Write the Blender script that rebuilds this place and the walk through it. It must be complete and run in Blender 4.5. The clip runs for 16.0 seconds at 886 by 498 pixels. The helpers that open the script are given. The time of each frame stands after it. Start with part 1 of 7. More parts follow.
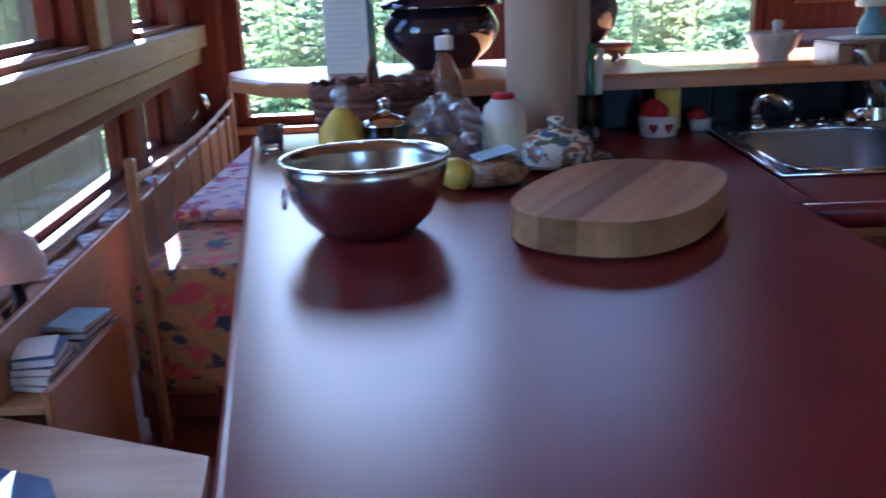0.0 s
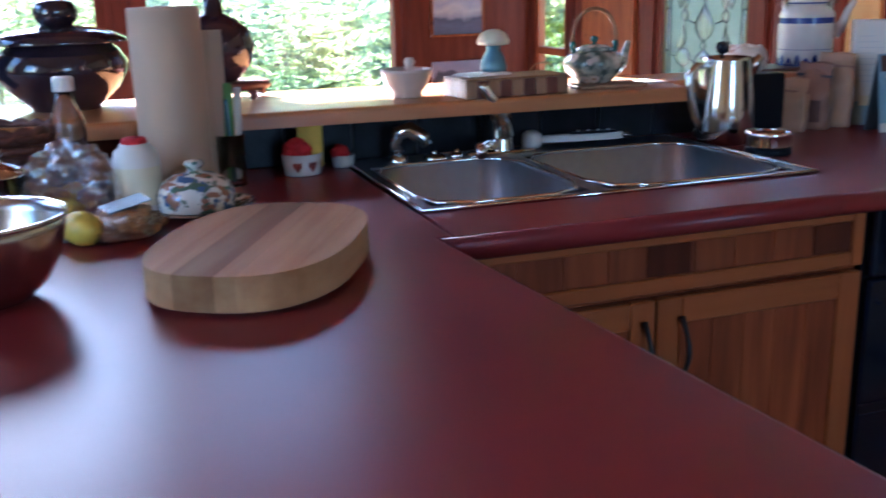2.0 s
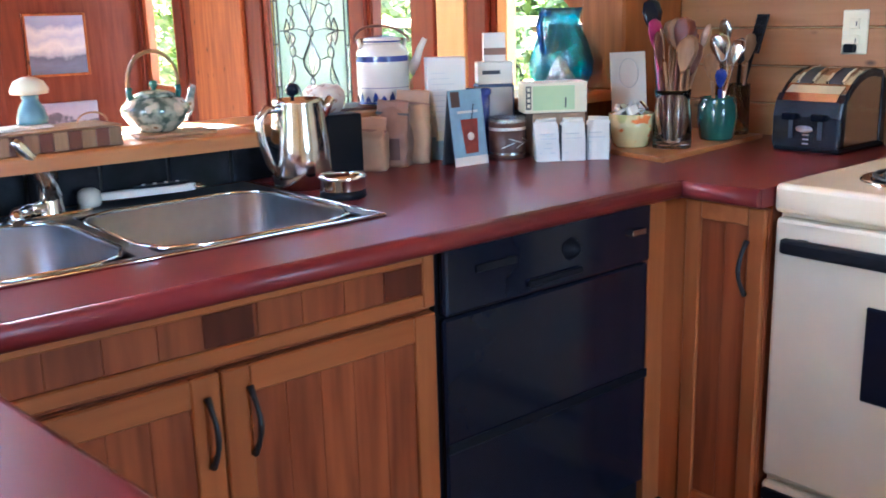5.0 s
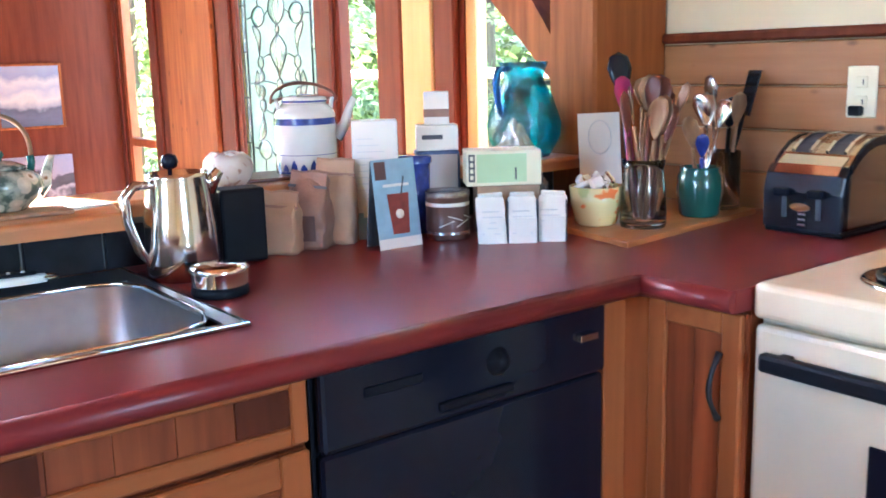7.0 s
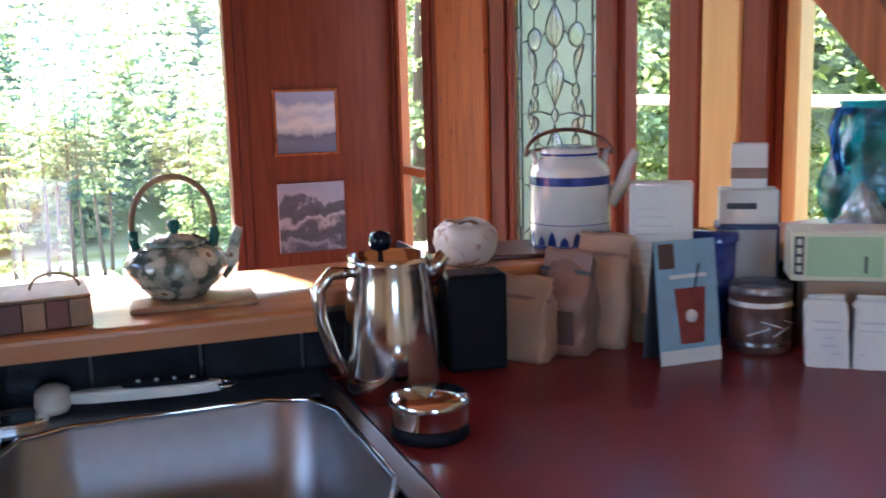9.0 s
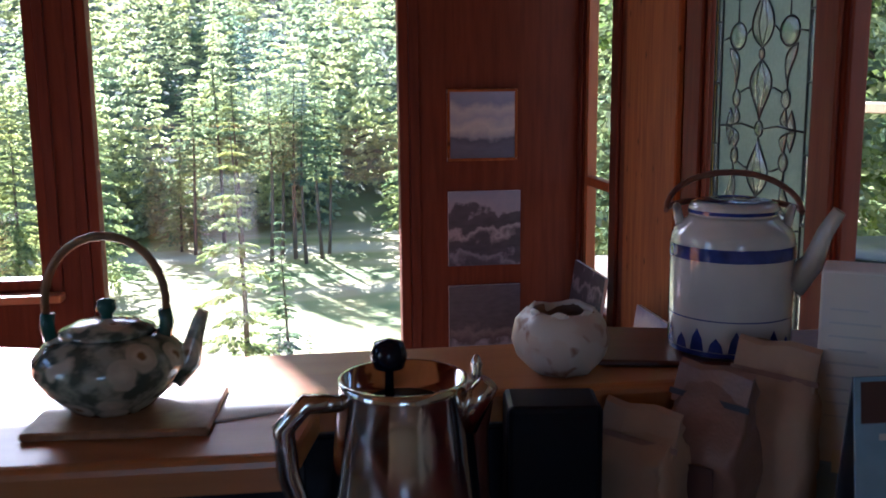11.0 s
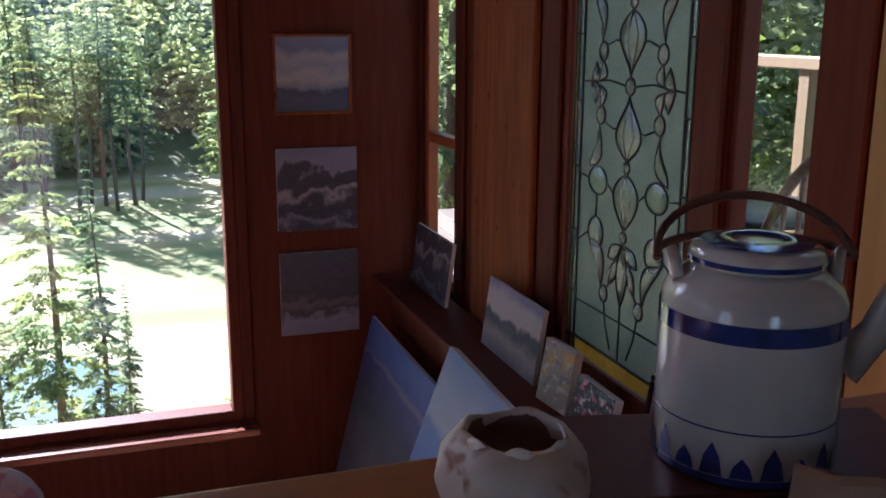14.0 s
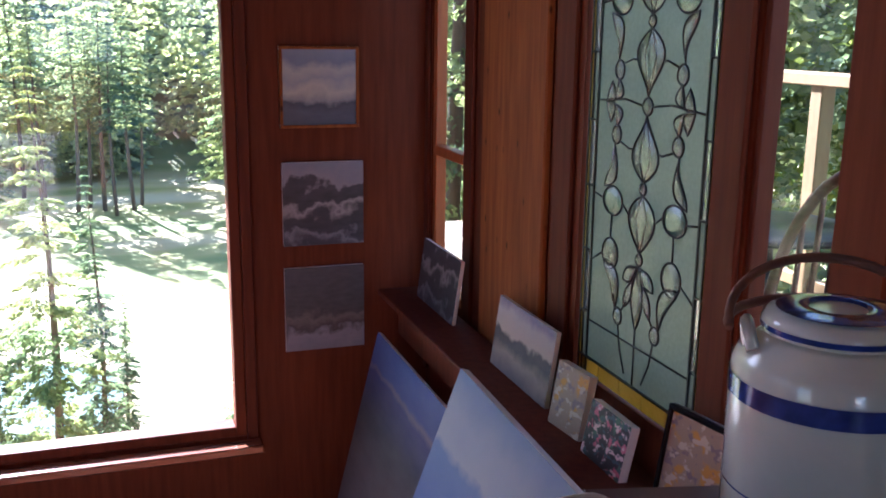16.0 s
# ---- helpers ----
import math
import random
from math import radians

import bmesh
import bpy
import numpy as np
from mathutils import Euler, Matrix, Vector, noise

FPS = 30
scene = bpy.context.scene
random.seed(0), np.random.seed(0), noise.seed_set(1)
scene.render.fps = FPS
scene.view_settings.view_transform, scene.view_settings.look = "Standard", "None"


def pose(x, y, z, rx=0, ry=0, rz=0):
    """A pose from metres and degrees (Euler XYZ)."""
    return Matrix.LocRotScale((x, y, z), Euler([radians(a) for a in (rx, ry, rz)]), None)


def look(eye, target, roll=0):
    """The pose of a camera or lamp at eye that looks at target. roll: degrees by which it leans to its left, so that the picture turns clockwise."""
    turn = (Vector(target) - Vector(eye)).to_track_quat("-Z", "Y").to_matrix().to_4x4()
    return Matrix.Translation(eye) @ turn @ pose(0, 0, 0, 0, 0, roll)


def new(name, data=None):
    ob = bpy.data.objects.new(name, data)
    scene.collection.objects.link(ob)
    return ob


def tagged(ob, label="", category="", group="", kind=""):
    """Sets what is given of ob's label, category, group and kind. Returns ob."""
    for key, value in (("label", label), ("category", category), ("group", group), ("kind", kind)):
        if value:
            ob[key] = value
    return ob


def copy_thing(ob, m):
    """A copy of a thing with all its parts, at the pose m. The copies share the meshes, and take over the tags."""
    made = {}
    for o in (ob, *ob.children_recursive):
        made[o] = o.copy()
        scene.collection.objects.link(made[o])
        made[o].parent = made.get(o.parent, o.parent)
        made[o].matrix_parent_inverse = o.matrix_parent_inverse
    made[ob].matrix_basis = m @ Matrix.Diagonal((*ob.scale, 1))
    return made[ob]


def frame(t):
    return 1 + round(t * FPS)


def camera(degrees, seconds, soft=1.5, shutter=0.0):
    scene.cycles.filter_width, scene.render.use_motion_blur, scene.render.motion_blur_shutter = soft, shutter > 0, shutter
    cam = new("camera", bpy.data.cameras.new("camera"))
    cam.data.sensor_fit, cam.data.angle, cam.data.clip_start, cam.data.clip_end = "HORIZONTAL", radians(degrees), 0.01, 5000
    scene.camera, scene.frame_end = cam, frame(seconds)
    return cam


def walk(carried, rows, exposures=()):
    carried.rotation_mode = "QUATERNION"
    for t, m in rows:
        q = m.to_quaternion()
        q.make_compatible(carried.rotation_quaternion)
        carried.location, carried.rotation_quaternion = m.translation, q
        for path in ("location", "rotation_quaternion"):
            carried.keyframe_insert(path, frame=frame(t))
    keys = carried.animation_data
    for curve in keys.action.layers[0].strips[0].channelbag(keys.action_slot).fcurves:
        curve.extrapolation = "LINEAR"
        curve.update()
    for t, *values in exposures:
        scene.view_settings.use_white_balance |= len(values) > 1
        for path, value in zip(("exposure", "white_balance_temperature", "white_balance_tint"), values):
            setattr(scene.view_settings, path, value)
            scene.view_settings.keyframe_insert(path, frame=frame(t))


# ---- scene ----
cam = camera(49.7, 16.0, soft=1.7, shutter=0.5)
PATH = [
    (0, (0.201, 0.057, 1.266), (0.154, 1.977, 0.709), -2.7),
    (0.5, (0.214, 0.075, 1.27), (0.339, 1.993, 0.72), -2.2),
    (1, (0.221, 0.085, 1.275), (0.531, 1.985, 0.732), -2.0),
    (1.5, (0.228, 0.098, 1.276), (0.679, 1.969, 0.733), -1.9),
    (2, (0.244, 0.109, 1.278), (0.875, 1.933, 0.754), -1.5),
    (2.5, (0.255, 0.119, 1.278), (1.073, 1.867, 0.753), -1.0),
    (3, (0.27, 0.126, 1.279), (1.24, 1.796, 0.761), -0.9),
    (3.5, (0.288, 0.133, 1.282), (1.393, 1.725, 0.788), -0.6),
    (4, (0.308, 0.144, 1.282), (1.545, 1.639, 0.798), -1.5),
    (6.5, (0.834, 0.204, 1.304), (2.065, 1.71, 0.838), -1.9),
    (7, (0.912, 0.313, 1.301), (2.112, 1.865, 0.915), -1.5),
    (7.5, (1.033, 0.391, 1.316), (2.158, 1.992, 0.904), -2.0),
    (8, (1.157, 0.473, 1.326), (2.068, 2.215, 0.959), -0.1),
    (8.5, (1.206, 0.597, 1.33), (1.999, 2.397, 0.967), -1.1),
    (9, (1.208, 0.759, 1.34), (1.911, 2.601, 1.005), -1.5),
    (9.5, (1.252, 0.867, 1.341), (1.836, 2.746, 0.983), -2.5),
    (10, (1.37, 0.965, 1.355), (1.687, 2.913, 1.03), -1.7),
    (12.5, (1.567, 1.484, 1.374), (1.837, 3.429, 0.993), -0.1),
    (13, (1.567, 1.539, 1.39), (1.936, 3.464, 0.992), -0.1),
    (13.5, (1.583, 1.626, 1.388), (2.157, 3.494, 0.962), 0.2),
    (14, (1.555, 1.641, 1.391), (2.186, 3.483, 0.932), 0.3),
    (14.5, (1.56, 1.695, 1.394), (2.184, 3.523, 0.875), 0.1),
    (15, (1.545, 1.71, 1.395), (2.167, 3.532, 0.855), 0.5),
    (15.5, (1.53, 1.706, 1.408), (2.179, 3.54, 0.941), 0.4),
    (16, (1.537, 1.714, 1.42), (2.172, 3.557, 0.974), 0.7),
]
EXPO = [(0.0, 3.95, 4250, 11), (1.0, 3.95, 4250, 11), (2.0, 4.6, 4550, 12), (3.0, 5.35, 4800, 12), (4.0, 5.7, 5000, 11), (6.5, 6.3, 4950, 9), (7.5, 6.2, 4950, 9), (8.5, 5.35, 5050, 13), (9.5, 4.5, 5000, 17), (10.2, 3.9, 4950, 19), (12.4, 2.05, 4950, 17), (13.3, 2.05, 4950, 16), (14.5, 3.0, 4950, 19), (16.0, 3.35, 4950, 19)]
walk(cam, [(t, look(eye, target, roll)) for t, eye, target, roll in PATH], EXPO)

# ---- world, sun, exposure ----
SUN_EL, SUN_AZ = 31.0, -18.5   # azimuth from +y towards +x

world = bpy.data.worlds.new("sky_world")
scene.world = world
world.use_nodes = True
wn = world.node_tree.nodes
sky = wn.new("ShaderNodeTexSky")
sky.sky_type = 'NISHITA'
sky.sun_disc = False
sky.sun_elevation = radians(SUN_EL)
sky.sun_rotation = radians(SUN_AZ)
world.node_tree.links.new(sky.outputs[0], wn["Background"].inputs[0])
wn["Background"].inputs[1].default_value = 0.06
sun_dir = Vector((math.sin(radians(SUN_AZ)) * math.cos(radians(SUN_EL)), math.cos(radians(SUN_AZ)) * math.cos(radians(SUN_EL)), math.sin(radians(SUN_EL))))
sun = new("sun", bpy.data.lights.new("sun", 'SUN'))
sun.data.energy = 5.0
sun.data.angle = radians(0.5)
sun.data.color = (1.0, 0.93, 0.82)
sun.matrix_world = look(sun_dir * 50, (0, 0, 0))


def fill_lamp(name, loc, target, w, h, watts, color=(0.86, 0.93, 1.0)):
    d = bpy.data.lights.new(name, 'AREA')
    d.shape, d.size, d.size_y, d.energy, d.color = 'RECTANGLE', w, h, watts, color
    o = new(name, d)
    o.matrix_world = look(loc, target)
    return o


# added fill lamps for the kitchen, set in two unseen wall openings
fill_lamp("window_light", (-1.74, 0.7, 1.6), (2, 0.8, 1.0), 1.0, 1.3, 0.6, (0.52, 0.74, 1.0))
fill_lamp("window_light", (1.1, -3.15, 1.6), (1.1, 1, 1.0), 1.0, 1.3, 1.15, (0.62, 0.80, 1.0))


# ---- materials ----
def material(name, rough=0.5, metal=0.0):
    m = bpy.data.materials.new(name)
    m.use_nodes = True
    b = m.node_tree.nodes["Principled BSDF"]
    b.inputs["Roughness"].default_value = rough
    b.inputs["Metallic"].default_value = metal
    return m, m.node_tree.nodes, m.node_tree.links, b


def mixed(N, L, fac, a, b, mode='MIX'):
    mx = N.new("ShaderNodeMix")
    mx.data_type, mx.blend_type = 'RGBA', mode
    if isinstance(fac, float):
        mx.inputs[0].default_value = fac
    else:
        L.new(fac, mx.inputs[0])
    for sock, v in ((mx.inputs[6], a), (mx.inputs[7], b)):
        if isinstance(v, tuple):
            sock.default_value = (*v[:3], 1)
        else:
            L.new(v, sock)
    return mx.outputs[2]


def noise_tex(N, L, scale, detail=4.0, stretch=(1, 1, 1), vec=None):
    mp = N.new("ShaderNodeMapping")
    mp.inputs["Scale"].default_value = stretch
    if vec is None:
        vec = N.new("ShaderNodeTexCoord").outputs["Object"]
    L.new(vec, mp.inputs[0])
    t = N.new("ShaderNodeTexNoise")
    t.inputs["Scale"].default_value, t.inputs["Detail"].default_value = scale, detail
    L.new(mp.outputs[0], t.inputs["Vector"])
    return t.outputs["Fac"]


def ramp(N, L, fac, stops):
    r = N.new("ShaderNodeValToRGB")
    while len(r.color_ramp.elements) < len(stops):
        r.color_ramp.elements.new(0.5)
    for e, (p, c) in zip(r.color_ramp.elements, stops):
        e.position, e.color = p, (*c, 1)
    L.new(fac, r.inputs[0])
    return r.outputs[0]


def bump(N, L, b, fac, strength=0.1, dist=0.01):
    n = N.new("ShaderNodeBump")
    n.inputs["Strength"].default_value, n.inputs["Distance"].default_value = strength, dist
    L.new(fac, n.inputs["Height"])
    L.new(n.outputs[0], b.inputs["Normal"])


def wood(name, c1, c2, axis=2, rough=0.45, scale=9.0, knots=False, coat=0.0, vary=0.35):
    """Grain that runs along an axis, with slow colour drift and a tone of its own for each piece."""
    m, N, L, b = material(name, rough)
    st = [1.0, 1.0, 1.0]
    st[axis] = 0.08
    g = noise_tex(N, L, scale * 4, 6, tuple(st))
    st2 = [1.0, 1.0, 1.0]
    st2[axis] = 0.15
    drift = noise_tex(N, L, scale * 0.5, 3, tuple(st2))
    col = ramp(N, L, g, [(0.3, c1), (0.7, c2)])
    dark = tuple(0.55 * v for v in c1)
    col = mixed(N, L, drift, col, mixed(N, L, 0.5, col, dark), 'MIX')
    info = N.new("ShaderNodeObjectInfo")
    tone = ramp(N, L, info.outputs["Random"], [(0.0, (1 - vary,) * 3), (1.0, (1.0, 1.0, 1.0))])
    col = mixed(N, L, 1.0, col, tone, 'MULTIPLY')
    if knots:
        v = N.new("ShaderNodeTexVoronoi")
        mp = N.new("ShaderNodeMapping")
        s3 = [3.4, 3.4, 3.4]
        s3[axis] = 1.7
        mp.inputs["Scale"].default_value = s3
        L.new(N.new("ShaderNodeTexCoord").outputs["Object"], mp.inputs[0])
        L.new(mp.outputs[0], v.inputs["Vector"])
        kn = ramp(N, L, v.outputs["Distance"], [(0.05, (1, 1, 1)), (0.17, (0, 0, 0))])
        gate = ramp(N, L, v.outputs["Color"], [(0.44, (0, 0, 0)), (0.48, (1, 1, 1))])
        kn = mixed(N, L, 1.0, kn, gate, 'MULTIPLY')
        col = mixed(N, L, kn, col, tuple(0.22 * c for c in c1))
    L.new(col, b.inputs["Base Color"])
    if coat:
        b.inputs["Coat Weight"].default_value = coat
        b.inputs["Coat Roughness"].default_value = 0.25
    bump(N, L, b, g, 0.12, 0.004)
    return m


def paint(name, c, rough=0.5, metal=0.0, var=0.12, scale=8.0, bumps=0.05, coat=0.0):
    m, N, L, b = material(name, rough, metal)
    n1 = noise_tex(N, L, scale, 5)
    n2 = noise_tex(N, L, scale * 9, 3)
    col = ramp(N, L, n1, [(0.3, tuple(v * (1 - var) for v in c)), (0.7, tuple(min(1, v * (1 + var * 0.6)) for v in c))])
    L.new(col, b.inputs["Base Color"])
    if bumps:
        bump(N, L, b, n2, bumps, 0.003)
    if coat:
        b.inputs["Coat Weight"].default_value = coat
        b.inputs["Coat Roughness"].default_value = 0.12
    return m


def glass_mat(name, c=(1, 1, 1), rough=0.0, ior=1.45, wavy=0.0):
    m, N, L, b = material(name, rough)
    b.inputs["Base Color"].default_value = (*c, 1)
    b.inputs["Transmission Weight"].default_value = 1.0
    b.inputs["IOR"].default_value = ior
    if wavy:
        bump(N, L, b, noise_tex(N, L, 60, 2), wavy, 0.01)
    return m


def clear_mat(name, tint=(1, 1, 1), gloss=0.06):
    """A thin pane: mostly see-through with a faint sheen."""
    m = bpy.data.materials.new(name)
    m.use_nodes = True
    N, L = m.node_tree.nodes, m.node_tree.links
    out = N["Material Output"]
    t, g, mx = N.new("ShaderNodeBsdfTransparent"), N.new("ShaderNodeBsdfGlossy"), N.new("ShaderNodeMixShader")
    t.inputs[0].default_value = (*tint, 1)
    g.inputs["Roughness"].default_value = 0.02
    lw, pw = N.new("ShaderNodeLayerWeight"), N.new("ShaderNodeMath")
    pw.operation = 'POWER'
    L.new(lw.outputs["Facing"], pw.inputs[0])
    pw.inputs[1].default_value = 5.0
    sc_ = N.new("ShaderNodeMath")
    sc_.operation = 'MULTIPLY_ADD'
    L.new(pw.outputs[0], sc_.inputs[0])
    sc_.inputs[1].default_value, sc_.inputs[2].default_value = 0.7, 0.02
    L.new(sc_.outputs[0], mx.inputs[0])
    L.new(t.outputs[0], mx.inputs[1])
    L.new(g.outputs[0], mx.inputs[2])
    L.new(mx.outputs[0], out.inputs[0])
    return m


M = {}
M['red_top'] = paint("red_laminate", (0.17, 0.021, 0.021), 0.31, var=0.16, scale=3.5, bumps=0.015)
M['red_top'].node_tree.nodes["Principled BSDF"].inputs["Specular IOR Level"].default_value = 0.28
M['cedar'] = wood("red_cedar", (0.118, 0.027, 0.011), (0.19, 0.047, 0.018), 2, 0.55, vary=0.15)
M['cedar_dark'] = wood("dark_cedar", (0.10, 0.024, 0.012), (0.165, 0.041, 0.017), 2, 0.55, vary=0.15)
M['fir'] = wood("fir_post", (0.21, 0.057, 0.015), (0.37, 0.122, 0.027), 2, 0.55, knots=True, vary=0.12)
M['fir_y'] = wood("fir_beam", (0.46, 0.24, 0.08), (0.58, 0.33, 0.13), 1, 0.5, knots=True)
M['fir_x'] = wood("fir_ledge", (0.42, 0.155, 0.05), (0.54, 0.235, 0.08), 0, 0.3, knots=False, vary=0.05)
M['pine_y'] = wood("pine_boards", (0.38, 0.165, 0.055), (0.48, 0.225, 0.085), 1, 0.5, knots=True, vary=0.18)
M['yellow'] = wood("yellow_trim", (0.48, 0.29, 0.065), (0.58, 0.37, 0.10), 2, 0.45, vary=0.1)
M['door'] = wood("door_cedar", (0.20, 0.043, 0.014), (0.45, 0.116, 0.034), 2, 0.42, vary=0.14)
M['door_frame'] = wood("door_frame_wood", (0.37, 0.104, 0.027), (0.50, 0.150, 0.040), 2, 0.42, vary=0.15)
M['door_rail'] = wood("door_rail_wood", (0.37, 0.104, 0.027), (0.50, 0.150, 0.040), 0, 0.42, vary=0.15)
M['sill'] = wood("varnished_sill", (0.20, 0.055, 0.022), (0.30, 0.085, 0.033), 0, 0.22, vary=0.05, coat=0.8)
M['floor'] = wood("floor_boards", (0.42, 0.25, 0.14), (0.52, 0.33, 0.19), 0, 0.4, vary=0.2)
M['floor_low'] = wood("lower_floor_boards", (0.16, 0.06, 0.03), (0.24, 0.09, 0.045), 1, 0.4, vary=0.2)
M['board'] = wood("maple_block", (0.44, 0.21, 0.09), (0.64, 0.39, 0.19), 1, 0.7, scale=7, vary=0.45)
M['board'].node_tree.nodes["Principled BSDF"].inputs["Specular IOR Level"].default_value = 0.15
M['board_end'] = wood("board_edge", (0.22, 0.10, 0.05), (0.42, 0.22, 0.11), 2, 0.6, scale=6, vary=0.5)
for k_, sp_ in (('cedar', 0.12), ('cedar_dark', 0.12), ('door', 0.25), ('door_frame', 0.25), ('door_rail', 0.25), ('fir', 0.15)):
    M[k_].node_tree.nodes["Principled BSDF"].inputs["Specular IOR Level"].default_value = sp_
M['steel'] = paint("steel", (0.62, 0.60, 0.58), 0.22, 1.0, var=0.05, scale=30, bumps=0.02)
M['steel_bowl'] = paint("bowl_steel", (0.56, 0.53, 0.50), 0.24, 1.0, var=0.06, scale=30, bumps=0.02)
M['steel_sink'] = paint("brushed_steel", (0.37, 0.37, 0.385), 0.36, 1.0, var=0.06, scale=40, bumps=0.02)
M['chrome'] = paint("chrome", (0.75, 0.74, 0.72), 0.06, 1.0, var=0.02, bumps=0)
M['press_steel'] = paint("press_steel", (0.60, 0.57, 0.54), 0.11, 1.0, var=0.05, bumps=0)
M['slate'] = paint("slate_tile", (0.013, 0.013, 0.017), 0.32, var=0.6, scale=14, bumps=0.2)
M['slate'].node_tree.nodes["Principled BSDF"].inputs["Specular IOR Level"].default_value = 0.18
M['grout'] = paint("grout", (0.16, 0.15, 0.14), 0.9)
M['black'] = paint("black_enamel", (0.008, 0.009, 0.016), 0.14, var=0.1, bumps=0.01)
M['black'].node_tree.nodes["Principled BSDF"].inputs["Specular IOR Level"].default_value = 0.28
M['black_matt'] = paint("black_plastic", (0.009, 0.009, 0.012), 0.4, var=0.2)
M['black_matt'].node_tree.nodes["Principled BSDF"].inputs["Specular IOR Level"].default_value = 0.1
M['fir_pale'] = wood("pale_fir", (0.22, 0.13, 0.038), (0.31, 0.195, 0.06), 0, 0.65, knots=True, vary=0.1)
M['navy_plastic'] = paint("dark_blue_plastic", (0.010, 0.011, 0.016), 0.2, var=0.1)
M['almond'] = paint("almond_enamel", (0.70, 0.58, 0.41), 0.25, var=0.04, bumps=0.02)
M['cream'] = paint("cream_plaster", (0.72, 0.62, 0.42), 0.8, var=0.08, scale=3)
M['white'] = paint("white_card", (0.72, 0.68, 0.62), 0.6, var=0.06)
M['white_gloss'] = paint("white_glaze", (0.62, 0.59, 0.55), 0.12, var=0.08, scale=18, bumps=0.02, coat=0.5)
M['blue_glaze'] = paint("cobalt_glaze", (0.03, 0.05, 0.24), 0.12, var=0.5, scale=40, bumps=0.02, coat=0.5)
M['kraft'] = paint("kraft_paper", (0.42, 0.26, 0.16), 0.7, var=0.12, scale=22, bumps=0.25)
M['brown_bag'] = paint("brown_foil_paper", (0.27, 0.145, 0.10), 0.38, var=0.2, scale=26, bumps=0.3)
M['ink'] = paint("print_ink", (0.06, 0.06, 0.07), 0.6)
M['blue_print'] = paint("pale_blue_print", (0.27, 0.41, 0.50), 0.5, var=0.15, scale=30)
M['red_print'] = paint("dark_red_print", (0.22, 0.03, 0.02), 0.4, var=0.3, scale=50)
M['green_print'] = paint("pale_green_print", (0.45, 0.58, 0.33), 0.55, var=0.1)
M['blue_card'] = paint("navy_card", (0.06, 0.10, 0.22), 0.5, var=0.3, scale=30)
M['ylw_card'] = paint("cream_card", (0.72, 0.66, 0.47), 0.55, var=0.06)
M['brown_card'] = paint("brown_tin", (0.10, 0.045, 0.035), 0.4, var=0.2)
M['glass'] = glass_mat("clear_glass", (0.95, 0.98, 0.97), 0.02)
M['blue_glass'] = glass_mat("blue_glass", (0.02, 0.12, 0.55), 0.03)
M['aqua_plastic'] = paint("aqua_soap", (0.13, 0.24, 0.28), 0.2, var=0.1)
M['pane'] = clear_mat("window_pane")
def lit_glass(name, tint, cloud, sheen=0.12):
    """Art glass: part clear, part milky, with a wavy sheen."""
    m = bpy.data.materials.new(name)
    m.use_nodes = True
    N, L = m.node_tree.nodes, m.node_tree.links
    N.remove(N["Principled BSDF"])
    t, d, g = N.new("ShaderNodeBsdfTransparent"), N.new("ShaderNodeBsdfTranslucent"), N.new("ShaderNodeBsdfGlossy")
    a, b = N.new("ShaderNodeMixShader"), N.new("ShaderNodeMixShader")
    n = noise_tex(N, L, 70, 3)
    col = mixed(N, L, n, tuple(v * 0.75 for v in tint), tint)
    L.new(col, t.inputs[0])
    L.new(col, d.inputs[0])
    g.inputs["Roughness"].default_value = 0.12
    nb = N.new("ShaderNodeBump")
    nb.inputs["Strength"].default_value, nb.inputs["Distance"].default_value = 0.5, 0.01
    L.new(n, nb.inputs["Height"])
    L.new(nb.outputs[0], g.inputs["Normal"])
    a.inputs[0].default_value, b.inputs[0].default_value = cloud, sheen
    L.new(t.outputs[0], a.inputs[1])
    L.new(d.outputs[0], a.inputs[2])
    L.new(a.outputs[0], b.inputs[1])
    L.new(g.outputs[0], b.inputs[2])
    L.new(b.outputs[0], N["Material Output"].inputs[0])
    return m


M['plastic_clear'] = lit_glass("clear_plastic", (0.95, 0.95, 0.97), 0.12, 0.32)
M['frost'] = lit_glass("frosted_green_glass", (0.50, 0.52, 0.42), 0.8)
M['bevel_glass'] = lit_glass("bevelled_glass", (0.95, 0.97, 0.93), 0.12, 0.25)
M['teal_glass'] = lit_glass("teal_glass", (0.24, 0.62, 0.72), 0.10, 0.10)
M['aqua_jewel'] = lit_glass("aqua_jewel_glass", (0.55, 0.80, 0.72), 0.15, 0.3)
M['amber_glass'] = lit_glass("amber_glass", (0.85, 0.60, 0.16), 0.6)
M['lead'] = paint("lead_came", (0.05, 0.05, 0.05), 0.4, 0.6, var=0.2)
M['pot_dark'] = paint("dark_glaze", (0.022, 0.014, 0.022), 0.1, var=0.4, scale=10, bumps=0.03, coat=0.6)
M['stand'] = wood("carved_stand", (0.14, 0.04, 0.025), (0.20, 0.06, 0.035), 0, 0.35)
M['tan_post'] = paint("tan_post", (0.50, 0.36, 0.25), 0.7, var=0.1, scale=4, bumps=0.1)
M['wicker'] = wood("wicker", (0.15, 0.048, 0.028), (0.27, 0.095, 0.05), 0, 0.6, scale=20)
M['rattan'] = wood("rattan", (0.30, 0.15, 0.06), (0.42, 0.24, 0.10), 2, 0.45, scale=20)
M['banana'] = paint("banana_skin", (0.72, 0.50, 0.06), 0.45, var=0.25, scale=25, bumps=0.1)
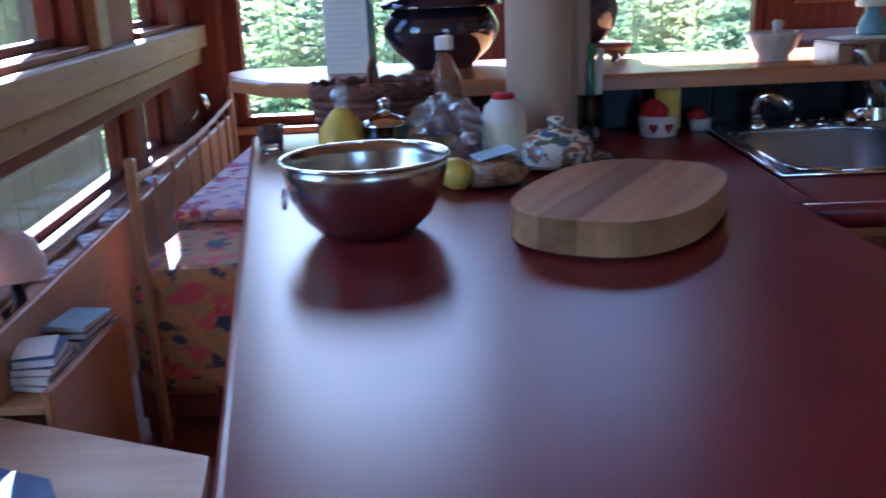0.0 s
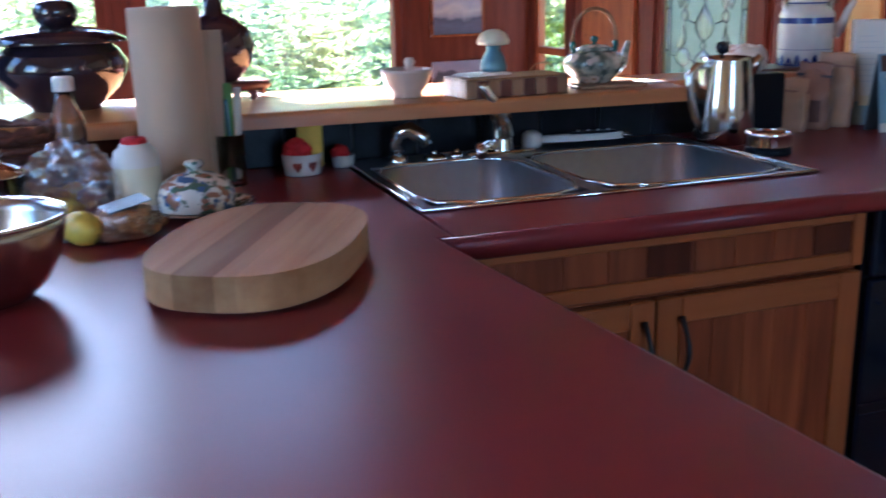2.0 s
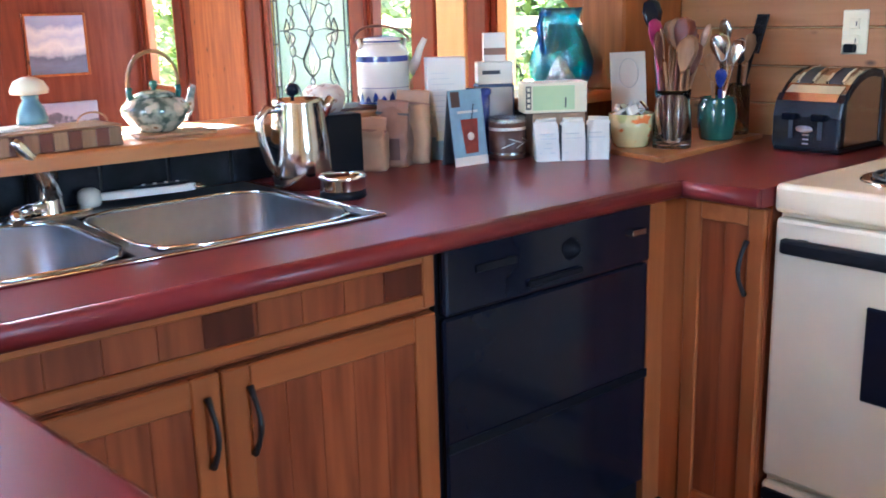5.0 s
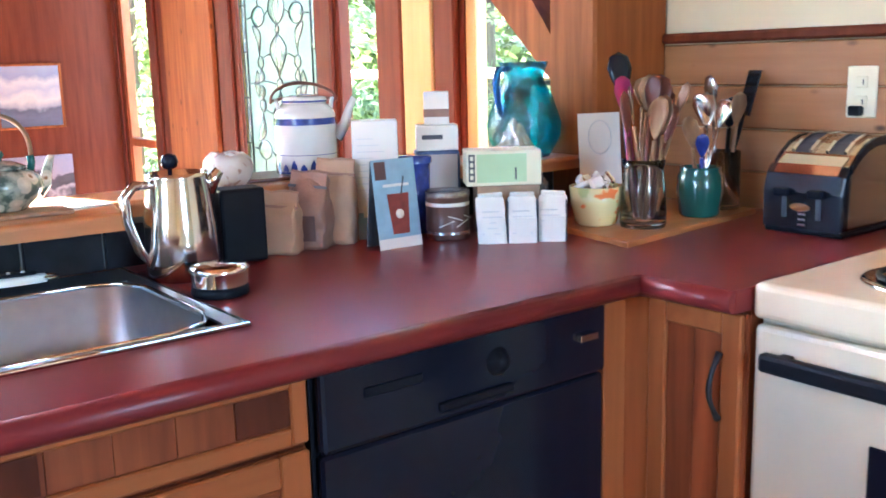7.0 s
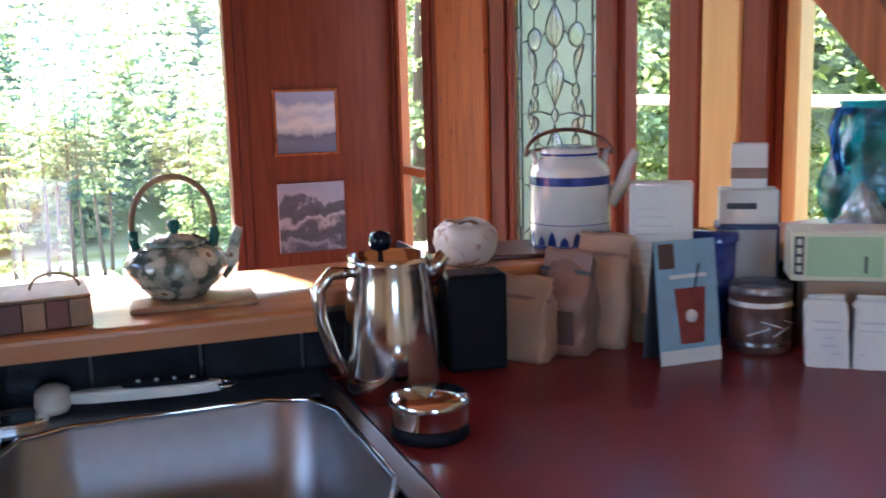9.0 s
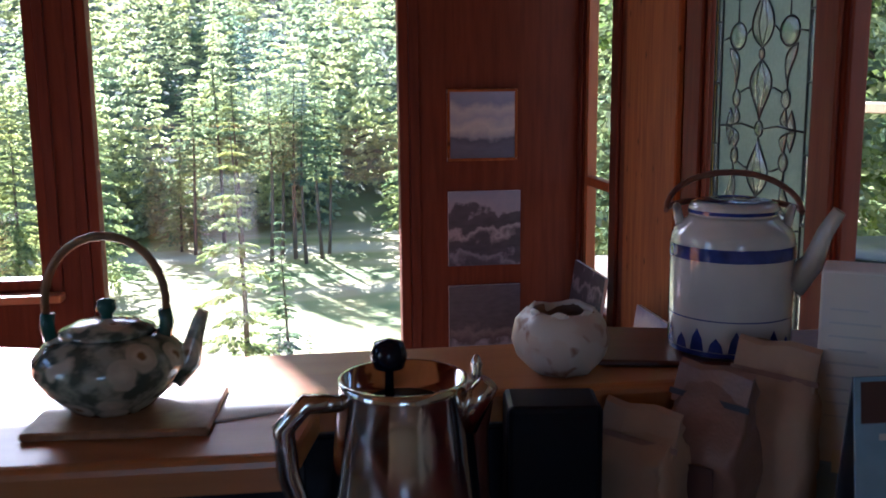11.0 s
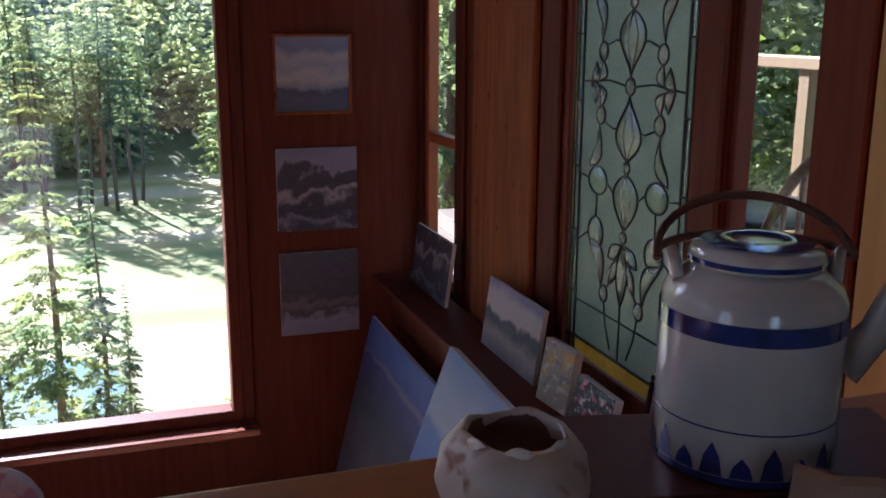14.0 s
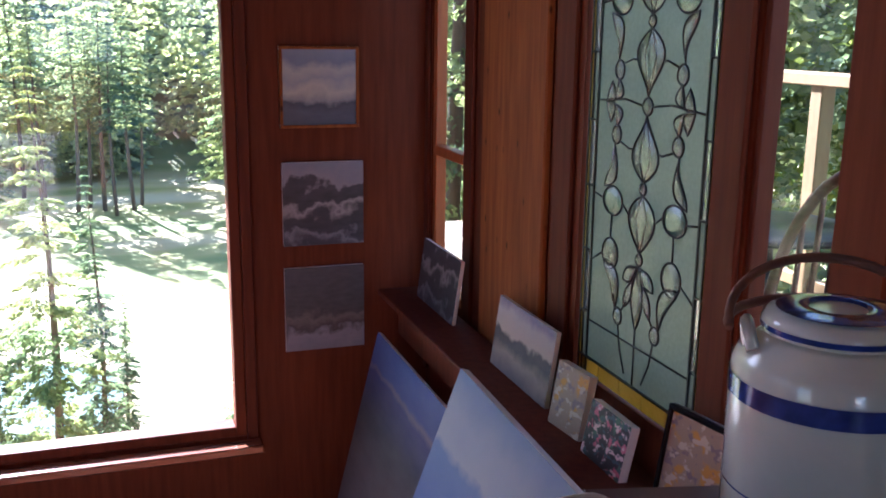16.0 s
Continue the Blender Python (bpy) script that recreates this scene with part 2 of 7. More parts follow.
M['red_scrub'] = paint("red_sponge", (0.55, 0.015, 0.02), 0.8, var=0.3, scale=60, bumps=0.6)
M['stone'] = paint("marble_mortar", (0.55, 0.46, 0.38), 0.35, var=0.15, scale=14, bumps=0.05)
M['bread'] = paint("bread", (0.50, 0.28, 0.12), 0.7, var=0.35, scale=30, bumps=0.3)
M['green_pkg'] = paint("green_packet", (0.10, 0.28, 0.06), 0.4, var=0.25, scale=30)
M['teal_pot'] = paint("teal_glaze", (0.022, 0.105, 0.080), 0.15, var=0.3, coat=0.4)
M['handle_wood'] = wood("utensil_wood", (0.30, 0.15, 0.07), (0.48, 0.28, 0.14), 2, 0.5, scale=15)
M['magenta'] = paint("magenta_plastic", (0.30, 0.01, 0.09), 0.35)
M['rope'] = paint("rope", (0.55, 0.42, 0.28), 0.9, var=0.2, scale=60, bumps=0.6)
M['paper'] = paint("book_paper", (0.70, 0.66, 0.58), 0.8, var=0.08, scale=60)
M['coil'] = paint("iron_coil", (0.03, 0.03, 0.032), 0.5, 0.4)
M['iron'] = paint("cast_iron", (0.025, 0.022, 0.022), 0.55, 0.2, var=0.3, scale=30, bumps=0.3)
M['toast_side'] = paint("toaster_steel", (0.62, 0.55, 0.46), 0.25, 1.0, var=0.05)
M['grey_ink'] = paint("grey_print", (0.60, 0.59, 0.58), 0.6)


def spotted(name, base, spots, scale=24.0, lo=0.45, rough=0.2, coat=0.4, warp=0.3):
    """Blotches of several colours over a ground colour: painted flowers, prints, quilts."""
    m, N, L, b = material(name, rough)
    col = base
    for i, c in enumerate(spots):
        n = noise_tex(N, L, scale * (1 + 0.27 * i), 2.5, (1, 1, 1 + warp * i))
        k = ramp(N, L, n, [(lo + 0.08, (0, 0, 0)), (lo + 0.13, (1, 1, 1))])
        col = mixed(N, L, k, col, c)
    L.new(col, b.inputs["Base Color"])
    b.inputs["Coat Weight"].default_value = coat
    bump(N, L, b, noise_tex(N, L, scale * 6, 2), 0.06, 0.003)
    return m


def blossoms(name, ground, dark, petal, heart, scale):
    """Round open flowers scattered over a mottled dark ground."""
    m, N, L, b = material(name, 0.16)
    n = noise_tex(N, L, scale * 1.6, 3)
    v = N.new("ShaderNodeTexVoronoi")
    v.inputs["Scale"].default_value, v.inputs["Randomness"].default_value = scale, 0.8
    L.new(N.new("ShaderNodeTexCoord").outputs["Object"], v.inputs["Vector"])
    add = N.new("ShaderNodeMath")
    add.operation = 'MULTIPLY_ADD'
    L.new(n, add.inputs[0])
    add.inputs[1].default_value = 0.42
    L.new(v.outputs["Distance"], add.inputs[2])
    back = ramp(N, L, n, [(0.42, dark), (0.58, ground)])
    flower = ramp(N, L, add.outputs[0], [(0.28, heart), (0.36, petal), (0.50, tuple(0.75 * c for c in petal))])
    k = ramp(N, L, add.outputs[0], [(0.58, (1, 1, 1)), (0.64, (0, 0, 0))])
    L.new(mixed(N, L, k, back, flower), b.inputs["Base Color"])
    b.inputs["Coat Weight"].default_value = 0.5
    return m


M['tea_floral'] = blossoms("floral_glaze", (0.34, 0.36, 0.28), (0.08, 0.105, 0.08), (0.66, 0.60, 0.46), (0.26, 0.15, 0.07), 26.0)
M['dish_floral'] = spotted("painted_glaze", (0.70, 0.66, 0.56), [(0.08, 0.13, 0.24), (0.30, 0.14, 0.08), (0.10, 0.14, 0.09)], 30, 0.48)
M['couch_floral'] = spotted("floral_cotton", (0.30, 0.15, 0.045), [(0.28, 0.018, 0.028), (0.03, 0.035, 0.045), (0.36, 0.055, 0.06), (0.22, 0.15, 0.06)], 9.5, 0.47, 0.9, 0.0)
M['quilt'] = spotted("faded_quilt", (0.46, 0.36, 0.42), [(0.30, 0.07, 0.12), (0.20, 0.22, 0.42), (0.55, 0.48, 0.40)], 12, 0.48, 0.9, 0.0)
M['orange_bowl'] = spotted("orange_flower_glaze", (0.68, 0.60, 0.30), [(0.50, 0.50, 0.20), (0.72, 0.20, 0.05)], 16, 0.5)
M['hibiscus_pot'] = spotted("rough_white_glaze", (0.58, 0.46, 0.38), [(0.32, 0.17, 0.115), (0.60, 0.52, 0.45)], 15, 0.40, 0.45, 0.1)
M['cloth_pad'] = spotted("patterned_cloth", (0.45, 0.40, 0.40), [(0.30, 0.06, 0.07), (0.16, 0.18, 0.30), (0.40, 0.20, 0.26)], 9, 0.5, 0.9, 0)
M['flower_paint'] = spotted("flower_painting", (0.02, 0.02, 0.03), [(0.06, 0.14, 0.10), (0.55, 0.13, 0.22), (0.70, 0.50, 0.55), (0.04, 0.09, 0.12)], 17, 0.47, 0.5, 0)
M['autumn_paint'] = spotted("autumn_painting", (0.32, 0.26, 0.20), [(0.50, 0.28, 0.05), (0.20, 0.17, 0.20), (0.50, 0.46, 0.40)], 15, 0.47, 0.5, 0)
M['magazine'] = spotted("magazine_print", (0.55, 0.55, 0.57), [(0.20, 0.12, 0.18), (0.35, 0.30, 0.20), (0.10, 0.12, 0.2)], 30, 0.5, 0.5, 0)


def scenic(name, h, stops, rough=0.6, rag=0.06, soft=6.0):
    """A painted landscape: bands of colour up the canvas, broken by brushwork."""
    m, N, L, b = material(name, rough)
    tc = N.new("ShaderNodeTexCoord").outputs["Object"]
    sp = N.new("ShaderNodeSeparateXYZ")
    L.new(tc, sp.inputs[0])
    div = N.new("ShaderNodeMath")
    div.operation = 'DIVIDE'
    L.new(sp.outputs[2], div.inputs[0])
    div.inputs[1].default_value = h
    n = noise_tex(N, L, soft / h, 6, (1.1, 1, 1.1))
    ml = N.new("ShaderNodeMath")
    ml.operation = 'MULTIPLY_ADD'
    L.new(n, ml.inputs[0])
    ml.inputs[1].default_value = rag * 4
    ml.inputs[2].default_value = -rag * 2
    ad = N.new("ShaderNodeMath")
    L.new(div.outputs[0], ad.inputs[0])
    L.new(ml.outputs[0], ad.inputs[1])
    col = ramp(N, L, ad.outputs[0], stops)
    n2 = noise_tex(N, L, soft * 3 / h, 4, (0.5, 1, 1.4))
    col = mixed(N, L, n2, col, mixed(N, L, 0.14, col, (0.50, 0.48, 0.50)))
    L.new(col, b.inputs["Base Color"])
    bump(N, L, b, n2, 0.3, 0.004)
    return m


# ---- mesh helpers ----
def bm_box(bm, x0, x1, y0, y1, z0, z1, bev=0.0, seg=1):
    r = bmesh.ops.create_cube(bm, size=1.0, matrix=Matrix.Translation(((x0 + x1) / 2, (y0 + y1) / 2, (z0 + z1) / 2)) @ Matrix.Diagonal((abs(x1 - x0), abs(y1 - y0), abs(z1 - z0), 1)))
    if bev:
        vs = set(r['verts'])
        es = [e for e in bm.edges if e.verts[0] in vs and e.verts[1] in vs]
        bmesh.ops.bevel(bm, geom=es, offset=bev, segments=seg, affect='EDGES', profile=0.5)
    return bm


def boxm(x0, x1, y0, y1, z0, z1, bev=0.0, seg=1):
    return bm_box(bmesh.new(), x0, x1, y0, y1, z0, z1, bev, seg)


def lathe(profile, seg=32, squash=1.0, lump=0.0):
    """Turns (radius, height) pairs round the z axis."""
    bm = bmesh.new()
    rings = []
    for r, z in profile:
        if r < 1e-5:
            rings.append([bm.verts.new((0, 0, z))])
        else:
            ring = []
            for i in range(seg):
                a = 2 * math.pi * i / seg
                k = 1 + lump * noise.noise((math.cos(a) * 2, math.sin(a) * 2, z * 20))
                ring.append(bm.verts.new((r * k * math.cos(a), r * k * squash * math.sin(a), z)))
            rings.append(ring)
    for a, b in zip(rings, rings[1:]):
        for i in range(seg):
            j = (i + 1) % seg
            if len(a) == 1 and len(b) == 1:
                continue
            if len(a) == 1:
                bm.faces.new((a[0], b[j], b[i]))
            elif len(b) == 1:
                bm.faces.new((a[i], a[j], b[0]))
            else:
                bm.faces.new((a[i], a[j], b[j], b[i]))
    bmesh.ops.recalc_face_normals(bm, faces=bm.faces)
    for f in bm.faces:
        f.smooth = True
    return bm


def tube(points, rad, seg=8, closed=False, bm=None):
    """A round bar along points; rad may be one number or one for each point."""
    bm = bm or bmesh.new()
    P = [Vector(p) for p in points]
    n = len(P)
    R = rad if isinstance(rad, (list, tuple)) else [rad] * n
    rings, prev = [], None
    for i in range(n):
        if closed:
            d = P[(i + 1) % n] - P[i - 1]
        else:
            d = P[min(i + 1, n - 1)] - P[max(i - 1, 0)]
        d.normalize()
        if prev is None:
            u = d.orthogonal().normalized()
        else:
            u = (prev - d * prev.dot(d)).normalized()
        prev = u
        v = d.cross(u)
        rings.append([bm.verts.new(P[i] + R[i] * (u * math.cos(2 * math.pi * k / seg) + v * math.sin(2 * math.pi * k / seg))) for k in range(seg)])
    m = n if closed else n - 1
    for i in range(m):
        a, b = rings[i], rings[(i + 1) % n]
        for k in range(seg):
            f = bm.faces.new((a[k], a[(k + 1) % seg], b[(k + 1) % seg], b[k]))
            f.smooth = True
    if not closed:
        bm.faces.new(rings[0][::-1])
        bm.faces.new(rings[-1])
    return bm


def prism(poly, z0, z1, bev=0.0, seg=2):
    """A flat polygon given thickness along z."""
    bm = bmesh.new()
    lo = [bm.verts.new((x, y, z0)) for x, y in poly]
    hi = [bm.verts.new((x, y, z1)) for x, y in poly]
    bm.faces.new(lo[::-1])
    top = bm.faces.new(hi)
    n = len(poly)
    for i in range(n):
        bm.faces.new((lo[i], lo[(i + 1) % n], hi[(i + 1) % n], hi[i]))
    bmesh.ops.recalc_face_normals(bm, faces=bm.faces)
    if bev:
        bmesh.ops.bevel(bm, geom=list(top.edges), offset=bev, segments=seg, affect='EDGES', profile=0.5)
    return bm


def arc(cx, cz, r, a0, a1, n, y=0.0, rz=None):
    return [(cx + r * math.cos(radians(a0 + (a1 - a0) * i / (n - 1))), y, cz + (rz or r) * math.sin(radians(a0 + (a1 - a0) * i / (n - 1)))) for i in range(n)]


def mesh_of(name, bm, mat, smooth=None):
    me = bpy.data.meshes.new(name)
    bm.normal_update()
    bm.to_mesh(me)
    bm.free()
    me.materials.append(mat)
    return me


def part(name, bm, mat, parent, label="", m=None):
    o = new(name, mesh_of(name, bm, mat))
    o.parent = parent
    if m is not None:
        o.matrix_basis = m
    if label:
        o["label"] = label
    return o


def thing(name, m, label, category, group=""):
    o = new(name)
    o.empty_display_size = 0.05
    o.matrix_world = m
    return tagged(o, label, category, group)


def solid(name, bm, mat, label, category, m=None, group="", kind=""):
    o = new(name, mesh_of(name, bm, mat))
    if m is not None:
        o.matrix_world = m
    return tagged(o, label, category, group, kind)


def setting(name, bm, mat, label, category="structure"):
    return solid(name, bm, mat, label, category, kind="structure")


def moved(bm, m):
    bmesh.ops.transform(bm, matrix=m, verts=bm.verts)
    return bm


def wall_boxes(u0, u1, z0, z1, holes):
    """Rectangles of a wall between u0 and u1 left over round holes (u0, u1, z0, z1)."""
    us = sorted({u0, u1, *[h[0] for h in holes], *[h[1] for h in holes]})
    out = []
    for a, b in zip(us, us[1:]):
        spans = sorted((h[2], h[3]) for h in holes if h[0] <= a + 1e-6 and h[1] >= b - 1e-6)
        z = z0
        for lo, hi in spans:
            if lo > z:
                out.append((a, b, z, lo))
            z = hi
        if z < z1:
            out.append((a, b, z, z1))
    return out

# ---- large structure ----
FLOOR_LOW = -0.9
WALL_X = 2.93
KX = 3.02
FAR_Y = 6.0
CT = 0.915


def wall_x(name, x0, x1, y0, y1, z0, z1, holes, mat, label):
    """A wall in the y-z plane, with holes (y0, y1, z0, z1)."""
    bm = bmesh.new()
    for a, b, lo, hi in wall_boxes(y0, y1, z0, z1, holes):
        bm_box(bm, x0, x1, a, b, lo, hi)
    return setting(name, bm, mat, label, "wall")


def wall_y(name, y0, y1, x0, x1, z0, z1, holes, mat, label):
    bm = bmesh.new()
    for a, b, lo, hi in wall_boxes(x0, x1, z0, z1, holes):
        bm_box(bm, a, b, y0, y1, lo, hi)
    return setting(name, bm, mat, label, "wall")


setting("floor", boxm(-1.9, 3.1, -3.2, 2.0, -0.08, 0.0), M['floor'], "warm brown wooden kitchen floor boards", "floor")
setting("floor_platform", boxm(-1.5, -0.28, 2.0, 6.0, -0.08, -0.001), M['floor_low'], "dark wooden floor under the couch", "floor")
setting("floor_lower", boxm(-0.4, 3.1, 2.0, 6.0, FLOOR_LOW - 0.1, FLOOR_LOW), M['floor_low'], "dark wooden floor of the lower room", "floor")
setting("wall_riser", boxm(-0.30, -0.22, 2.3, 6.0, FLOOR_LOW, -0.001), M['cedar_dark'], "dark wooden riser beside the lower room", "wall")

# window wall at the far end
wall_y("wall_far", FAR_Y, FAR_Y + 0.16, -1.6, 2.99, FLOOR_LOW, 4.5,
       [(-1.17, 0.29, 0.40, 3.60), (0.475, 2.045, -0.46, 2.45), (0.55, 1.65, 2.78, 3.45)], M['cedar'], "dark red cedar wall round tall windows")
# wall beside the deck, running from the lower room into the kitchen
RIGHT_HOLES = [(5.47, 5.93, 0.22, 2.3), (3.72, 4.42, 0.335, 2.2), (3.27, 3.57, 0.22, 2.2), (2.26, 2.78, 0.72, 2.2)]
wall_x("wall_deck", WALL_X, WALL_X + 0.06, 2.2, FAR_Y + 0.16, FLOOR_LOW, 4.5, RIGHT_HOLES, M['cedar'], "dark red cedar wall with narrow windows")
wall_x("wall_kitchen", KX, KX + 0.14, -3.2, 2.2, -0.08, 2.7, [], M['cream'], "cream plaster kitchen wall above pine boards")
wall_x("wall_left_kitchen", -1.95, -1.8, -3.2, 1.95, -0.08, 2.7, [(0.2, 1.2, 0.95, 2.25)], M['cream'], "cream plaster wall with a wide window")
wall_y("wall_jog", 1.95, 2.05, -1.95, -1.07, -0.08, 2.7, [], M['cedar'], "short red cedar return wall")
wall_y("wall_back", -3.35, -3.2, -1.95, 3.1, -0.08, 2.7, [(0.6, 1.6, 0.95, 2.25)], M['cream'], "cream plaster back wall with a wide window")
setting("ceiling_kitchen", boxm(-1.95, 3.1, -3.35, 2.45, 2.7, 2.8), M['pine_y'], "pine board kitchen ceiling", "ceiling")
wall_y("wall_above", 2.45, 2.55, -1.95, 3.1, 2.8, 4.5, [], M['cedar_dark'], "dark cedar wall above the opening")
setting("ceiling_lower", boxm(-1.95, 3.1, 2.45, 6.3, 4.5, 4.6), M['cedar_dark'], "high dark cedar board ceiling", "ceiling")

# slanted wall on the couch side, in its own frame: u runs from the far corner towards the kitchen
SIDE = pose(-1.39, 6.0, 0, 0, 0, -85.76)
side_holes = [(0.72, 1.45, 1.06, 2.4), (2.29, 3.9, 1.06, 2.4), (0.86, 1.47, 0.44, 0.74), (1.63, 3.9, 0.44, 0.74)]
bm = bmesh.new()
for a, b, lo, hi in wall_boxes(-0.1, 4.1, -0.08, 4.5, side_holes):
    bm_box(bm, a, b, -0.15, 0, lo, hi)
side_wall = setting("wall_side", bm, M['cedar'], "red cedar side wall with two rows of windows", "wall")
side_wall.matrix_world = SIDE
for i, (a, b, lo, hi) in enumerate(side_holes):
    w = thing("window_%d" % (i + 1), SIDE, "wood-framed side window pane with trees outside", "window")
    w["kind"] = "structure"
    fr = bmesh.new()
    for q in ((a, a + .035, lo, hi), (b - .035, b, lo, hi), (a + .035, b - .035, lo, lo + .035), (a + .035, b - .035, hi - .035, hi)):
        bm_box(fr, q[0], q[1], -0.12, -0.07, q[2], q[3], 0.004)
    part("window_frame", fr, M['cedar_dark'], w)
    p = part("pane", boxm(a + .03, b - .03, -0.1, -0.094, lo + .03, hi - .03), M['pane'], w)
    p.visible_shadow = False
    part("window_sill", boxm(a - .02, b + .02, -0.09, 0.03, lo - .03, lo - .002, 0.004), M['fir'], w, "pale wooden sill")
beam = thing("beam", SIDE, "pale knotty fir beam along the side wall", "beam")
beam["kind"] = "structure"
part("upper_board", boxm(0.0, 4.08, 0.0, 0.09, 0.90, 1.03, 0.008), M['fir_pale'], beam)
part("lower_board", boxm(0.0, 4.08, 0.0, 0.05, 0.80, 0.895, 0.008), M['fir_pale'], beam)
part("upright", boxm(2.05, 2.20, 0.0, 0.055, 1.031, 2.6, 0.006), M['fir_pale'], beam)
setting("corner_post", boxm(-1.40, -1.21, 5.86, 5.999, 0.0, 4.4, 0.006), M['cedar'], "red cedar corner post", "post")


def window_in_y(name, x0, x1, z0, z1, y, label, frame_mat, sill_mat, w=0.05, depth=0.10):
    o = thing(name, pose(0, 0, 0), label, "window")
    o["kind"] = "structure"
    for q in ((x0, x0 + w, z0, z1), (x1 - w, x1, z0, z1), (x0 + w, x1 - w, z0, z0 + w), (x0 + w, x1 - w, z1 - w, z1)):
        part("window_frame", boxm(q[0], q[1], y - 0.012, y + depth, q[2], q[3], 0.005), frame_mat, o)
    p = part("pane", boxm(x0 + w * .8, x1 - w * .8, y + 0.05, y + 0.056, z0 + w * .8, z1 - w * .8), M['pane'], o)
    p.visible_shadow = False
    part("window_sill", boxm(x0 - 0.06, x1 + 0.06, y - 0.13, y - 0.032, z0 - 0.045, z0 - 0.006, 0.006), sill_mat, o)
    for q in ((x0 - 0.05, x0), (x1, x1 + 0.05)):
        part("casing", boxm(q[0], q[1], y - 0.03, y - 0.001, z0 - 0.05, z1 + 0.05, 0.004), M['cedar_dark'], o)
    return o


window_in_y("window_5", 0.475, 2.045, -0.46, 2.45, FAR_Y, "large window with red cedar frame over the meadow", M['cedar'], M['sill'])
window_in_y("window_6", -1.17, 0.29, 0.40, 3.60, FAR_Y, "tall window with red cedar frame", M['cedar'], M['fir_x'])


window_in_y("window_10", 0.55, 1.65, 2.78, 3.45, FAR_Y, "high window above the added overhang", M['cedar'], M['cedar_dark'])
# Unseen overhang, added and made this deep to block sun through the large window.
setting("eave", boxm(0.36, 3.4, FAR_Y + 0.161, FAR_Y + 3.0, 2.52, 2.62), M['cedar_dark'], "unseen dark overhang added to keep sun out of the large window", "roof")


def window_in_x(name, y0, y1, z0, z1, x, label, frame_mat, w=0.04, bar=None):
    o = thing(name, pose(0, 0, 0), label, "window")
    o["kind"] = "structure"
    for q in ((y0, y0 + w, z0, z1), (y1 - w, y1, z0, z1), (y0 + w, y1 - w, z0, z0 + w), (y0 + w, y1 - w, z1 - w, z1)):
        part("window_frame", boxm(x + 0.004, x + 0.055, q[0], q[1], q[2], q[3], 0.004), frame_mat, o)
    if bar:
        part("meeting_rail", boxm(x - 0.003, x + 0.05, y0 + w, y1 - w, bar, bar + 0.045, 0.004), frame_mat, o)
    p = part("pane", boxm(x + 0.03, x + 0.036, y0 + w * .8, y1 - w * .8, z0 + w * .8, z1 - w * .8), M['pane'], o)
    p.visible_shadow = False
    return o


window_in_x("window_7", 5.47, 5.93, 0.22, 2.3, WALL_X, "narrow double-hung window with a brown wooden frame", M['door_frame'], 0.045, 0.86)
window_in_x("window_8", 3.27, 3.57, 0.22, 2.2, WALL_X, "narrow window beside the stained glass", M['cedar_dark'], 0.02)
window_in_x("window_9", 2.26, 2.78, 0.72, 2.2, WALL_X, "yellow-framed window over the deck", M['yellow'], 0.05)
for y0, y1, mat, lab in ((4.64, 5.22, 'fir', "knotty fir post between the windows"), (3.10, 3.25, 'cedar', "red cedar trim post"),
                         (2.92, 3.09, 'yellow', "pale yellow fir post"), (2.80, 2.91, 'cedar', "red cedar trim post")):
    setting("post_%s" % mat, boxm(WALL_X - 0.03, WALL_X - 0.002, y0, y1, -0.2, 4.4, 0.006), M[mat], lab, "post")
for y0, y1 in ((5.36, 5.46), (5.94, 5.995), (5.24, 5.30), (4.46, 4.60), (3.58, 3.70)):
    setting("trim", boxm(WALL_X - 0.018, WALL_X - 0.001, y0, y1, -0.2, 4.4, 0.005), M['cedar_dark'], "dark red cedar window trim", "trim")

# timber post and brace where the kitchen meets the lower room
corner = thing("timber_post", pose(0, 0, 0), "knotty fir timber post with a diagonal brace", "post")
corner["kind"] = "structure"
part("shaft", boxm(2.735, KX - 0.002, 2.022, 2.19, 0.9, 2.69, 0.008), M['fir'], corner)
br = prism([(2.19, 1.24), (2.19, 1.06 + 0.30), (2.62, 1.92), (2.62, 1.64)], 2.745, 2.915, 0.006)
part("brace", moved(br, Matrix(((0, 0, 1, 0), (1, 0, 0, 0), (0, 1, 0, 0), (0, 0, 0, 1)))), M['fir'], corner)
part("peg", moved(lathe([(0, 0), (0.008, 0), (0.008, 0.05), (0, 0.055)], 10), pose(2.76, 2.185, 1.235, -90, 0, 0)), M['lead'], corner)

# low wall, tiles and the ledge over the sink
setting("wall_half", boxm(-0.12, 2.735, 2.19, 2.33, FLOOR_LOW, 1.017), M['cedar'], "red cedar half wall behind the sink", "wall")
splash = thing("backsplash", pose(0, 0, 0), "black slate tile backsplash with pale grout", "backsplash")
splash["kind"] = "structure"
part("grout", boxm(0.44, 2.735, 2.172, 2.189, CT, 1.016), M['grout'], splash)
LEDGE_Z = 1.05
ledge_poly = [(2.735, 2.06), (2.40, 2.06), (2.36, 2.135), (1.53, 2.135), (1.50, 1.995), (0.15, 2.03), (-0.05, 2.065), (-0.22, 2.16), (-0.33, 2.30), (-0.37, 2.45), (-0.33, 2.52), (-0.1, 2.50), (1.15, 2.42), (1.45, 2.325), (2.735, 2.325)]
setting("ledge", prism(ledge_poly, 1.018, LEDGE_Z, 0.010, 3), M['fir_x'], "varnished fir ledge over the backsplash", "ledge")

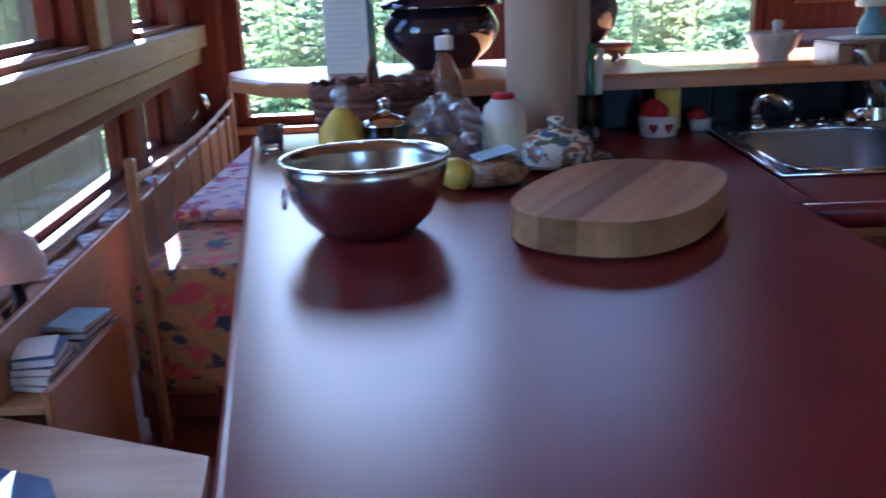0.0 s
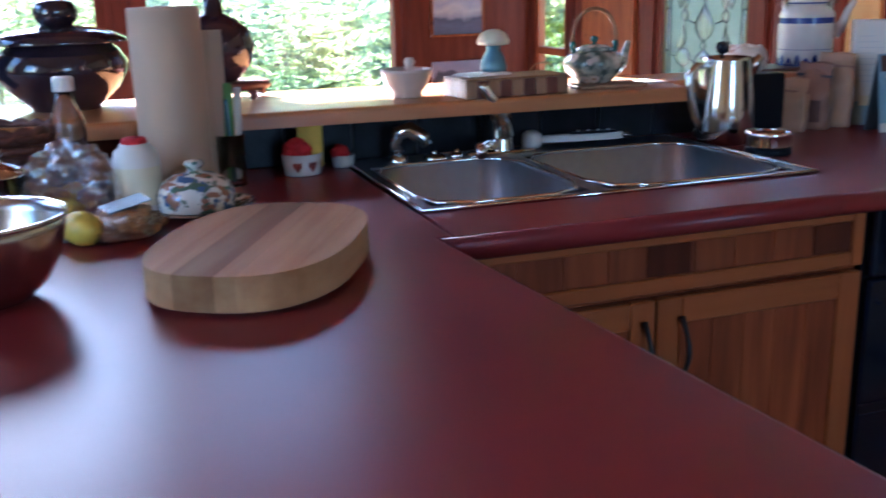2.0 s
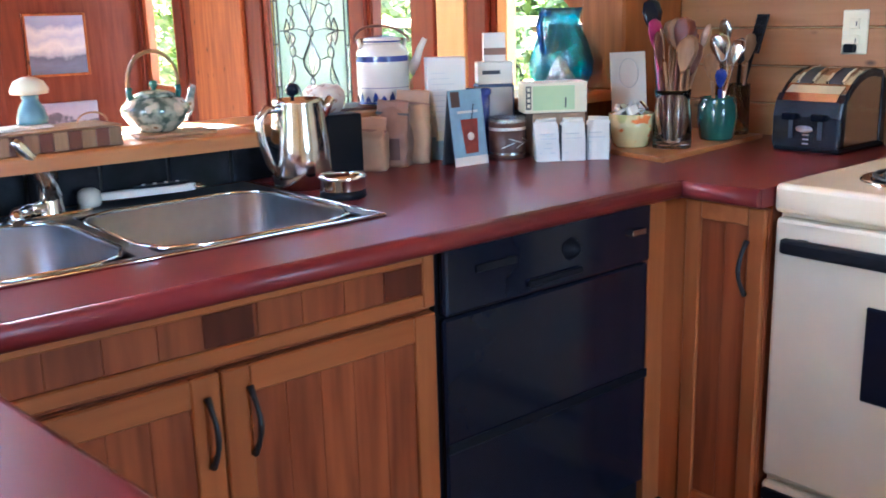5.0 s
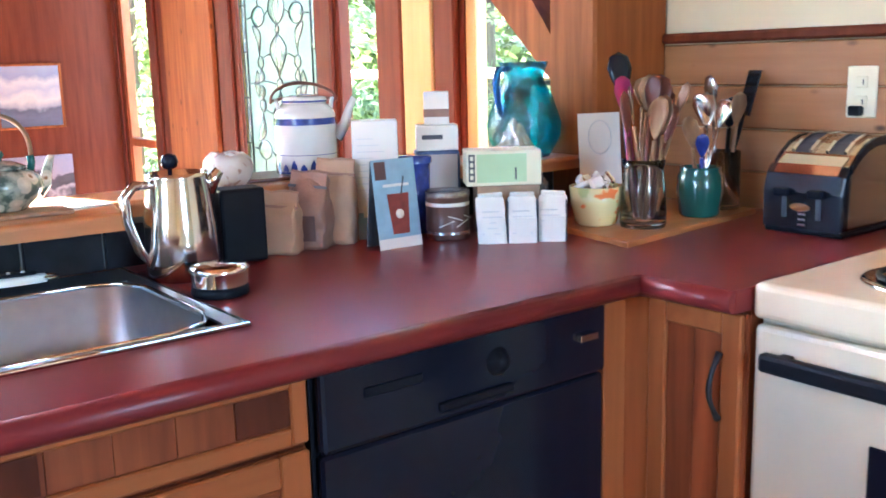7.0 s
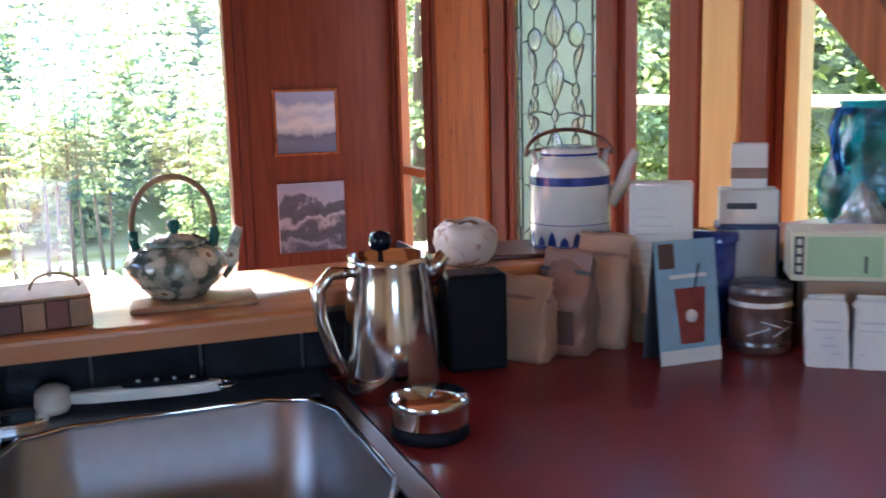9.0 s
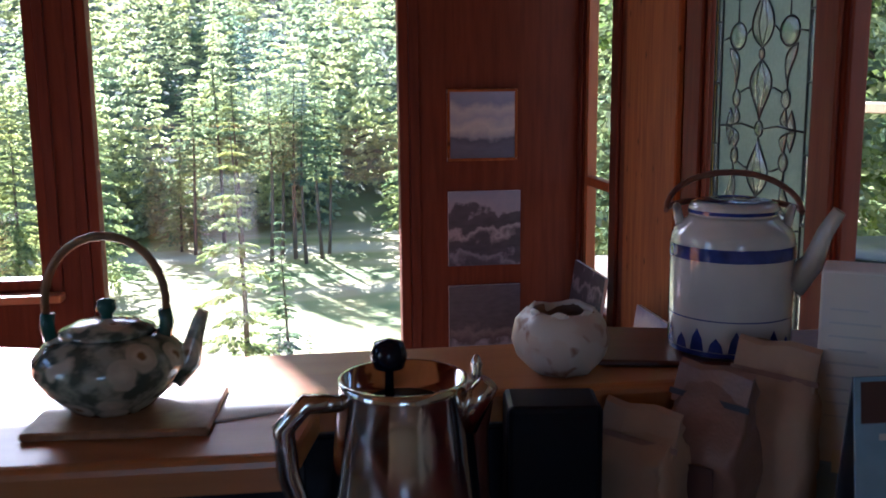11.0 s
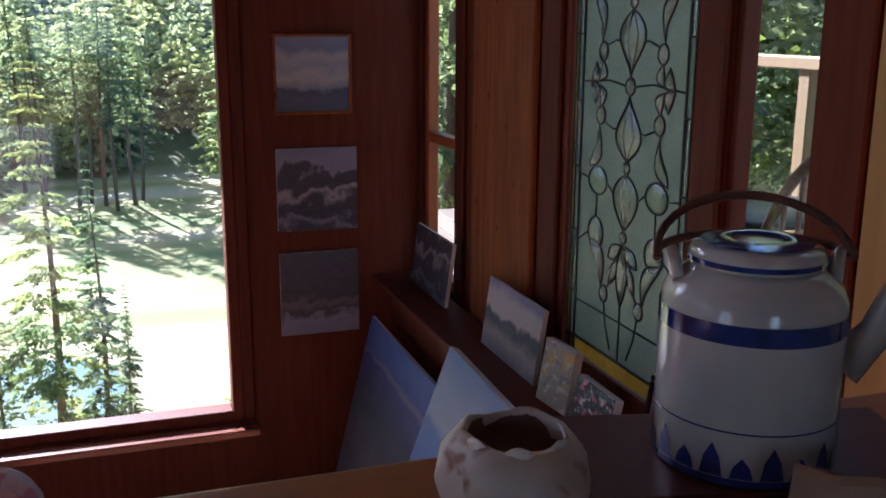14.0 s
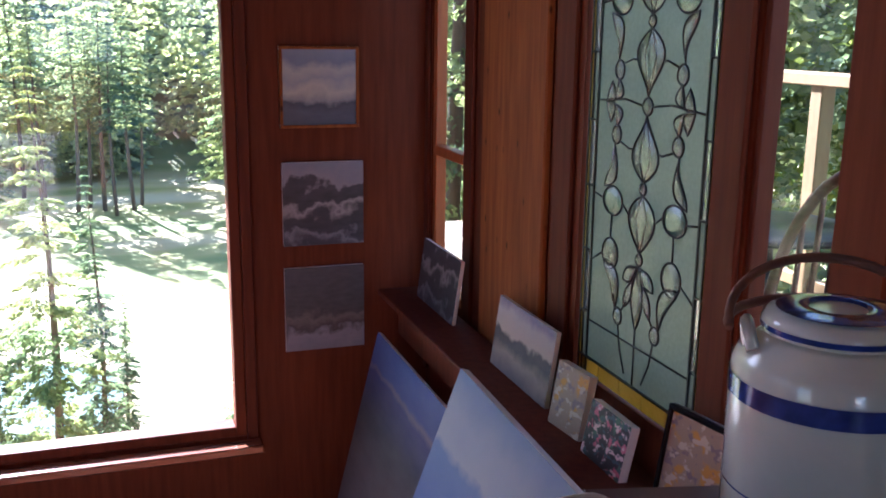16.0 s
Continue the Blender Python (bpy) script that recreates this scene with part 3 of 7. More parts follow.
# pine boards on the kitchen wall
boards = thing("wainscot", pose(0, 0, 0), "knotty pine tongue-and-groove boards on the kitchen wall", "wainscot")
boards["kind"] = "structure"
for i in range(4):
    part("board", boxm(KX - 0.018, KX - 0.001, 0.2, 2.02, 0.90 + 0.107 * i, 0.90 + 0.107 * i + 0.105, 0.004), M['pine_y'], boards)
part("cap_rail", boxm(KX - 0.032, KX - 0.001, 0.2, 2.02, 1.329, 1.356, 0.006), M['cedar'], boards)
out = thing("wall_outlet", pose(KX - 0.019, 1.453, 1.208), "ivory wall outlet above the toaster", "outlet")
part("cover_plate", boxm(-0.006, 0, -0.036, 0.036, -0.058, 0.058, 0.003), M['ylw_card'], out)
for dz in (-0.022, 0.022):
    part("socket", boxm(-0.008, -0.005, -0.014, 0.014, dz - 0.014, dz + 0.014, 0.002), M['ylw_card'], out)
    part("slot", boxm(-0.0086, -0.0078, -0.006, -0.003, dz - 0.006, dz + 0.006), M['ink'], out)

# ---- kitchen: counters, cabinets, appliances ----
# left edge of the peninsula slants; the top has a hole for the sink
SX0, SX1, SY0, SY1 = 0.725, 1.533, 1.600, 2.145


def edge_x(y):
    return 0.012 - 0.186 * (y - 0.657)


def inner_x(y):
    return 0.769 - 0.09 * (y - 0.655)


counter = thing("countertop", pose(0, 0, 0), "dark red laminate countertop with rounded edges", "countertop")
part("peninsula_top", prism([(edge_x(0.40), 0.40), (inner_x(0.40), 0.40), (inner_x(1.41), 1.41), (0.70, 1.43), (SX0, 1.43), (SX0, 2.17), (0.44, 2.17), (0.44, 2.29), (edge_x(2.29), 2.29)], CT - 0.04, CT, 0.010, 3), M['red_top'], counter)
part("sink_front_strip", prism([(SX0, 1.43), (SX1, 1.43), (SX1, SY0 + 0.012), (SX0, SY0 + 0.012)], CT - 0.04, CT, 0.0), M['red_top'], counter)
part("front_edge", moved(tube([(0.70, 1.43, CT - 0.02), (2.215, 1.43, CT - 0.02)], 0.0199, 14), pose(0, 0, 0)), M['red_top'], counter)
part("sink_back_strip", boxm(SX0, SX1, SY1 - 0.012, 2.171, CT - 0.04, CT), M['slate'], counter, "black tiled strip behind the sink")
part("corner_top", prism([(SX1, 1.43), (2.20, 1.43), (2.222, 1.415), (2.232, 1.232), (KX - 0.02, 1.232), (KX - 0.02, 2.02), (2.734, 2.02), (2.734, 2.171), (SX1, 2.171)], CT - 0.04, CT, 0.0), M['red_top'], counter)
part("side_edge", tube([(2.222, 1.43, CT - 0.02), (2.232, 1.233, CT - 0.02)], 0.0199, 14), M['red_top'], counter)
part("backsplash_lip", boxm(SX1 + 0.0, 1.50 + 0.1, 2.10, 2.171, CT, CT + 0.002), M['red_top'], counter)

sink = thing("kitchen_sink", pose(0, 0, CT), "double-bowl stainless steel sink set in the counter", "sink")
rim = bmesh.new()
xm = 1.075


def bowl_mesh(x0, x1, y0, y1, r=0.085, depth=0.19, n=8):
    """A sink bowl with rounded corners, and its flat flange."""
    bm = bmesh.new()

    def loop(inset, z, rr):
        pts = []
        for cx, cy, a in ((x1 - inset - rr, y1 - inset - rr, 0), (x0 + inset + rr, y1 - inset - rr, 90), (x0 + inset + rr, y0 + inset + rr, 180), (x1 - inset - rr, y0 + inset + rr, 270)):
            for k in range(n):
                t = radians(a + 90 * k / (n - 1))
                pts.append(bm.verts.new((cx + rr * math.cos(t), cy + rr * math.sin(t), z)))
        return pts
    rings = [loop(0.0, 0.004, r), loop(0.004, 0.0, r), loop(0.012, -depth * 0.7, r), loop(0.035, -depth * 0.93, r), loop(0.075, -depth, r * 0.8)]
    for a, b in zip(rings, rings[1:]):
        for i in range(len(a)):
            j = (i + 1) % len(a)
            f = bm.faces.new((a[i], a[j], b[j], b[i]))
            f.smooth = True
    bm.faces.new(rings[-1])
    return bm


BOWLS = ((SX0 + 0.022, xm - 0.014, SY0 + 0.022, SY1 - 0.112), (xm + 0.014, SX1 - 0.026, SY0 + 0.022, SY1 - 0.112))
for b in BOWLS:
    part("bowl", bowl_mesh(*b), M['steel_sink'], sink)
for a, b, lo, hi in ((SX0, SX1, SY0, BOWLS[0][2] + .004), (SX0, SX1, BOWLS[0][3] - .004, SY1), (SX0, BOWLS[0][0] + .004, BOWLS[0][2] + .004, BOWLS[0][3] - .004), (BOWLS[0][1] - .004, BOWLS[1][0] + .004, BOWLS[0][2] + .004, BOWLS[0][3] - .004), (BOWLS[1][1] - .004, SX1, BOWLS[0][2] + .004, BOWLS[0][3] - .004)):
    part("flange", boxm(a, b, lo, hi, 0.0, 0.0045), M['steel_sink'], sink)
part("flange_rim", tube([(SX0, SY0, 0.003), (SX1, SY0, 0.003), (SX1, SY1, 0.003), (SX0, SY1, 0.003)], 0.0045, 8, True), M['chrome'], sink)
for b in BOWLS:
    part("drain", moved(lathe([(0, 0.002), (0.02, 0.002), (0.036, 0.004), (0.042, 0.001)], 24), pose((b[0] + b[1]) / 2, (b[2] + b[3]) / 2 + 0.03, -0.19)), M['chrome'], sink)
    rr = 0.085
    part("bowl_rim", tube([(b[0] + rr, b[2], .005), (b[1] - rr, b[2], .005), (b[1] - .025, b[2] + .025, .005), (b[1], b[2] + rr, .005), (b[1], b[3] - rr, .005), (b[1] - .025, b[3] - .025, .005), (b[1] - rr, b[3], .005), (b[0] + rr, b[3], .005), (b[0] + .025, b[3] - .025, .005), (b[0], b[3] - rr, .005), (b[0], b[2] + rr, .005), (b[0] + .025, b[2] + .025, .005)], 0.004, 6, True), M['chrome'], sink)


def bow_handle(parent, x, y, z, h=0.12, axis=0):
    """A dark iron bow pull; axis 0 faces -y, axis 1 faces -x."""
    pts = []
    for i in range(9):
        a = math.pi * i / 8
        o = -0.006 - 0.028 * math.sin(a)
        zz = z - h / 2 + h * i / 8
        pts.append((x, y + o, zz) if axis == 0 else (x + o, y, zz))
    return part("handle", tube(pts, [0.0065, 0.005, 0.0045, 0.005, 0.0055, 0.005, 0.0045, 0.005, 0.0065], 8), M['iron'], parent, "dark wrought iron pull")


def panel_door(parent, u0, u1, z0, z1, face, axis, handle=None, n=4, rail=0.05):
    """A framed door or drawer front with upright boards; its face lies at the coordinate given."""
    def bx(a, b, lo, hi, d0, d1, bev):
        return boxm(a, b, face + d0, face + d1, lo, hi, bev) if axis == 0 else boxm(face + d0, face + d1, a, b, lo, hi, bev)
    d = part("door", bx(u0, u1, z0, z1, 0.010, 0.020, 0.0), M['door'], parent)
    for q in ((u0, u0 + rail, z0, z1), (u1 - rail, u1, z0, z1)):
        part("stile", bx(*q, -0.004, 0.010, 0.003), M['door_frame'], d)
    for q in ((u0 + rail, u1 - rail, z0, z0 + rail), (u0 + rail, u1 - rail, z1 - rail, z1)):
        part("rail", bx(*q, -0.004, 0.010, 0.003), M['door_rail'], d)
    w = (u1 - u0 - 2 * rail) / n
    for i in range(n):
        part("board", bx(u0 + rail + w * i + .0003, u0 + rail + w * (i + 1) - .0003, z0 + rail, z1 - rail, 0.003, 0.010, 0.0008), M['door'], d)
    if handle:
        bow_handle(d, *handle, axis=axis)
    return d


FY = 1.50
cab = thing("sink_cabinet", pose(0, 0, 0), "red cedar sink cabinet with two panelled doors", "cabinet")
part("body", boxm(0.70, 1.572, FY + 0.02, 2.17, 0.10, CT - 0.20), M['door'], cab)
part("face_frame", boxm(0.70, 1.572, FY + 0.021, FY + 0.045, 0.10, CT - 0.041), M['door'], cab)
part("toe_kick", boxm(0.70, 1.572, FY + 0.07, FY + 0.09, 0.0, 0.099), M['black_matt'], cab)
dr = panel_door(cab, 0.74, 1.568, 0.752, 0.868, FY, 0, None, 9, 0.028)
dr.name = "drawer_front"
# Thin dark plates stand in for darker figures in the drawer's grain.
for i, x in enumerate((1.10, 1.455)):
    part("dark_inlay", boxm(x, x + 0.09, FY + 0.0015, FY + 0.0035, 0.782, 0.838, 0.001), M['cedar_dark'], dr)
panel_door(cab, 0.74, 1.118, 0.12, 0.740, FY, 0, (1.092, FY - 0.004, 0.645), 4)
panel_door(cab, 1.122, 1.568, 0.12, 0.740, FY, 0, (1.168, FY - 0.004, 0.645), 5)

dw = thing("dishwasher", pose(0, 0, 0), "glossy black built-in dishwasher under the counter", "dishwasher")
part("body", boxm(1.578, 2.198, FY + 0.012, 2.12, 0.09, CT - 0.045), M['black_matt'], dw)
part("door", boxm(1.584, 2.197, FY - 0.008, FY + 0.011, 0.17, 0.72, 0.005), M['black'], dw)
pan = part("control_panel", boxm(1.584, 2.197, FY - 0.014, FY + 0.011, 0.724, 0.866, 0.008, 2), M['black'], dw)
part("dial", moved(lathe([(0, 0.025), (0.014, 0.015), (0.025, 0)], 20), pose(1.93, FY - 0.014, 0.80, 90, 0, 0)), M['black_matt'], pan)
part("latch", boxm(1.80, 1.96, FY - 0.024, FY - 0.014, 0.742, 0.758, 0.003), M['black_matt'], pan)
part("push_button", boxm(1.66, 1.77, FY - 0.017, FY - 0.0135, 0.80, 0.816, 0.001), M['black_matt'], pan)
part("badge", boxm(2.12, 2.165, FY - 0.0255, FY - 0.0135, 0.795, 0.808, 0.001), M['steel'], pan)
part("mid_moulding", boxm(1.584, 2.197, FY - 0.013, FY - 0.008, 0.44, 0.462, 0.002), M['black_matt'], dw)
part("toe_panel", boxm(1.584, 2.197, FY + 0.05, FY + 0.06, 0.0, 0.168), M['black_matt'], dw)

ccab = thing("corner_cabinet", pose(0, 0, 0), "red cedar corner cabinet beside the stove", "cabinet")
part("filler", boxm(2.202, 2.262, FY - 0.006, FY + 0.02, 0.10, CT - 0.041, 0.003), M['door_frame'], ccab)
part("body", boxm(2.283, KX - 0.03, 1.236, FY + 0.02, 0.10, CT - 0.041), M['door'], ccab)
part("corner_stile", boxm(2.262, 2.282, 1.44, FY + 0.02, 0.10, CT - 0.041, 0.003), M['door_frame'], ccab)
panel_door(ccab, 1.238, 1.438, 0.12, 0.866, 2.262, 1, (2.258, 1.275, 0.735), 2, 0.04)
part("toe_kick", boxm(2.33, 2.35, 1.236, 1.57, 0.0, 0.099), M['black_matt'], ccab)

SF = 2.278
stove = thing("electric_stove", pose(0, 0, 0), "almond enamel electric stove with coil burners", "stove")
part("body", boxm(SF + 0.03, KX - 0.02, 0.47, 1.228, 0.06, 0.86), M['almond'], stove)
top = part("cooktop", boxm(SF - 0.005, KX - 0.02, 0.465, 1.229, 0.862, 0.925, 0.012, 3), M['almond'], stove)
od = part("oven_door", boxm(SF, SF + 0.03, 0.472, 1.226, 0.26, 0.852, 0.010, 2), M['almond'], stove)
part("oven_window", boxm(SF - 0.004, SF + 0.002, 0.64, 1.015, 0.50, 0.70, 0.003), M['black'], od)
part("oven_handle", boxm(SF - 0.045, SF - 0.022, 0.50, 1.19, 0.785, 0.818, 0.008, 2), M['black_matt'], od)
for y in (0.53, 1.16):
    part("handle_mount", boxm(SF - 0.024, SF + 0.004, y - 0.012, y + 0.012, 0.79, 0.812, 0.003), M['black_matt'], od)
dwr = part("storage_drawer", boxm(SF, SF + 0.03, 0.472, 1.226, 0.07, 0.245, 0.010, 2), M['almond'], stove)
part("drawer_pull", boxm(SF - 0.012, SF + 0.004, 0.475, 1.22, 0.205, 0.232, 0.004), M['black_matt'], dwr)
part("control_riser", boxm(KX - 0.09, KX - 0.02, 0.47, 1.228, 0.926, 1.23, 0.008), M['black_matt'], stove)
for z_ in (1.02, 1.222):
    part("chrome_strip", boxm(KX - 0.095, KX - 0.0905, 0.475, 1.226, z_ - 0.006, z_ + 0.006, 0.001), M['chrome'], stove)
for bx_, by_, r in ((2.47, 1.02, 0.098), (2.47, 0.67, 0.075), (2.74, 1.02, 0.075), (2.74, 0.67, 0.098)):
    pan_ = part("drip_pan", moved(lathe([(0, 0.001), (r * .9, 0.002), (r * 1.12, 0.006), (r * 1.16, 0.003), (r * 1.16, 0)], 32), pose(bx_, by_, 0.925)), M['chrome'], top)
    sp = []
    for i in range(120):
        a = i * 0.21
        rr = 0.018 + (r - 0.018) * i / 119
        sp.append((bx_ + rr * math.cos(a), by_ + rr * math.sin(a), 0.936))
    part("coil_burner", tube(sp, 0.0055, 6), M['coil'], top)
pan2 = thing("frying_pan", pose(2.74, 1.02, 0.943), "black cast iron pan on the back burner", "pan")
part("pan_body", lathe([(0, 0), (0.10, 0), (0.125, 0.05), (0.13, 0.06), (0.124, 0.06), (0.098, 0.006), (0, 0.006)], 36), M['iron'], pan2)
part("pan_handle", tube([(0.0, -0.125, 0.05), (0.02, -0.19, 0.055), (0.03, -0.26, 0.055)], [0.010, 0.012, 0.009], 8), M['iron'], pan2)

pen = thing("peninsula_cabinet", pose(0, 0, 0), "red cedar peninsula cabinet under the counter", "cabinet")
part("body", prism([(edge_x(0.45) + 0.04, 0.45), (inner_x(0.45) - 0.05, 0.45), (0.66, 1.48), (0.66, 2.15), (edge_x(2.2) + 0.04, 2.2)], 0.0, CT - 0.041), M['door'], pen)

# ---- things on the peninsula ----
def superoval(a, b, n=48, p=2.5):
    out = []
    for i in range(n):
        t = 2 * math.pi * i / n
        c, s = math.cos(t), math.sin(t)
        out.append((a * math.copysign(abs(c) ** (2 / p), c), b * math.copysign(abs(s) ** (2 / p), s)))
    return out


def clip_poly(poly, nx, lim, keep_above):
    """Keeps the side of a polygon past x = lim."""
    out = []
    for (x0, y0), (x1, y1) in zip(poly, poly[1:] + poly[:1]):
        i0, i1 = (x0 >= lim) == keep_above, (x1 >= lim) == keep_above
        if i0:
            out.append((x0, y0))
        if i0 != i1:
            t = (lim - x0) / (x1 - x0)
            out.append((lim, y0 + t * (y1 - y0)))
    return out


mb = thing("mixing_bowl", pose(0.065, 1.375, CT), "large stainless steel mixing bowl on the red counter", "bowl")
part("bowl_body", lathe([(0, 0.001), (0.055, 0.0), (0.068, 0.005), (0.090, 0.026), (0.107, 0.056), (0.1155, 0.092), (0.117, 0.108), (0.1145, 0.108), (0.113, 0.092), (0.104, 0.057), (0.087, 0.029), (0.066, 0.009), (0, 0.005)], 64), M['steel_bowl'], mb)
part("rolled_rim", tube([(0.1175 * math.cos(2 * math.pi * i / 64), 0.1175 * math.sin(2 * math.pi * i / 64), 0.108) for i in range(64)], 0.003, 8, True), M['chrome'], mb)
ring = tube([(-0.108, -0.048 + 0.014 * math.cos(2 * math.pi * i / 18), 0.062 + 0.014 * math.sin(2 * math.pi * i / 18)) for i in range(18)], 0.0022, 6, True)
part("hang_ring", ring, M['chrome'], mb)

cb = thing("cutting_board", pose(0.425, 1.375, CT, 0, 0, -27), "thick oval butcher block board with striped wood", "cutting board")
oval = superoval(0.132, 0.20, 56, 2.6)
cuts = [-0.14, -0.078, -0.050, 0.004, 0.030, 0.092, 0.14]
for i, (a, b) in enumerate(zip(cuts, cuts[1:])):
    pl = clip_poly(clip_poly(oval, 0, a + 0.0001, True), 0, b - 0.0001, False)
    if len(pl) > 2:
        part("strip", prism(pl, 0.006, 0.05, 0.0003, 1), M['board'], cb)
part("foot_groove", prism(superoval(0.12, 0.185, 40, 2.6), 0.0, 0.0058), M['board_end'], cb, "dark underside")
part("finger_slot", moved(boxm(-0.035, 0.035, -0.004, 0.004, 0.0, 0.011, 0.003), pose(0.045, -0.181, 0.010, 0, 0, 14)), M['iron'], cb)

pt = thing("paper_towel_roll", pose(0.36, 1.968, CT), "brown kraft paper towel roll standing on its end", "paper towel")
part("base", lathe([(0, 0), (0.068, 0), (0.07, 0.006), (0.066, 0.012), (0, 0.012)], 36), M['handle_wood'], pt)
part("roll", lathe([(0.02, 0.013), (0.063, 0.013), (0.0645, 0.02), (0.0655, 0.18), (0.0645, 0.338), (0.063, 0.345), (0.02, 0.346), (0.02, 0.013)], 48), M['tan_post'], pt, "soft brown paper roll")
part("loose_sheet", prism([(0.0, 0.0), (0.004, 0.0), (0.026, -0.010), (0.05, -0.008), (0.05, -0.010), (0.026, -0.012)], 0.014, 0.30), M['tan_post'], pt, m=pose(0.055, 0.045, 0))
part("core_rod", lathe([(0, 0.013), (0.012, 0.013), (0.012, 0.347), (0, 0.347)], 14), M['handle_wood'], pt)

jar = thing("vitamin_jar", pose(0.282, 1.83, CT) @ Matrix.Diagonal((0.98, 0.98, 1.18, 1)), "white plastic jar with a red lid", "jar")
part("body", lathe([(0, 0), (0.037, 0), (0.041, 0.005), (0.041, 0.075), (0.036, 0.092), (0.026, 0.098), (0.026, 0.102), (0, 0.102)], 32), M['white'], jar)
part("lid", lathe([(0.022, 0.1025), (0.022, 0.108), (0.019, 0.111), (0, 0.111)], 28), M['red_scrub'], jar, "red screw lid")
part("paper_label", lathe([(0.0416, 0.014), (0.0416, 0.07)], 32), M['ylw_card'], jar)

bd = thing("butter_dish", pose(0.375, 1.79, CT), "painted ceramic butter dish with a domed lid", "dish")
part("plate", lathe([(0, 0.001), (0.058, 0), (0.100, 0.011), (0.102, 0.014), (0.095, 0.013), (0.056, 0.004), (0, 0.004)], 40), M['dish_floral'], bd)
part("dome_lid", lathe([(0.064, 0.008), (0.066, 0.014), (0.066, 0.034), (0.058, 0.053), (0.036, 0.066), (0.014, 0.070), (0.012, 0.076), (0.018, 0.084), (0.014, 0.090), (0, 0.092)], 40), M['dish_floral'], bd, "lid with blue painted flowers")


def crumple(w, d, h, seed, pinch=0.35, rough=1.0):
    """A crumpled bag: a rounded sack pulled together towards its top."""
    bm = bmesh.new()
    bmesh.ops.create_icosphere(bm, subdivisions=4, radius=1.0)
    for v in bm.verts:
        z = v.co.z
        k = 1 - pinch * max(0, z) ** 1.5
        q = noise.noise(v.co * 2.1 + Vector((seed, 0, 0))) * 0.28 * rough + noise.noise(v.co * 5.5 + Vector((seed, 3, 0))) * 0.14 * rough
        v.co = Vector((v.co.x * k * (1 + q) * w / 2, v.co.y * k * (1 + q) * d / 2, (max(z, -0.75) + 0.75) / 1.75 * h * (1 + 0.2 * q)))
    for f in bm.faces:
        f.smooth = seed % 2 == 0
    return bm


bb = thing("bread_bag", pose(0.20, 1.70, CT), "bread rolls in a clear plastic bag with blue label", "bread")
part("loaf", moved(crumple(0.11, 0.085, 0.05, 2, pinch=0.1), pose(0.055, -0.055, 0.001, 0, 0, 25)), M['bread'], bb)
part("wrapper", moved(crumple(0.13, 0.10, 0.052, 5, pinch=0.1), pose(0.045, -0.06, 0.0, 0, 0, 25)), M['plastic_clear'], bb)
part("label", moved(boxm(-0.035, 0.035, -0.022, 0.022, 0, 0.002, 0.001), pose(0.055, -0.055, 0.054, 6, -10, 20)), M['blue_print'], bb)
pb = thing("plastic_bag", pose(0.175, 1.84, CT), "crumpled clear plastic produce bag", "bag")
part("film", crumple(0.15, 0.13, 0.135, 7, pinch=0.45, rough=2.3), M['plastic_clear'], pb)
for k, (dx, dy) in enumerate(((-0.03, 0), (0.03, -0.01), (0.0, 0.03))):
    part("fruit", moved(crumple(0.055, 0.05, 0.05, 4 + 2 * k, pinch=0.1), pose(dx, dy, 0.004)), (M['bread'], M['brown_bag'], M['banana'])[k], pb)
sn = thing("snack_wrapper", pose(0.145, 1.67, CT), "crumpled foil snack wrapper", "wrapper")
part("foil", crumple(0.10, 0.07, 0.045, 9, pinch=0.2), M['magazine'], sn)
lm = thing("lemon", pose(0.19, 1.62, CT), "yellow lemon behind the bowl", "fruit")
part("skin", moved(lathe([(0, -0.037), (0.008, -0.034), (0.024, -0.018), (0.027, 0), (0.024, 0.018), (0.008, 0.034), (0, 0.037)], 24), pose(0, 0, 0.027, 90, 0, 35)), M['banana'], lm)

bk = thing("fruit_basket", pose(0.030, 1.985, CT) @ Matrix.Diagonal((0.92, 1.0, 1.3, 1)), "woven brown wicker basket with braided rim", "basket")
core = lathe([(0, 0.002), (0.11, 0.0), (0.125, 0.05), (0.135, 0.10), (0.128, 0.10), (0.105, 0.006), (0, 0.006)], 40, 0.62)
part("lining", core, M['wicker'], bk)
for k in range(8):
    z = 0.008 + k * 0.0125
    r = 0.113 + 0.022 * z / 0.1
    pts = [(r * math.cos(2 * math.pi * i / 80) * (1 + 0.02 * (-1) ** (i // 2 + k)), 0.62 * r * math.sin(2 * math.pi * i / 80) * (1 + 0.03 * (-1) ** (i // 2 + k)), z) for i in range(80)]
    part("strand", tube(pts, 0.006, 6, True), M['wicker'], bk)
for k in range(2):
    part("braided_rim", tube([(0.137 * math.cos(2 * math.pi * i / 72), 0.088 * math.sin(2 * math.pi * i / 72), 0.104 + 0.006 * math.sin(i * 0.9 + k * math.pi)) for i in range(72)], 0.0065, 6, True), M['wicker'], bk)
part("hoop_handle", tube([(0.0, 0.09 * math.cos(radians(a)), 0.10 + 0.045 * math.sin(radians(a))) for a in range(0, 181, 12)], 0.006, 6), M['wicker'], bk)

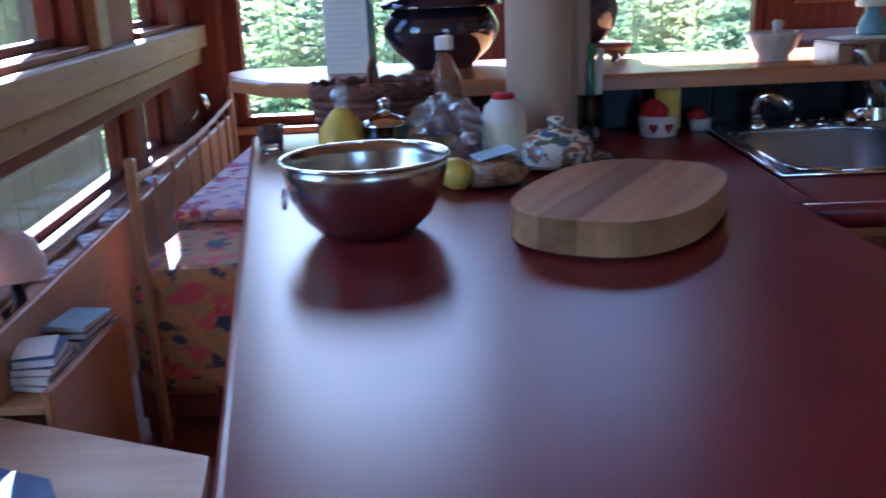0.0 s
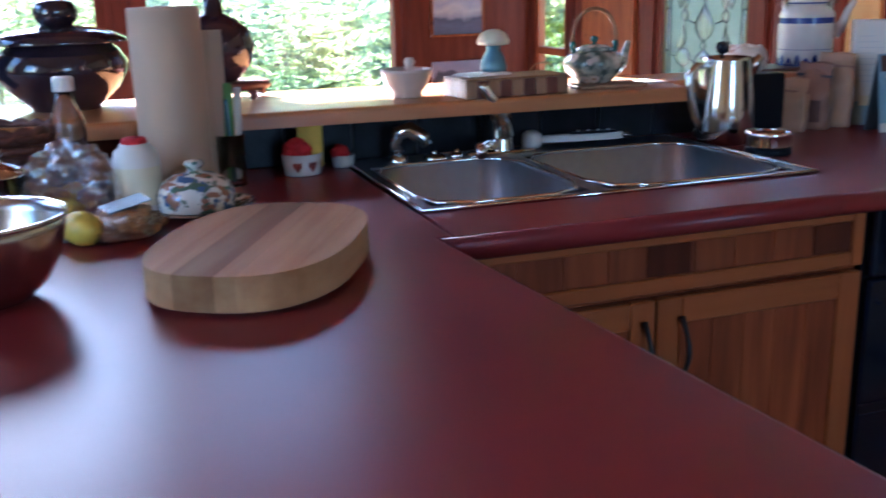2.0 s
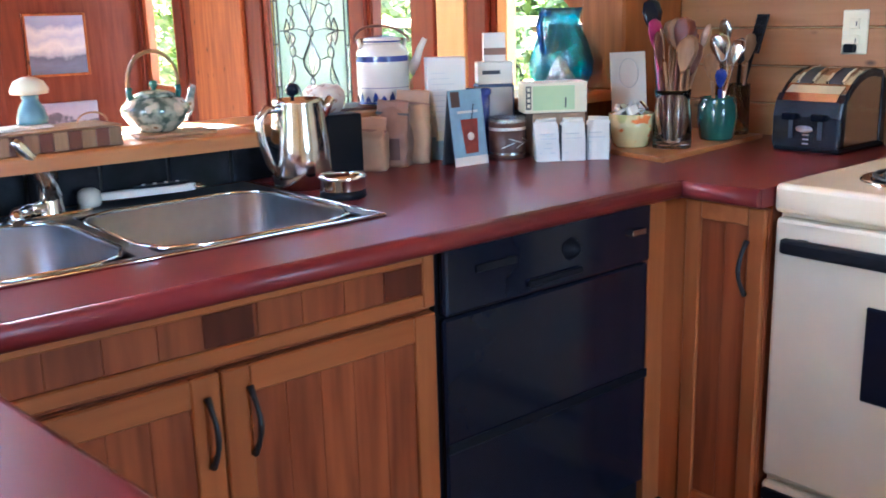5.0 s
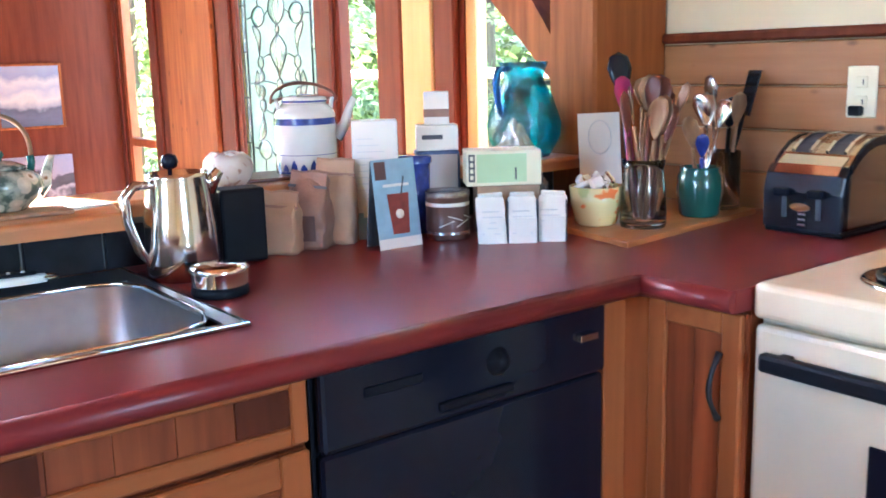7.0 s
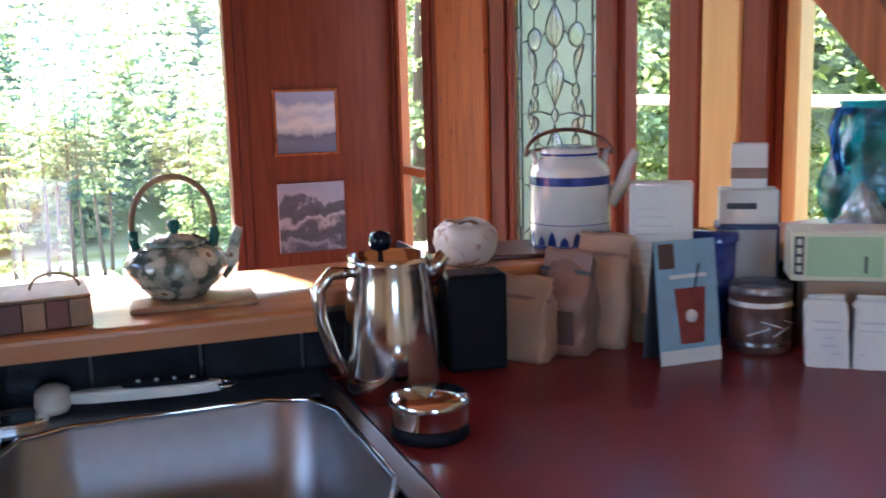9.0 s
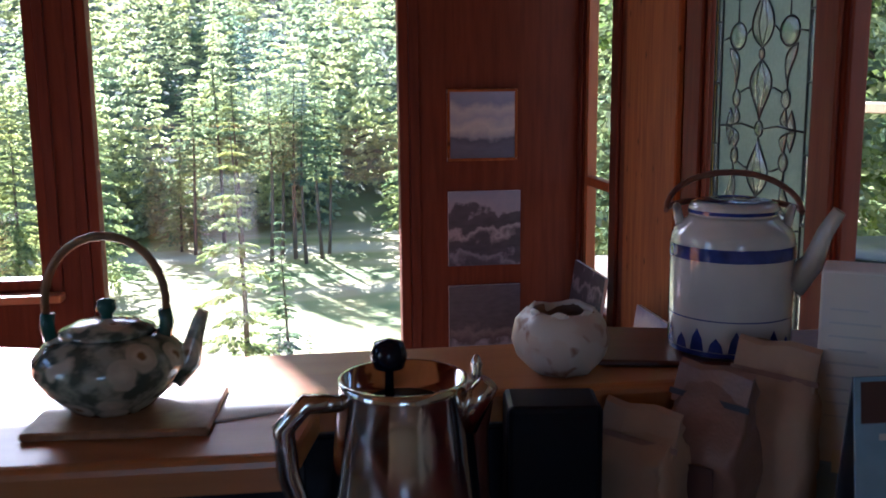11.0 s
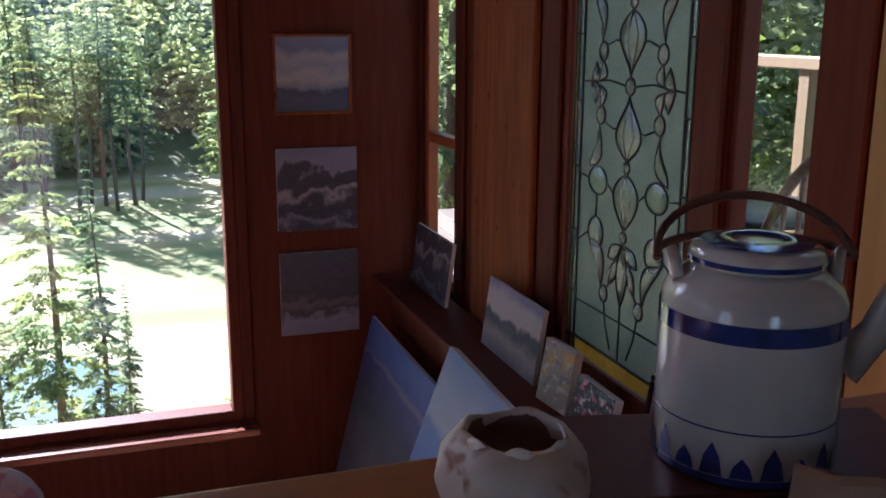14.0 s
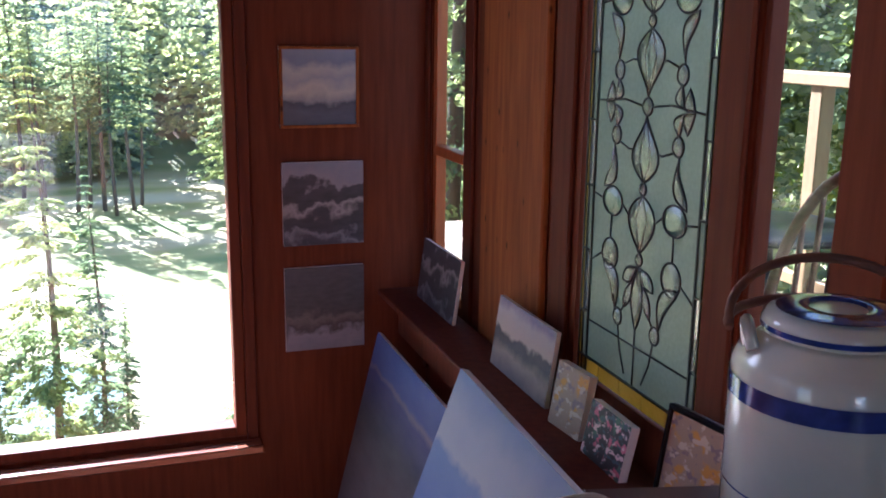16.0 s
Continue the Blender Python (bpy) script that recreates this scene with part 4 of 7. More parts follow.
bn = thing("banana_bag", pose(-0.018, 1.825, CT) @ Matrix.Diagonal((1.08, 1.08, 1.4, 1)), "yellow fruit in a knotted net bag", "fruit")
part("fruit", lathe([(0, 0), (0.036, 0.0), (0.044, 0.02), (0.04, 0.055), (0.02, 0.078), (0.008, 0.085), (0, 0.086)], 24, 0.85, 0.15), M['banana'], bn)
part("knot", moved(crumple(0.03, 0.03, 0.04, 12), pose(0, 0, 0.082)), M['plastic_clear'], bn)
part("sticker", moved(lathe([(0, 0.001), (0.012, 0.001), (0.012, 0)], 16), pose(0.02, -0.036, 0.03, 78, 0, 20)), M['blue_print'], bn)
ba = thing("banana", pose(0.135, 1.80, CT), "ripe banana lying by the sugar bowl", "fruit")
part("skin", tube([(0.075 * math.cos(radians(a)), 0.0, 0.014 + 0.0002 * a) for a in range(40, 141, 10)], [0.004, 0.009, 0.013, 0.015, 0.015, 0.015, 0.014, 0.013, 0.010, 0.006, 0.004], 8), M['banana'], ba)
sb = thing("sugar_bowl", pose(0.062, 1.82, CT) @ Matrix.Diagonal((1.05, 1.05, 1.2, 1)), "footed cut glass sugar bowl with lid", "bowl")
part("bowl_body", lathe([(0, 0.002), (0.028, 0), (0.03, 0.004), (0.010, 0.014), (0.012, 0.022), (0.036, 0.034), (0.042, 0.07), (0.040, 0.07), (0.033, 0.037), (0, 0.03)], 28), M['glass'], sb)
part("lid", lathe([(0.045, 0.071), (0.044, 0.075), (0.03, 0.084), (0.012, 0.088), (0.008, 0.094), (0.013, 0.102), (0.008, 0.11), (0, 0.111)], 28), M['chrome'], sb, "bright metal lid")
gl = thing("drinking_glass", pose(-0.20, 2.06, CT), "small clear drinking glass", "glass")
part("tumbler", lathe([(0, 0.004), (0.022, 0.003), (0.024, 0), (0.029, 0.055), (0.027, 0.055), (0.021, 0.008), (0, 0.008)], 24), M['glass'], gl)

bt = thing("spice_bottle", pose(0.175, 1.965, CT) @ Matrix.Diagonal((1, 1, 1.07, 1)), "clear glass bottle with a white cap", "bottle")
part("bottle_body", lathe([(0, 0), (0.028, 0), (0.03, 0.004), (0.03, 0.14), (0.018, 0.17), (0.015, 0.19), (0, 0.19)], 24), M['glass'], bt)
part("cap", lathe([(0.018, 0.191), (0.018, 0.212), (0.016, 0.215), (0, 0.215)], 20), M['white'], bt, "white cap")

# holder with packets beside the towel roll
ph = thing("straw_jar", pose(0.465, 2.005, CT), "glass jar with tall green and white packets", "jar")
part("jar_body", lathe([(0, 0.003), (0.026, 0.002), (0.028, 0), (0.028, 0.10), (0.026, 0.10), (0.026, 0.006), (0, 0.006)], 24), M['glass'], ph)
part("packet", moved(boxm(-0.009, 0.009, -0.004, 0.004, 0.008, 0.20, 0.002), pose(-0.004, 0, 0, 0, 2, 10)), M['green_pkg'], ph)
part("packet", moved(boxm(-0.007, 0.007, -0.003, 0.003, 0.008, 0.19, 0.002), pose(0.012, 0.004, 0, 0, 3, 0)), M['white'], ph)
part("packet", moved(boxm(-0.005, 0.005, -0.003, 0.003, 0.008, 0.17, 0.002), pose(0.002, -0.012, 0, 0, -2, 0)), M['teal_pot'], ph)

# ---- things on the ledge ----
ct_ = thing("tall_carton", pose(-0.045, 2.30, LEDGE_Z, 0, 0, -10), "tall white carton printed with lines of text", "box")
part("carton", boxm(-0.052, 0.052, -0.03, 0.03, 0, 0.19, 0.002), M['white'], ct_)
part("side_print", boxm(0.0522, 0.0535, -0.029, 0.029, 0.002, 0.188), M['blue_card'], ct_)
for k in range(13):
    part("text_line", boxm(-0.046, 0.046 - 0.018 * ((k * 7) % 4) / 3, -0.0312, -0.0302, 0.02 + k * 0.0125, 0.0225 + k * 0.0125), M['grey_ink'], ct_)


def big_jar(name, m, k, label, lid=True):
    o = thing(name, m, label, "jar")
    part("jar_body", lathe([(0, 0.002), (0.075 * k, 0), (0.08 * k, 0.008), (0.12 * k, 0.045 * k), (0.145 * k, 0.085 * k), (0.146 * k, 0.105 * k), (0.13 * k, 0.135 * k), (0.118 * k, 0.145 * k), (0.118 * k, 0.15 * k), (0.10 * k, 0.15 * k), (0.10 * k, 0.12 * k), (0, 0.10 * k)], 56), M['pot_dark'], o)
    if lid:
        l = part("lid", lathe([(0.15 * k, 0.151 * k), (0.152 * k, 0.158 * k), (0.11 * k, 0.178 * k), (0.05 * k, 0.188 * k), (0.036 * k, 0.192 * k), (0, 0.192 * k)], 56), M['pot_dark'], o)
        part("knob", moved(lathe([(0.035 * k, 0), (0.045 * k, 0.008), (0.05 * k, 0.028), (0.042 * k, 0.044), (0.03 * k, 0.05), (0, 0.052)], 32), pose(0, 0, 0.192 * k)), M['pot_dark'], l)
    return o


big_jar("lidded_jar", pose(0.165, 2.33, LEDGE_Z), 0.92, "large dark purple glazed jar with a domed lid")
st = thing("carved_stand", pose(0.50, 2.335, LEDGE_Z), "dark red carved wooden display stand", "stand")
part("top_plate", lathe([(0, 0.022), (0.10, 0.022), (0.106, 0.028), (0.106, 0.036), (0.10, 0.04), (0, 0.04)], 32, 0.8), M['stand'], st)
for a in range(5):
    t = radians(72 * a + 20)
    part("leg", tube([(0.085 * math.cos(t), 0.068 * math.sin(t), 0.023), (0.098 * math.cos(t), 0.078 * math.sin(t), 0.010), (0.088 * math.cos(t), 0.07 * math.sin(t), 0.004)], [0.011, 0.009, 0.007], 8), M['stand'], st)
vs = thing("round_vase", pose(0.49, 2.335, LEDGE_Z + 0.0405), "round dark glazed vase on a carved stand", "vase")
part("vase_body", lathe([(0, 0.001), (0.04, 0), (0.045, 0.004), (0.075, 0.035), (0.085, 0.075), (0.075, 0.115), (0.045, 0.138), (0.022, 0.148), (0.02, 0.2), (0.024, 0.24), (0.018, 0.24), (0.015, 0.19), (0, 0.15)], 44), M['pot_dark'], vs)

mo = thing("mortar_and_pestle", pose(0.872, 2.14, LEDGE_Z), "pale stone mortar with its pestle", "mortar")
part("mortar", lathe([(0, 0.001), (0.03, 0), (0.034, 0.004), (0.033, 0.012), (0.048, 0.03), (0.056, 0.055), (0.058, 0.062), (0.050, 0.062), (0.042, 0.03), (0.02, 0.014), (0, 0.012)], 36), M['stone'], mo)
part("pestle", tube([(-0.012, 0, 0.016), (0.0, 0.0, 0.045), (0.006, 0, 0.065), (0.008, 0, 0.078), (0.009, 0, 0.086)], [0.013, 0.009, 0.008, 0.012, 0.007], 12), M['stone'], mo)

wb = thing("wooden_box", pose(1.085, 2.085, LEDGE_Z, 0, 0, 4), "striped light and dark wooden box with papers on top", "box")
n = 9
for i in range(n):
    x0 = -0.125 + 0.25 * i / n
    part("block", boxm(x0 + .0003, x0 + 0.25 / n - .0003, -0.06, 0.06, 0.001, 0.037, 0.001), (M['handle_wood'] if i % 2 == 0 else M['stand']), wb)
part("lid_board", boxm(-0.125, 0.125, -0.06, 0.06, 0.0375, 0.042, 0.0015), M['handle_wood'], wb)
pa = thing("paper_stack", pose(1.035, 2.10, LEDGE_Z + 0.043, 0, 0, 12), "loose papers on the wooden box", "paper")
part("sheet", boxm(-0.055, 0.055, -0.035, 0.035, 0, 0.003, 0.001), M['white'], pa)
part("sheet", moved(boxm(-0.05, 0.05, -0.033, 0.033, 0.0032, 0.005), pose(0, 0, 0, 0, 0, 9)), M['paper'], pa)
so = thing("soap_dispenser", pose(1.07, 2.12, LEDGE_Z + 0.049), "aqua soap bottle with a pale mushroom-shaped top", "soap")
part("bottle_body", lathe([(0, 0.0), (0.028, 0), (0.03, 0.008), (0.024, 0.03), (0.015, 0.045), (0.017, 0.055), (0, 0.056)], 28), M['aqua_plastic'], so)
part("cap", moved(lathe([(0.014, 0.056), (0.034, 0.058), (0.036, 0.066), (0.028, 0.082), (0.012, 0.09), (0, 0.091)], 28), pose(0, 0, 0, 0, 0, 0)), M['ylw_card'], so, "pale domed cap")
kt = thing("key_ring", pose(1.17, 2.075, LEDGE_Z + 0.0435), "bent metal strap lying on the box", "strap")
part("loop", tube([(0.03 * math.cos(radians(a)), 0, 0.002 + 0.02 * math.sin(radians(a))) for a in range(0, 181, 15)], 0.0018, 6), M['rattan'], kt)

tm = thing("trivet", pose(1.348, 2.115, LEDGE_Z, 0, 0, -4), "pale square cork trivet under the teapot", "trivet")
part("plate", boxm(-0.085, 0.085, -0.055, 0.07, 0, 0.008, 0.002), M['handle_wood'], tm)
tp = thing("teapot", pose(1.330, 2.135, LEDGE_Z + 0.0085) @ Matrix.Diagonal((0.93, 0.93, 0.97, 1)), "floral glazed teapot with an arched cane handle", "teapot")
part("pot_body", lathe([(0, 0.001), (0.040, 0), (0.044, 0.004), (0.066, 0.022), (0.078, 0.042), (0.076, 0.055), (0.062, 0.070), (0.046, 0.076), (0, 0.076)], 44), M['tea_floral'], tp)
ld = part("lid", lathe([(0.047, 0.0765), (0.048, 0.08), (0.03, 0.088), (0.01, 0.091), (0, 0.091)], 36), M['tea_floral'], tp)
part("knob", moved(lathe([(0.006, 0), (0.006, 0.004), (0.011, 0.010), (0.009, 0.018), (0, 0.021)], 20), pose(0, 0, 0.0905)), M['teal_pot'], ld)
part("spout", tube([(0.062, 0.0, 0.030), (0.082, 0.0, 0.045), (0.088, 0.0, 0.068), (0.094, 0, 0.085), (0.098, 0, 0.094)], [0.018, 0.013, 0.009, 0.0075, 0.006], 12), M['tea_floral'], tp)
for sx in (-1, 1):
    part("handle_lug", tube([(sx * 0.056, 0, 0.066), (sx * 0.060, 0, 0.085), (sx * 0.058, 0, 0.098)], 0.0075, 8), M['teal_pot'], tp)
part("arched_handle", tube([(0.060 * math.cos(radians(a)) * (1.0 + 0.12 * math.sin(radians(a))), 0, 0.095 + 0.078 * math.sin(radians(a))) for a in range(0, 181, 10)], 0.0045, 8), M['rattan'], tp)
pc = thing("paper_card", pose(1.462, 2.14, LEDGE_Z, 0, 0, 15), "folded white paper beside the teapot", "paper")
part("sheet", boxm(-0.045, 0.045, -0.04, 0.04, 0, 0.0025, 0.0008), M['white'], pc)

hp = thing("ceramic_pot", pose(1.80, 2.20, LEDGE_Z) @ Matrix.Diagonal((0.87, 0.87, 0.74, 1)), "rough white and brown pottery pot with a torn rim", "pot")
bm = lathe([(0, 0.002), (0.034, 0), (0.04, 0.004), (0.056, 0.025), (0.062, 0.05), (0.057, 0.078), (0.044, 0.094), (0.038, 0.095), (0.05, 0.075), (0.05, 0.04), (0, 0.02)], 40, 1.0, 0.10)
for v in bm.verts:
    if v.co.z > 0.085:
        v.co.z += 0.010 * noise.noise((v.co.x * 40, v.co.y * 40, 1.0))
part("pot_body", bm, M['hibiscus_pot'], hp)
part("glazed_lining", lathe([(0.0395, 0.0935), (0.0485, 0.075), (0.0485, 0.042), (0, 0.024)], 36), M['brown_bag'], hp, "dark brown glazed inside")
for t in (200, 250, 300):
    part("rim_flake", moved(crumple(0.024, 0.007, 0.016, t, pinch=0.2), pose(0.041 * math.cos(radians(t)), 0.041 * math.sin(radians(t)), 0.084, 0, 0, t + 90)), M['white'], hp, "torn white rim flake")
tr = thing("serving_tray", pose(2.03, 2.235, LEDGE_Z, 0, 0, -14), "dark red-brown wooden tray under the kettle", "tray")
part("plate", boxm(-0.175, 0.135, -0.075, 0.078, 0.001, 0.008, 0.002), M['stand'], tr)

ke = thing("ceramic_kettle", pose(2.012, 2.236, LEDGE_Z + 0.0085) @ Matrix.Diagonal((0.825, 0.825, 0.93, 1)), "blue and white porcelain kettle with cane handles", "kettle")
R = 0.085
part("body", lathe([(0, 0.001), (R * .94, 0), (R, 0.006), (R, 0.125), (R * .985, 0.143), (R * .93, 0.152), (R * .74, 0.164), (R * .70, 0.168), (0, 0.168)], 56), M['white_gloss'], ke)
part("blue_band", lathe([(R + .0006, 0.118), (R + .0006, 0.134)], 56), M['blue_glaze'], ke, "cobalt blue patterned band")
part("thin_line", lathe([(R + .0005, 0.046), (R + .0005, 0.0475)], 56), M['blue_glaze'], ke)
part("foot_band", lathe([(R + .0005, 0.002), (R + .0006, 0.008)], 56), M['blue_glaze'], ke)
for i in range(20):
    h = 0.028 if i % 2 == 0 else 0.018
    bm = bmesh.new()
    for (s0, z0), (s1, z1) in (((-0.011, 0.0085), (0, h + 0.008)),):
        pts = [(-0.0105, 0.0085), (0.0105, 0.0085), (0.0075, 0.0085 + h * .55), (0, 0.0085 + h), (-0.0075, 0.0085 + h * .55)]
        t0 = 2 * math.pi * i / 20
        vs_ = [bm.verts.new(((R + .0008) * math.cos(t0 + s / R), (R + .0008) * math.sin(t0 + s / R), z)) for s, z in pts]
        bm.faces.new(vs_)
    part("leaf_mark", bm, M['blue_glaze'], ke)
kl = part("lid", lathe([(R * .72, 0.1685), (R * .73, 0.176), (R * .68, 0.183), (R * .42, 0.186), (0, 0.187)], 48), M['white_gloss'], ke)
part("lid_band", lathe([(R * .735, 0.171), (R * .74, 0.1755)], 48), M['blue_glaze'], kl)
part("lid_ring", lathe([(R * .60, 0.1862), (R * .42, 0.1885), (R * .30, 0.1885), (R * .28, 0.1870)], 40), M['blue_glaze'], kl)
part("spout", tube([(R * .8, -R * .55, 0.085), (R * 1.05, -R * .72, 0.115), (R * 1.17, -R * .80, 0.15), (R * 1.33, -R * .92, 0.178)], [0.02, 0.015, 0.011, 0.009], 12), M['white_gloss'], ke)
for s in (-1, 1):
    part("lug", tube([(s * R * .74, -s * R * .40, 0.154), (s * R * .86, -s * R * .30, 0.176), (s * R * .86, -s * R * .16, 0.156)], 0.006, 8), M['white_gloss'], ke)
    tilt = 6 if s < 0 else 34
    ca, sa = math.cos(radians(-19)), math.sin(radians(-19))
    pts = []
    for a in range(0, 181, 10):
        u, h = R * 1.08 * math.cos(radians(a)), R * 0.92 * math.sin(radians(a))
        off, up = h * math.cos(radians(tilt)) * 0.8, h * math.sin(radians(tilt))
        pts.append((u * ca - off * sa, u * sa + off * ca, 0.172 + up))
    part("cane_handle", tube(pts, 0.0040, 8), M['wicker'], ke)

# ---- round the sink ----
fa = thing("faucet", pose(1.065, 2.068, CT + 0.0045), "chrome single-lever kitchen faucet with a long spout", "faucet")
part("base_plate", prism(superoval(0.085, 0.026, 32, 3.0), 0, 0.010, 0.004), M['chrome'], fa)
part("column", lathe([(0.028, 0.010), (0.025, 0.03), (0.024, 0.075), (0.022, 0.088), (0.012, 0.095), (0, 0.096)], 28), M['chrome'], fa)
part("spout", tube([(-0.02, -0.01, 0.022), (-0.06, -0.05, 0.032), (-0.09, -0.10, 0.036), (-0.10, -0.13, 0.034), (-0.10, -0.14, 0.024)], [0.014, 0.013, 0.012, 0.012, 0.011], 12), M['chrome'], fa)
part("lever", tube([(0.004, -0.02, 0.045), (-0.012, -0.035, 0.085), (-0.035, -0.045, 0.12), (-0.062, -0.055, 0.155), (-0.07, -0.058, 0.163)], [0.018, 0.018, 0.015, 0.011, 0.006], 12), M['chrome'], fa)
sy = thing("side_sprayer", pose(0.83, 2.085, CT + 0.0045), "black and chrome curved side sprayer", "sprayer")
part("holder", lathe([(0.022, 0), (0.02, 0.012), (0.014, 0.016), (0, 0.016)], 24), M['chrome'], sy)
part("head", tube([(0, 0, 0.016), (-0.006, 0, 0.04), (0.0, -0.008, 0.062), (0.022, -0.02, 0.07), (0.05, -0.03, 0.05), (0.056, -0.032, 0.036)], [0.012, 0.014, 0.017, 0.018, 0.016, 0.014], 14), M['chrome'], sy)
for x, r in ((0.91, 0.026), (0.962, 0.015)):
    cpp = thing("hole_cover", pose(x, 2.075, CT + 0.0045), "round chrome cover on the sink deck", "cover", "caps behind the sink")
    part("disc", lathe([(r, 0), (r, 0.005), (r * .8, 0.010), (r * .3, 0.012), (0, 0.012)], 28), M['chrome'], cpp)
    part("pin", moved(lathe([(0.005, 0), (0.005, 0.006), (0, 0.007)], 12), pose(0, 0, 0.012)), M['chrome'], cpp)
br_ = thing("dish_brush", pose(1.245, 2.085, CT + 0.006, 0, 0, -8) @ Matrix.Diagonal((1, 1.4, 1.25, 1)), "white and black dish brush lying by the sink", "brush")
part("handle", prism(superoval(0.10, 0.011, 32, 2.6), 0.010, 0.022, 0.004), M['white'], br_, m=pose(0.03, 0, 0))
grip = part("grip", prism(superoval(0.058, 0.0085, 28, 2.4), 0.0222, 0.0265, 0.0015), M['black_matt'], br_, "black rubber grip", m=pose(0.055, 0, 0))
for k in range(4):
    part("stud", lathe([(0.0035, 0.0266), (0.003, 0.0285), (0, 0.0286)], 12), M['white'], grip, m=pose(-0.036 + 0.024 * k, 0, 0))
part("head", lathe([(0, 0.004), (0.02, 0.003), (0.024, 0.010), (0.022, 0.026), (0.012, 0.032), (0, 0.033)], 24, 0.85), M['white'], br_, m=pose(-0.092, 0, 0))
part("hang_loop", tube([(0.135 + 0.012 * math.cos(radians(a)), 0.011 * math.sin(radians(a)), 0.016) for a in range(0, 360, 24)], 0.003, 6, True), M['chrome'], br_)
for i, (x, y, r, h, rr) in enumerate(((0.615, 2.06, 0.043, 0.044, 0.03), (0.712, 2.105, 0.026, 0.026, 0.02))):
    sp_ = thing("sponge_pot", pose(x, y, CT), "white ceramic pot with red hearts holding a red scrubber" if i == 0 else "small white dish with a red scrubber", "pot", "sponge pots")
    part("pot_body", lathe([(0, 0.001), (r * .86, 0), (r * .9, 0.004), (r, h), (r * .93, h), (r * .84, 0.006), (0, 0.005)], 32), M['white_gloss'], sp_)
    part("scrubber", moved(crumple(rr * 2, rr * 2, rr * 1.6, 3 + i, pinch=0.1), pose(-r * .25, 0, h * .62)), M['red_scrub'], sp_, "red scouring pad")
    if i == 0:
        for t in (-115, -70, -25):
            hb = bmesh.new()
            a = radians(t)
            vs_ = []
            for u, z in ((0, 0.008), (0.010, 0.021), (0.009, 0.028), (0.004, 0.030), (0, 0.026), (-0.004, 0.030), (-0.009, 0.028), (-0.010, 0.021)):
                k = r * (.9 + .1 * z / h) + .0008
                vs_.append(hb.verts.new((k * math.cos(a + u / r), k * math.sin(a + u / r), z)))
            hb.faces.new(vs_)
            part("heart_mark", hb, M['red_print'], sp_)
        part("sponge", moved(boxm(-0.008, 0.008, -0.026, 0.026, 0, 0.088, 0.003), pose(0.018, 0.0, 0.012, 0, 6, 70)), M['banana'], sp_, "yellow sponge standing on end")
        part("scour_face", moved(boxm(0.0082, 0.014, -0.026, 0.026, 0, 0.088, 0.002), pose(0.018, 0.0, 0.012, 0, 6, 70)), M['iron'], sp_, "dark scouring face")

# slate tiles behind the sink
for i in range(15):
    x0 = 0.445 + i * 0.152
    part("tile", boxm(x0 + 0.003, min(x0 + 0.149, 2.734), 2.158 + 0.001 * (i * 7 % 3), 2.1718, CT + 0.002, 1.002, 0.002), M['slate'], splash)

# ---- things on the counter by the sink ----
fp = thing("coffee_press", pose(1.603, 2.005, CT) @ Matrix.Diagonal((1, 1, 1.06, 1)), "polished steel coffee press with a black knob", "coffee press")
part("body", lathe([(0, 0.001), (0.062, 0), (0.066, 0.004), (0.069, 0.04), (0.067, 0.09), (0.060, 0.15), (0.056, 0.178), (0.057, 0.186), (0.053, 0.186), (0.05, 0.17), (0, 0.16)], 56), M['press_steel'], fp)
part("plunger_plate", lathe([(0.05, 0.165), (0.02, 0.168), (0, 0.169)], 40), M['black_matt'], fp)
part("knob", moved(lathe([(0.004, 0.168), (0.004, 0.192), (0.013, 0.195), (0.0165, 0.205), (0.013, 0.216), (0, 0.22)], 20), pose(-0.012, 0.0, 0)), M['black'], fp, "black ball knob")
part("spout", tube([(0.05, -0.02, 0.150), (0.062, -0.025, 0.172), (0.072, -0.029, 0.186)], [0.014, 0.012, 0.009], 10), M['press_steel'], fp)
part("handle", tube([(-0.05, -0.006, 0.168), (-0.085, -0.008, 0.170), (-0.105, -0.01, 0.150), (-0.102, -0.01, 0.11), (-0.085, -0.01, 0.06), (-0.062, -0.006, 0.03)], [0.007, 0.009, 0.010, 0.010, 0.009, 0.007], 12), M['press_steel'], fp)
lidp = thing("press_lid", pose(1.592, 1.825, CT), "round steel lid with a black base on the counter", "lid")
part("base", lathe([(0, 0.0), (0.047, 0), (0.05, 0.004), (0.048, 0.018), (0, 0.018)], 40), M['black_matt'], lidp, "black rubber base")
part("shell", lathe([(0.048, 0.0185), (0.049, 0.04), (0.052, 0.046), (0.046, 0.052), (0.02, 0.056), (0, 0.057)], 40), M['chrome'], lidp)
bx = thing("knife_block", pose(1.755, 2.07, CT, 0, 0, -8), "plain black box behind the coffee press", "box")
part("case", boxm(-0.046, 0.046, -0.03, 0.035, 0, 0.148, 0.006, 2), M['black_matt'], bx)
pg = thing("pepper_mill", pose(1.69, 2.125, CT), "slender pepper mill with a metal finial", "mill")
part("barrel", lathe([(0, 0), (0.018, 0), (0.018, 0.01), (0.013, 0.03), (0.012, 0.10), (0.017, 0.13), (0.012, 0.15), (0, 0.152)], 24), M['stand'], pg)
part("finial", lathe([(0.004, 0.152), (0.008, 0.158), (0.005, 0.163), (0.007, 0.17), (0.003, 0.178), (0, 0.18)], 16), M['chrome'], pg)


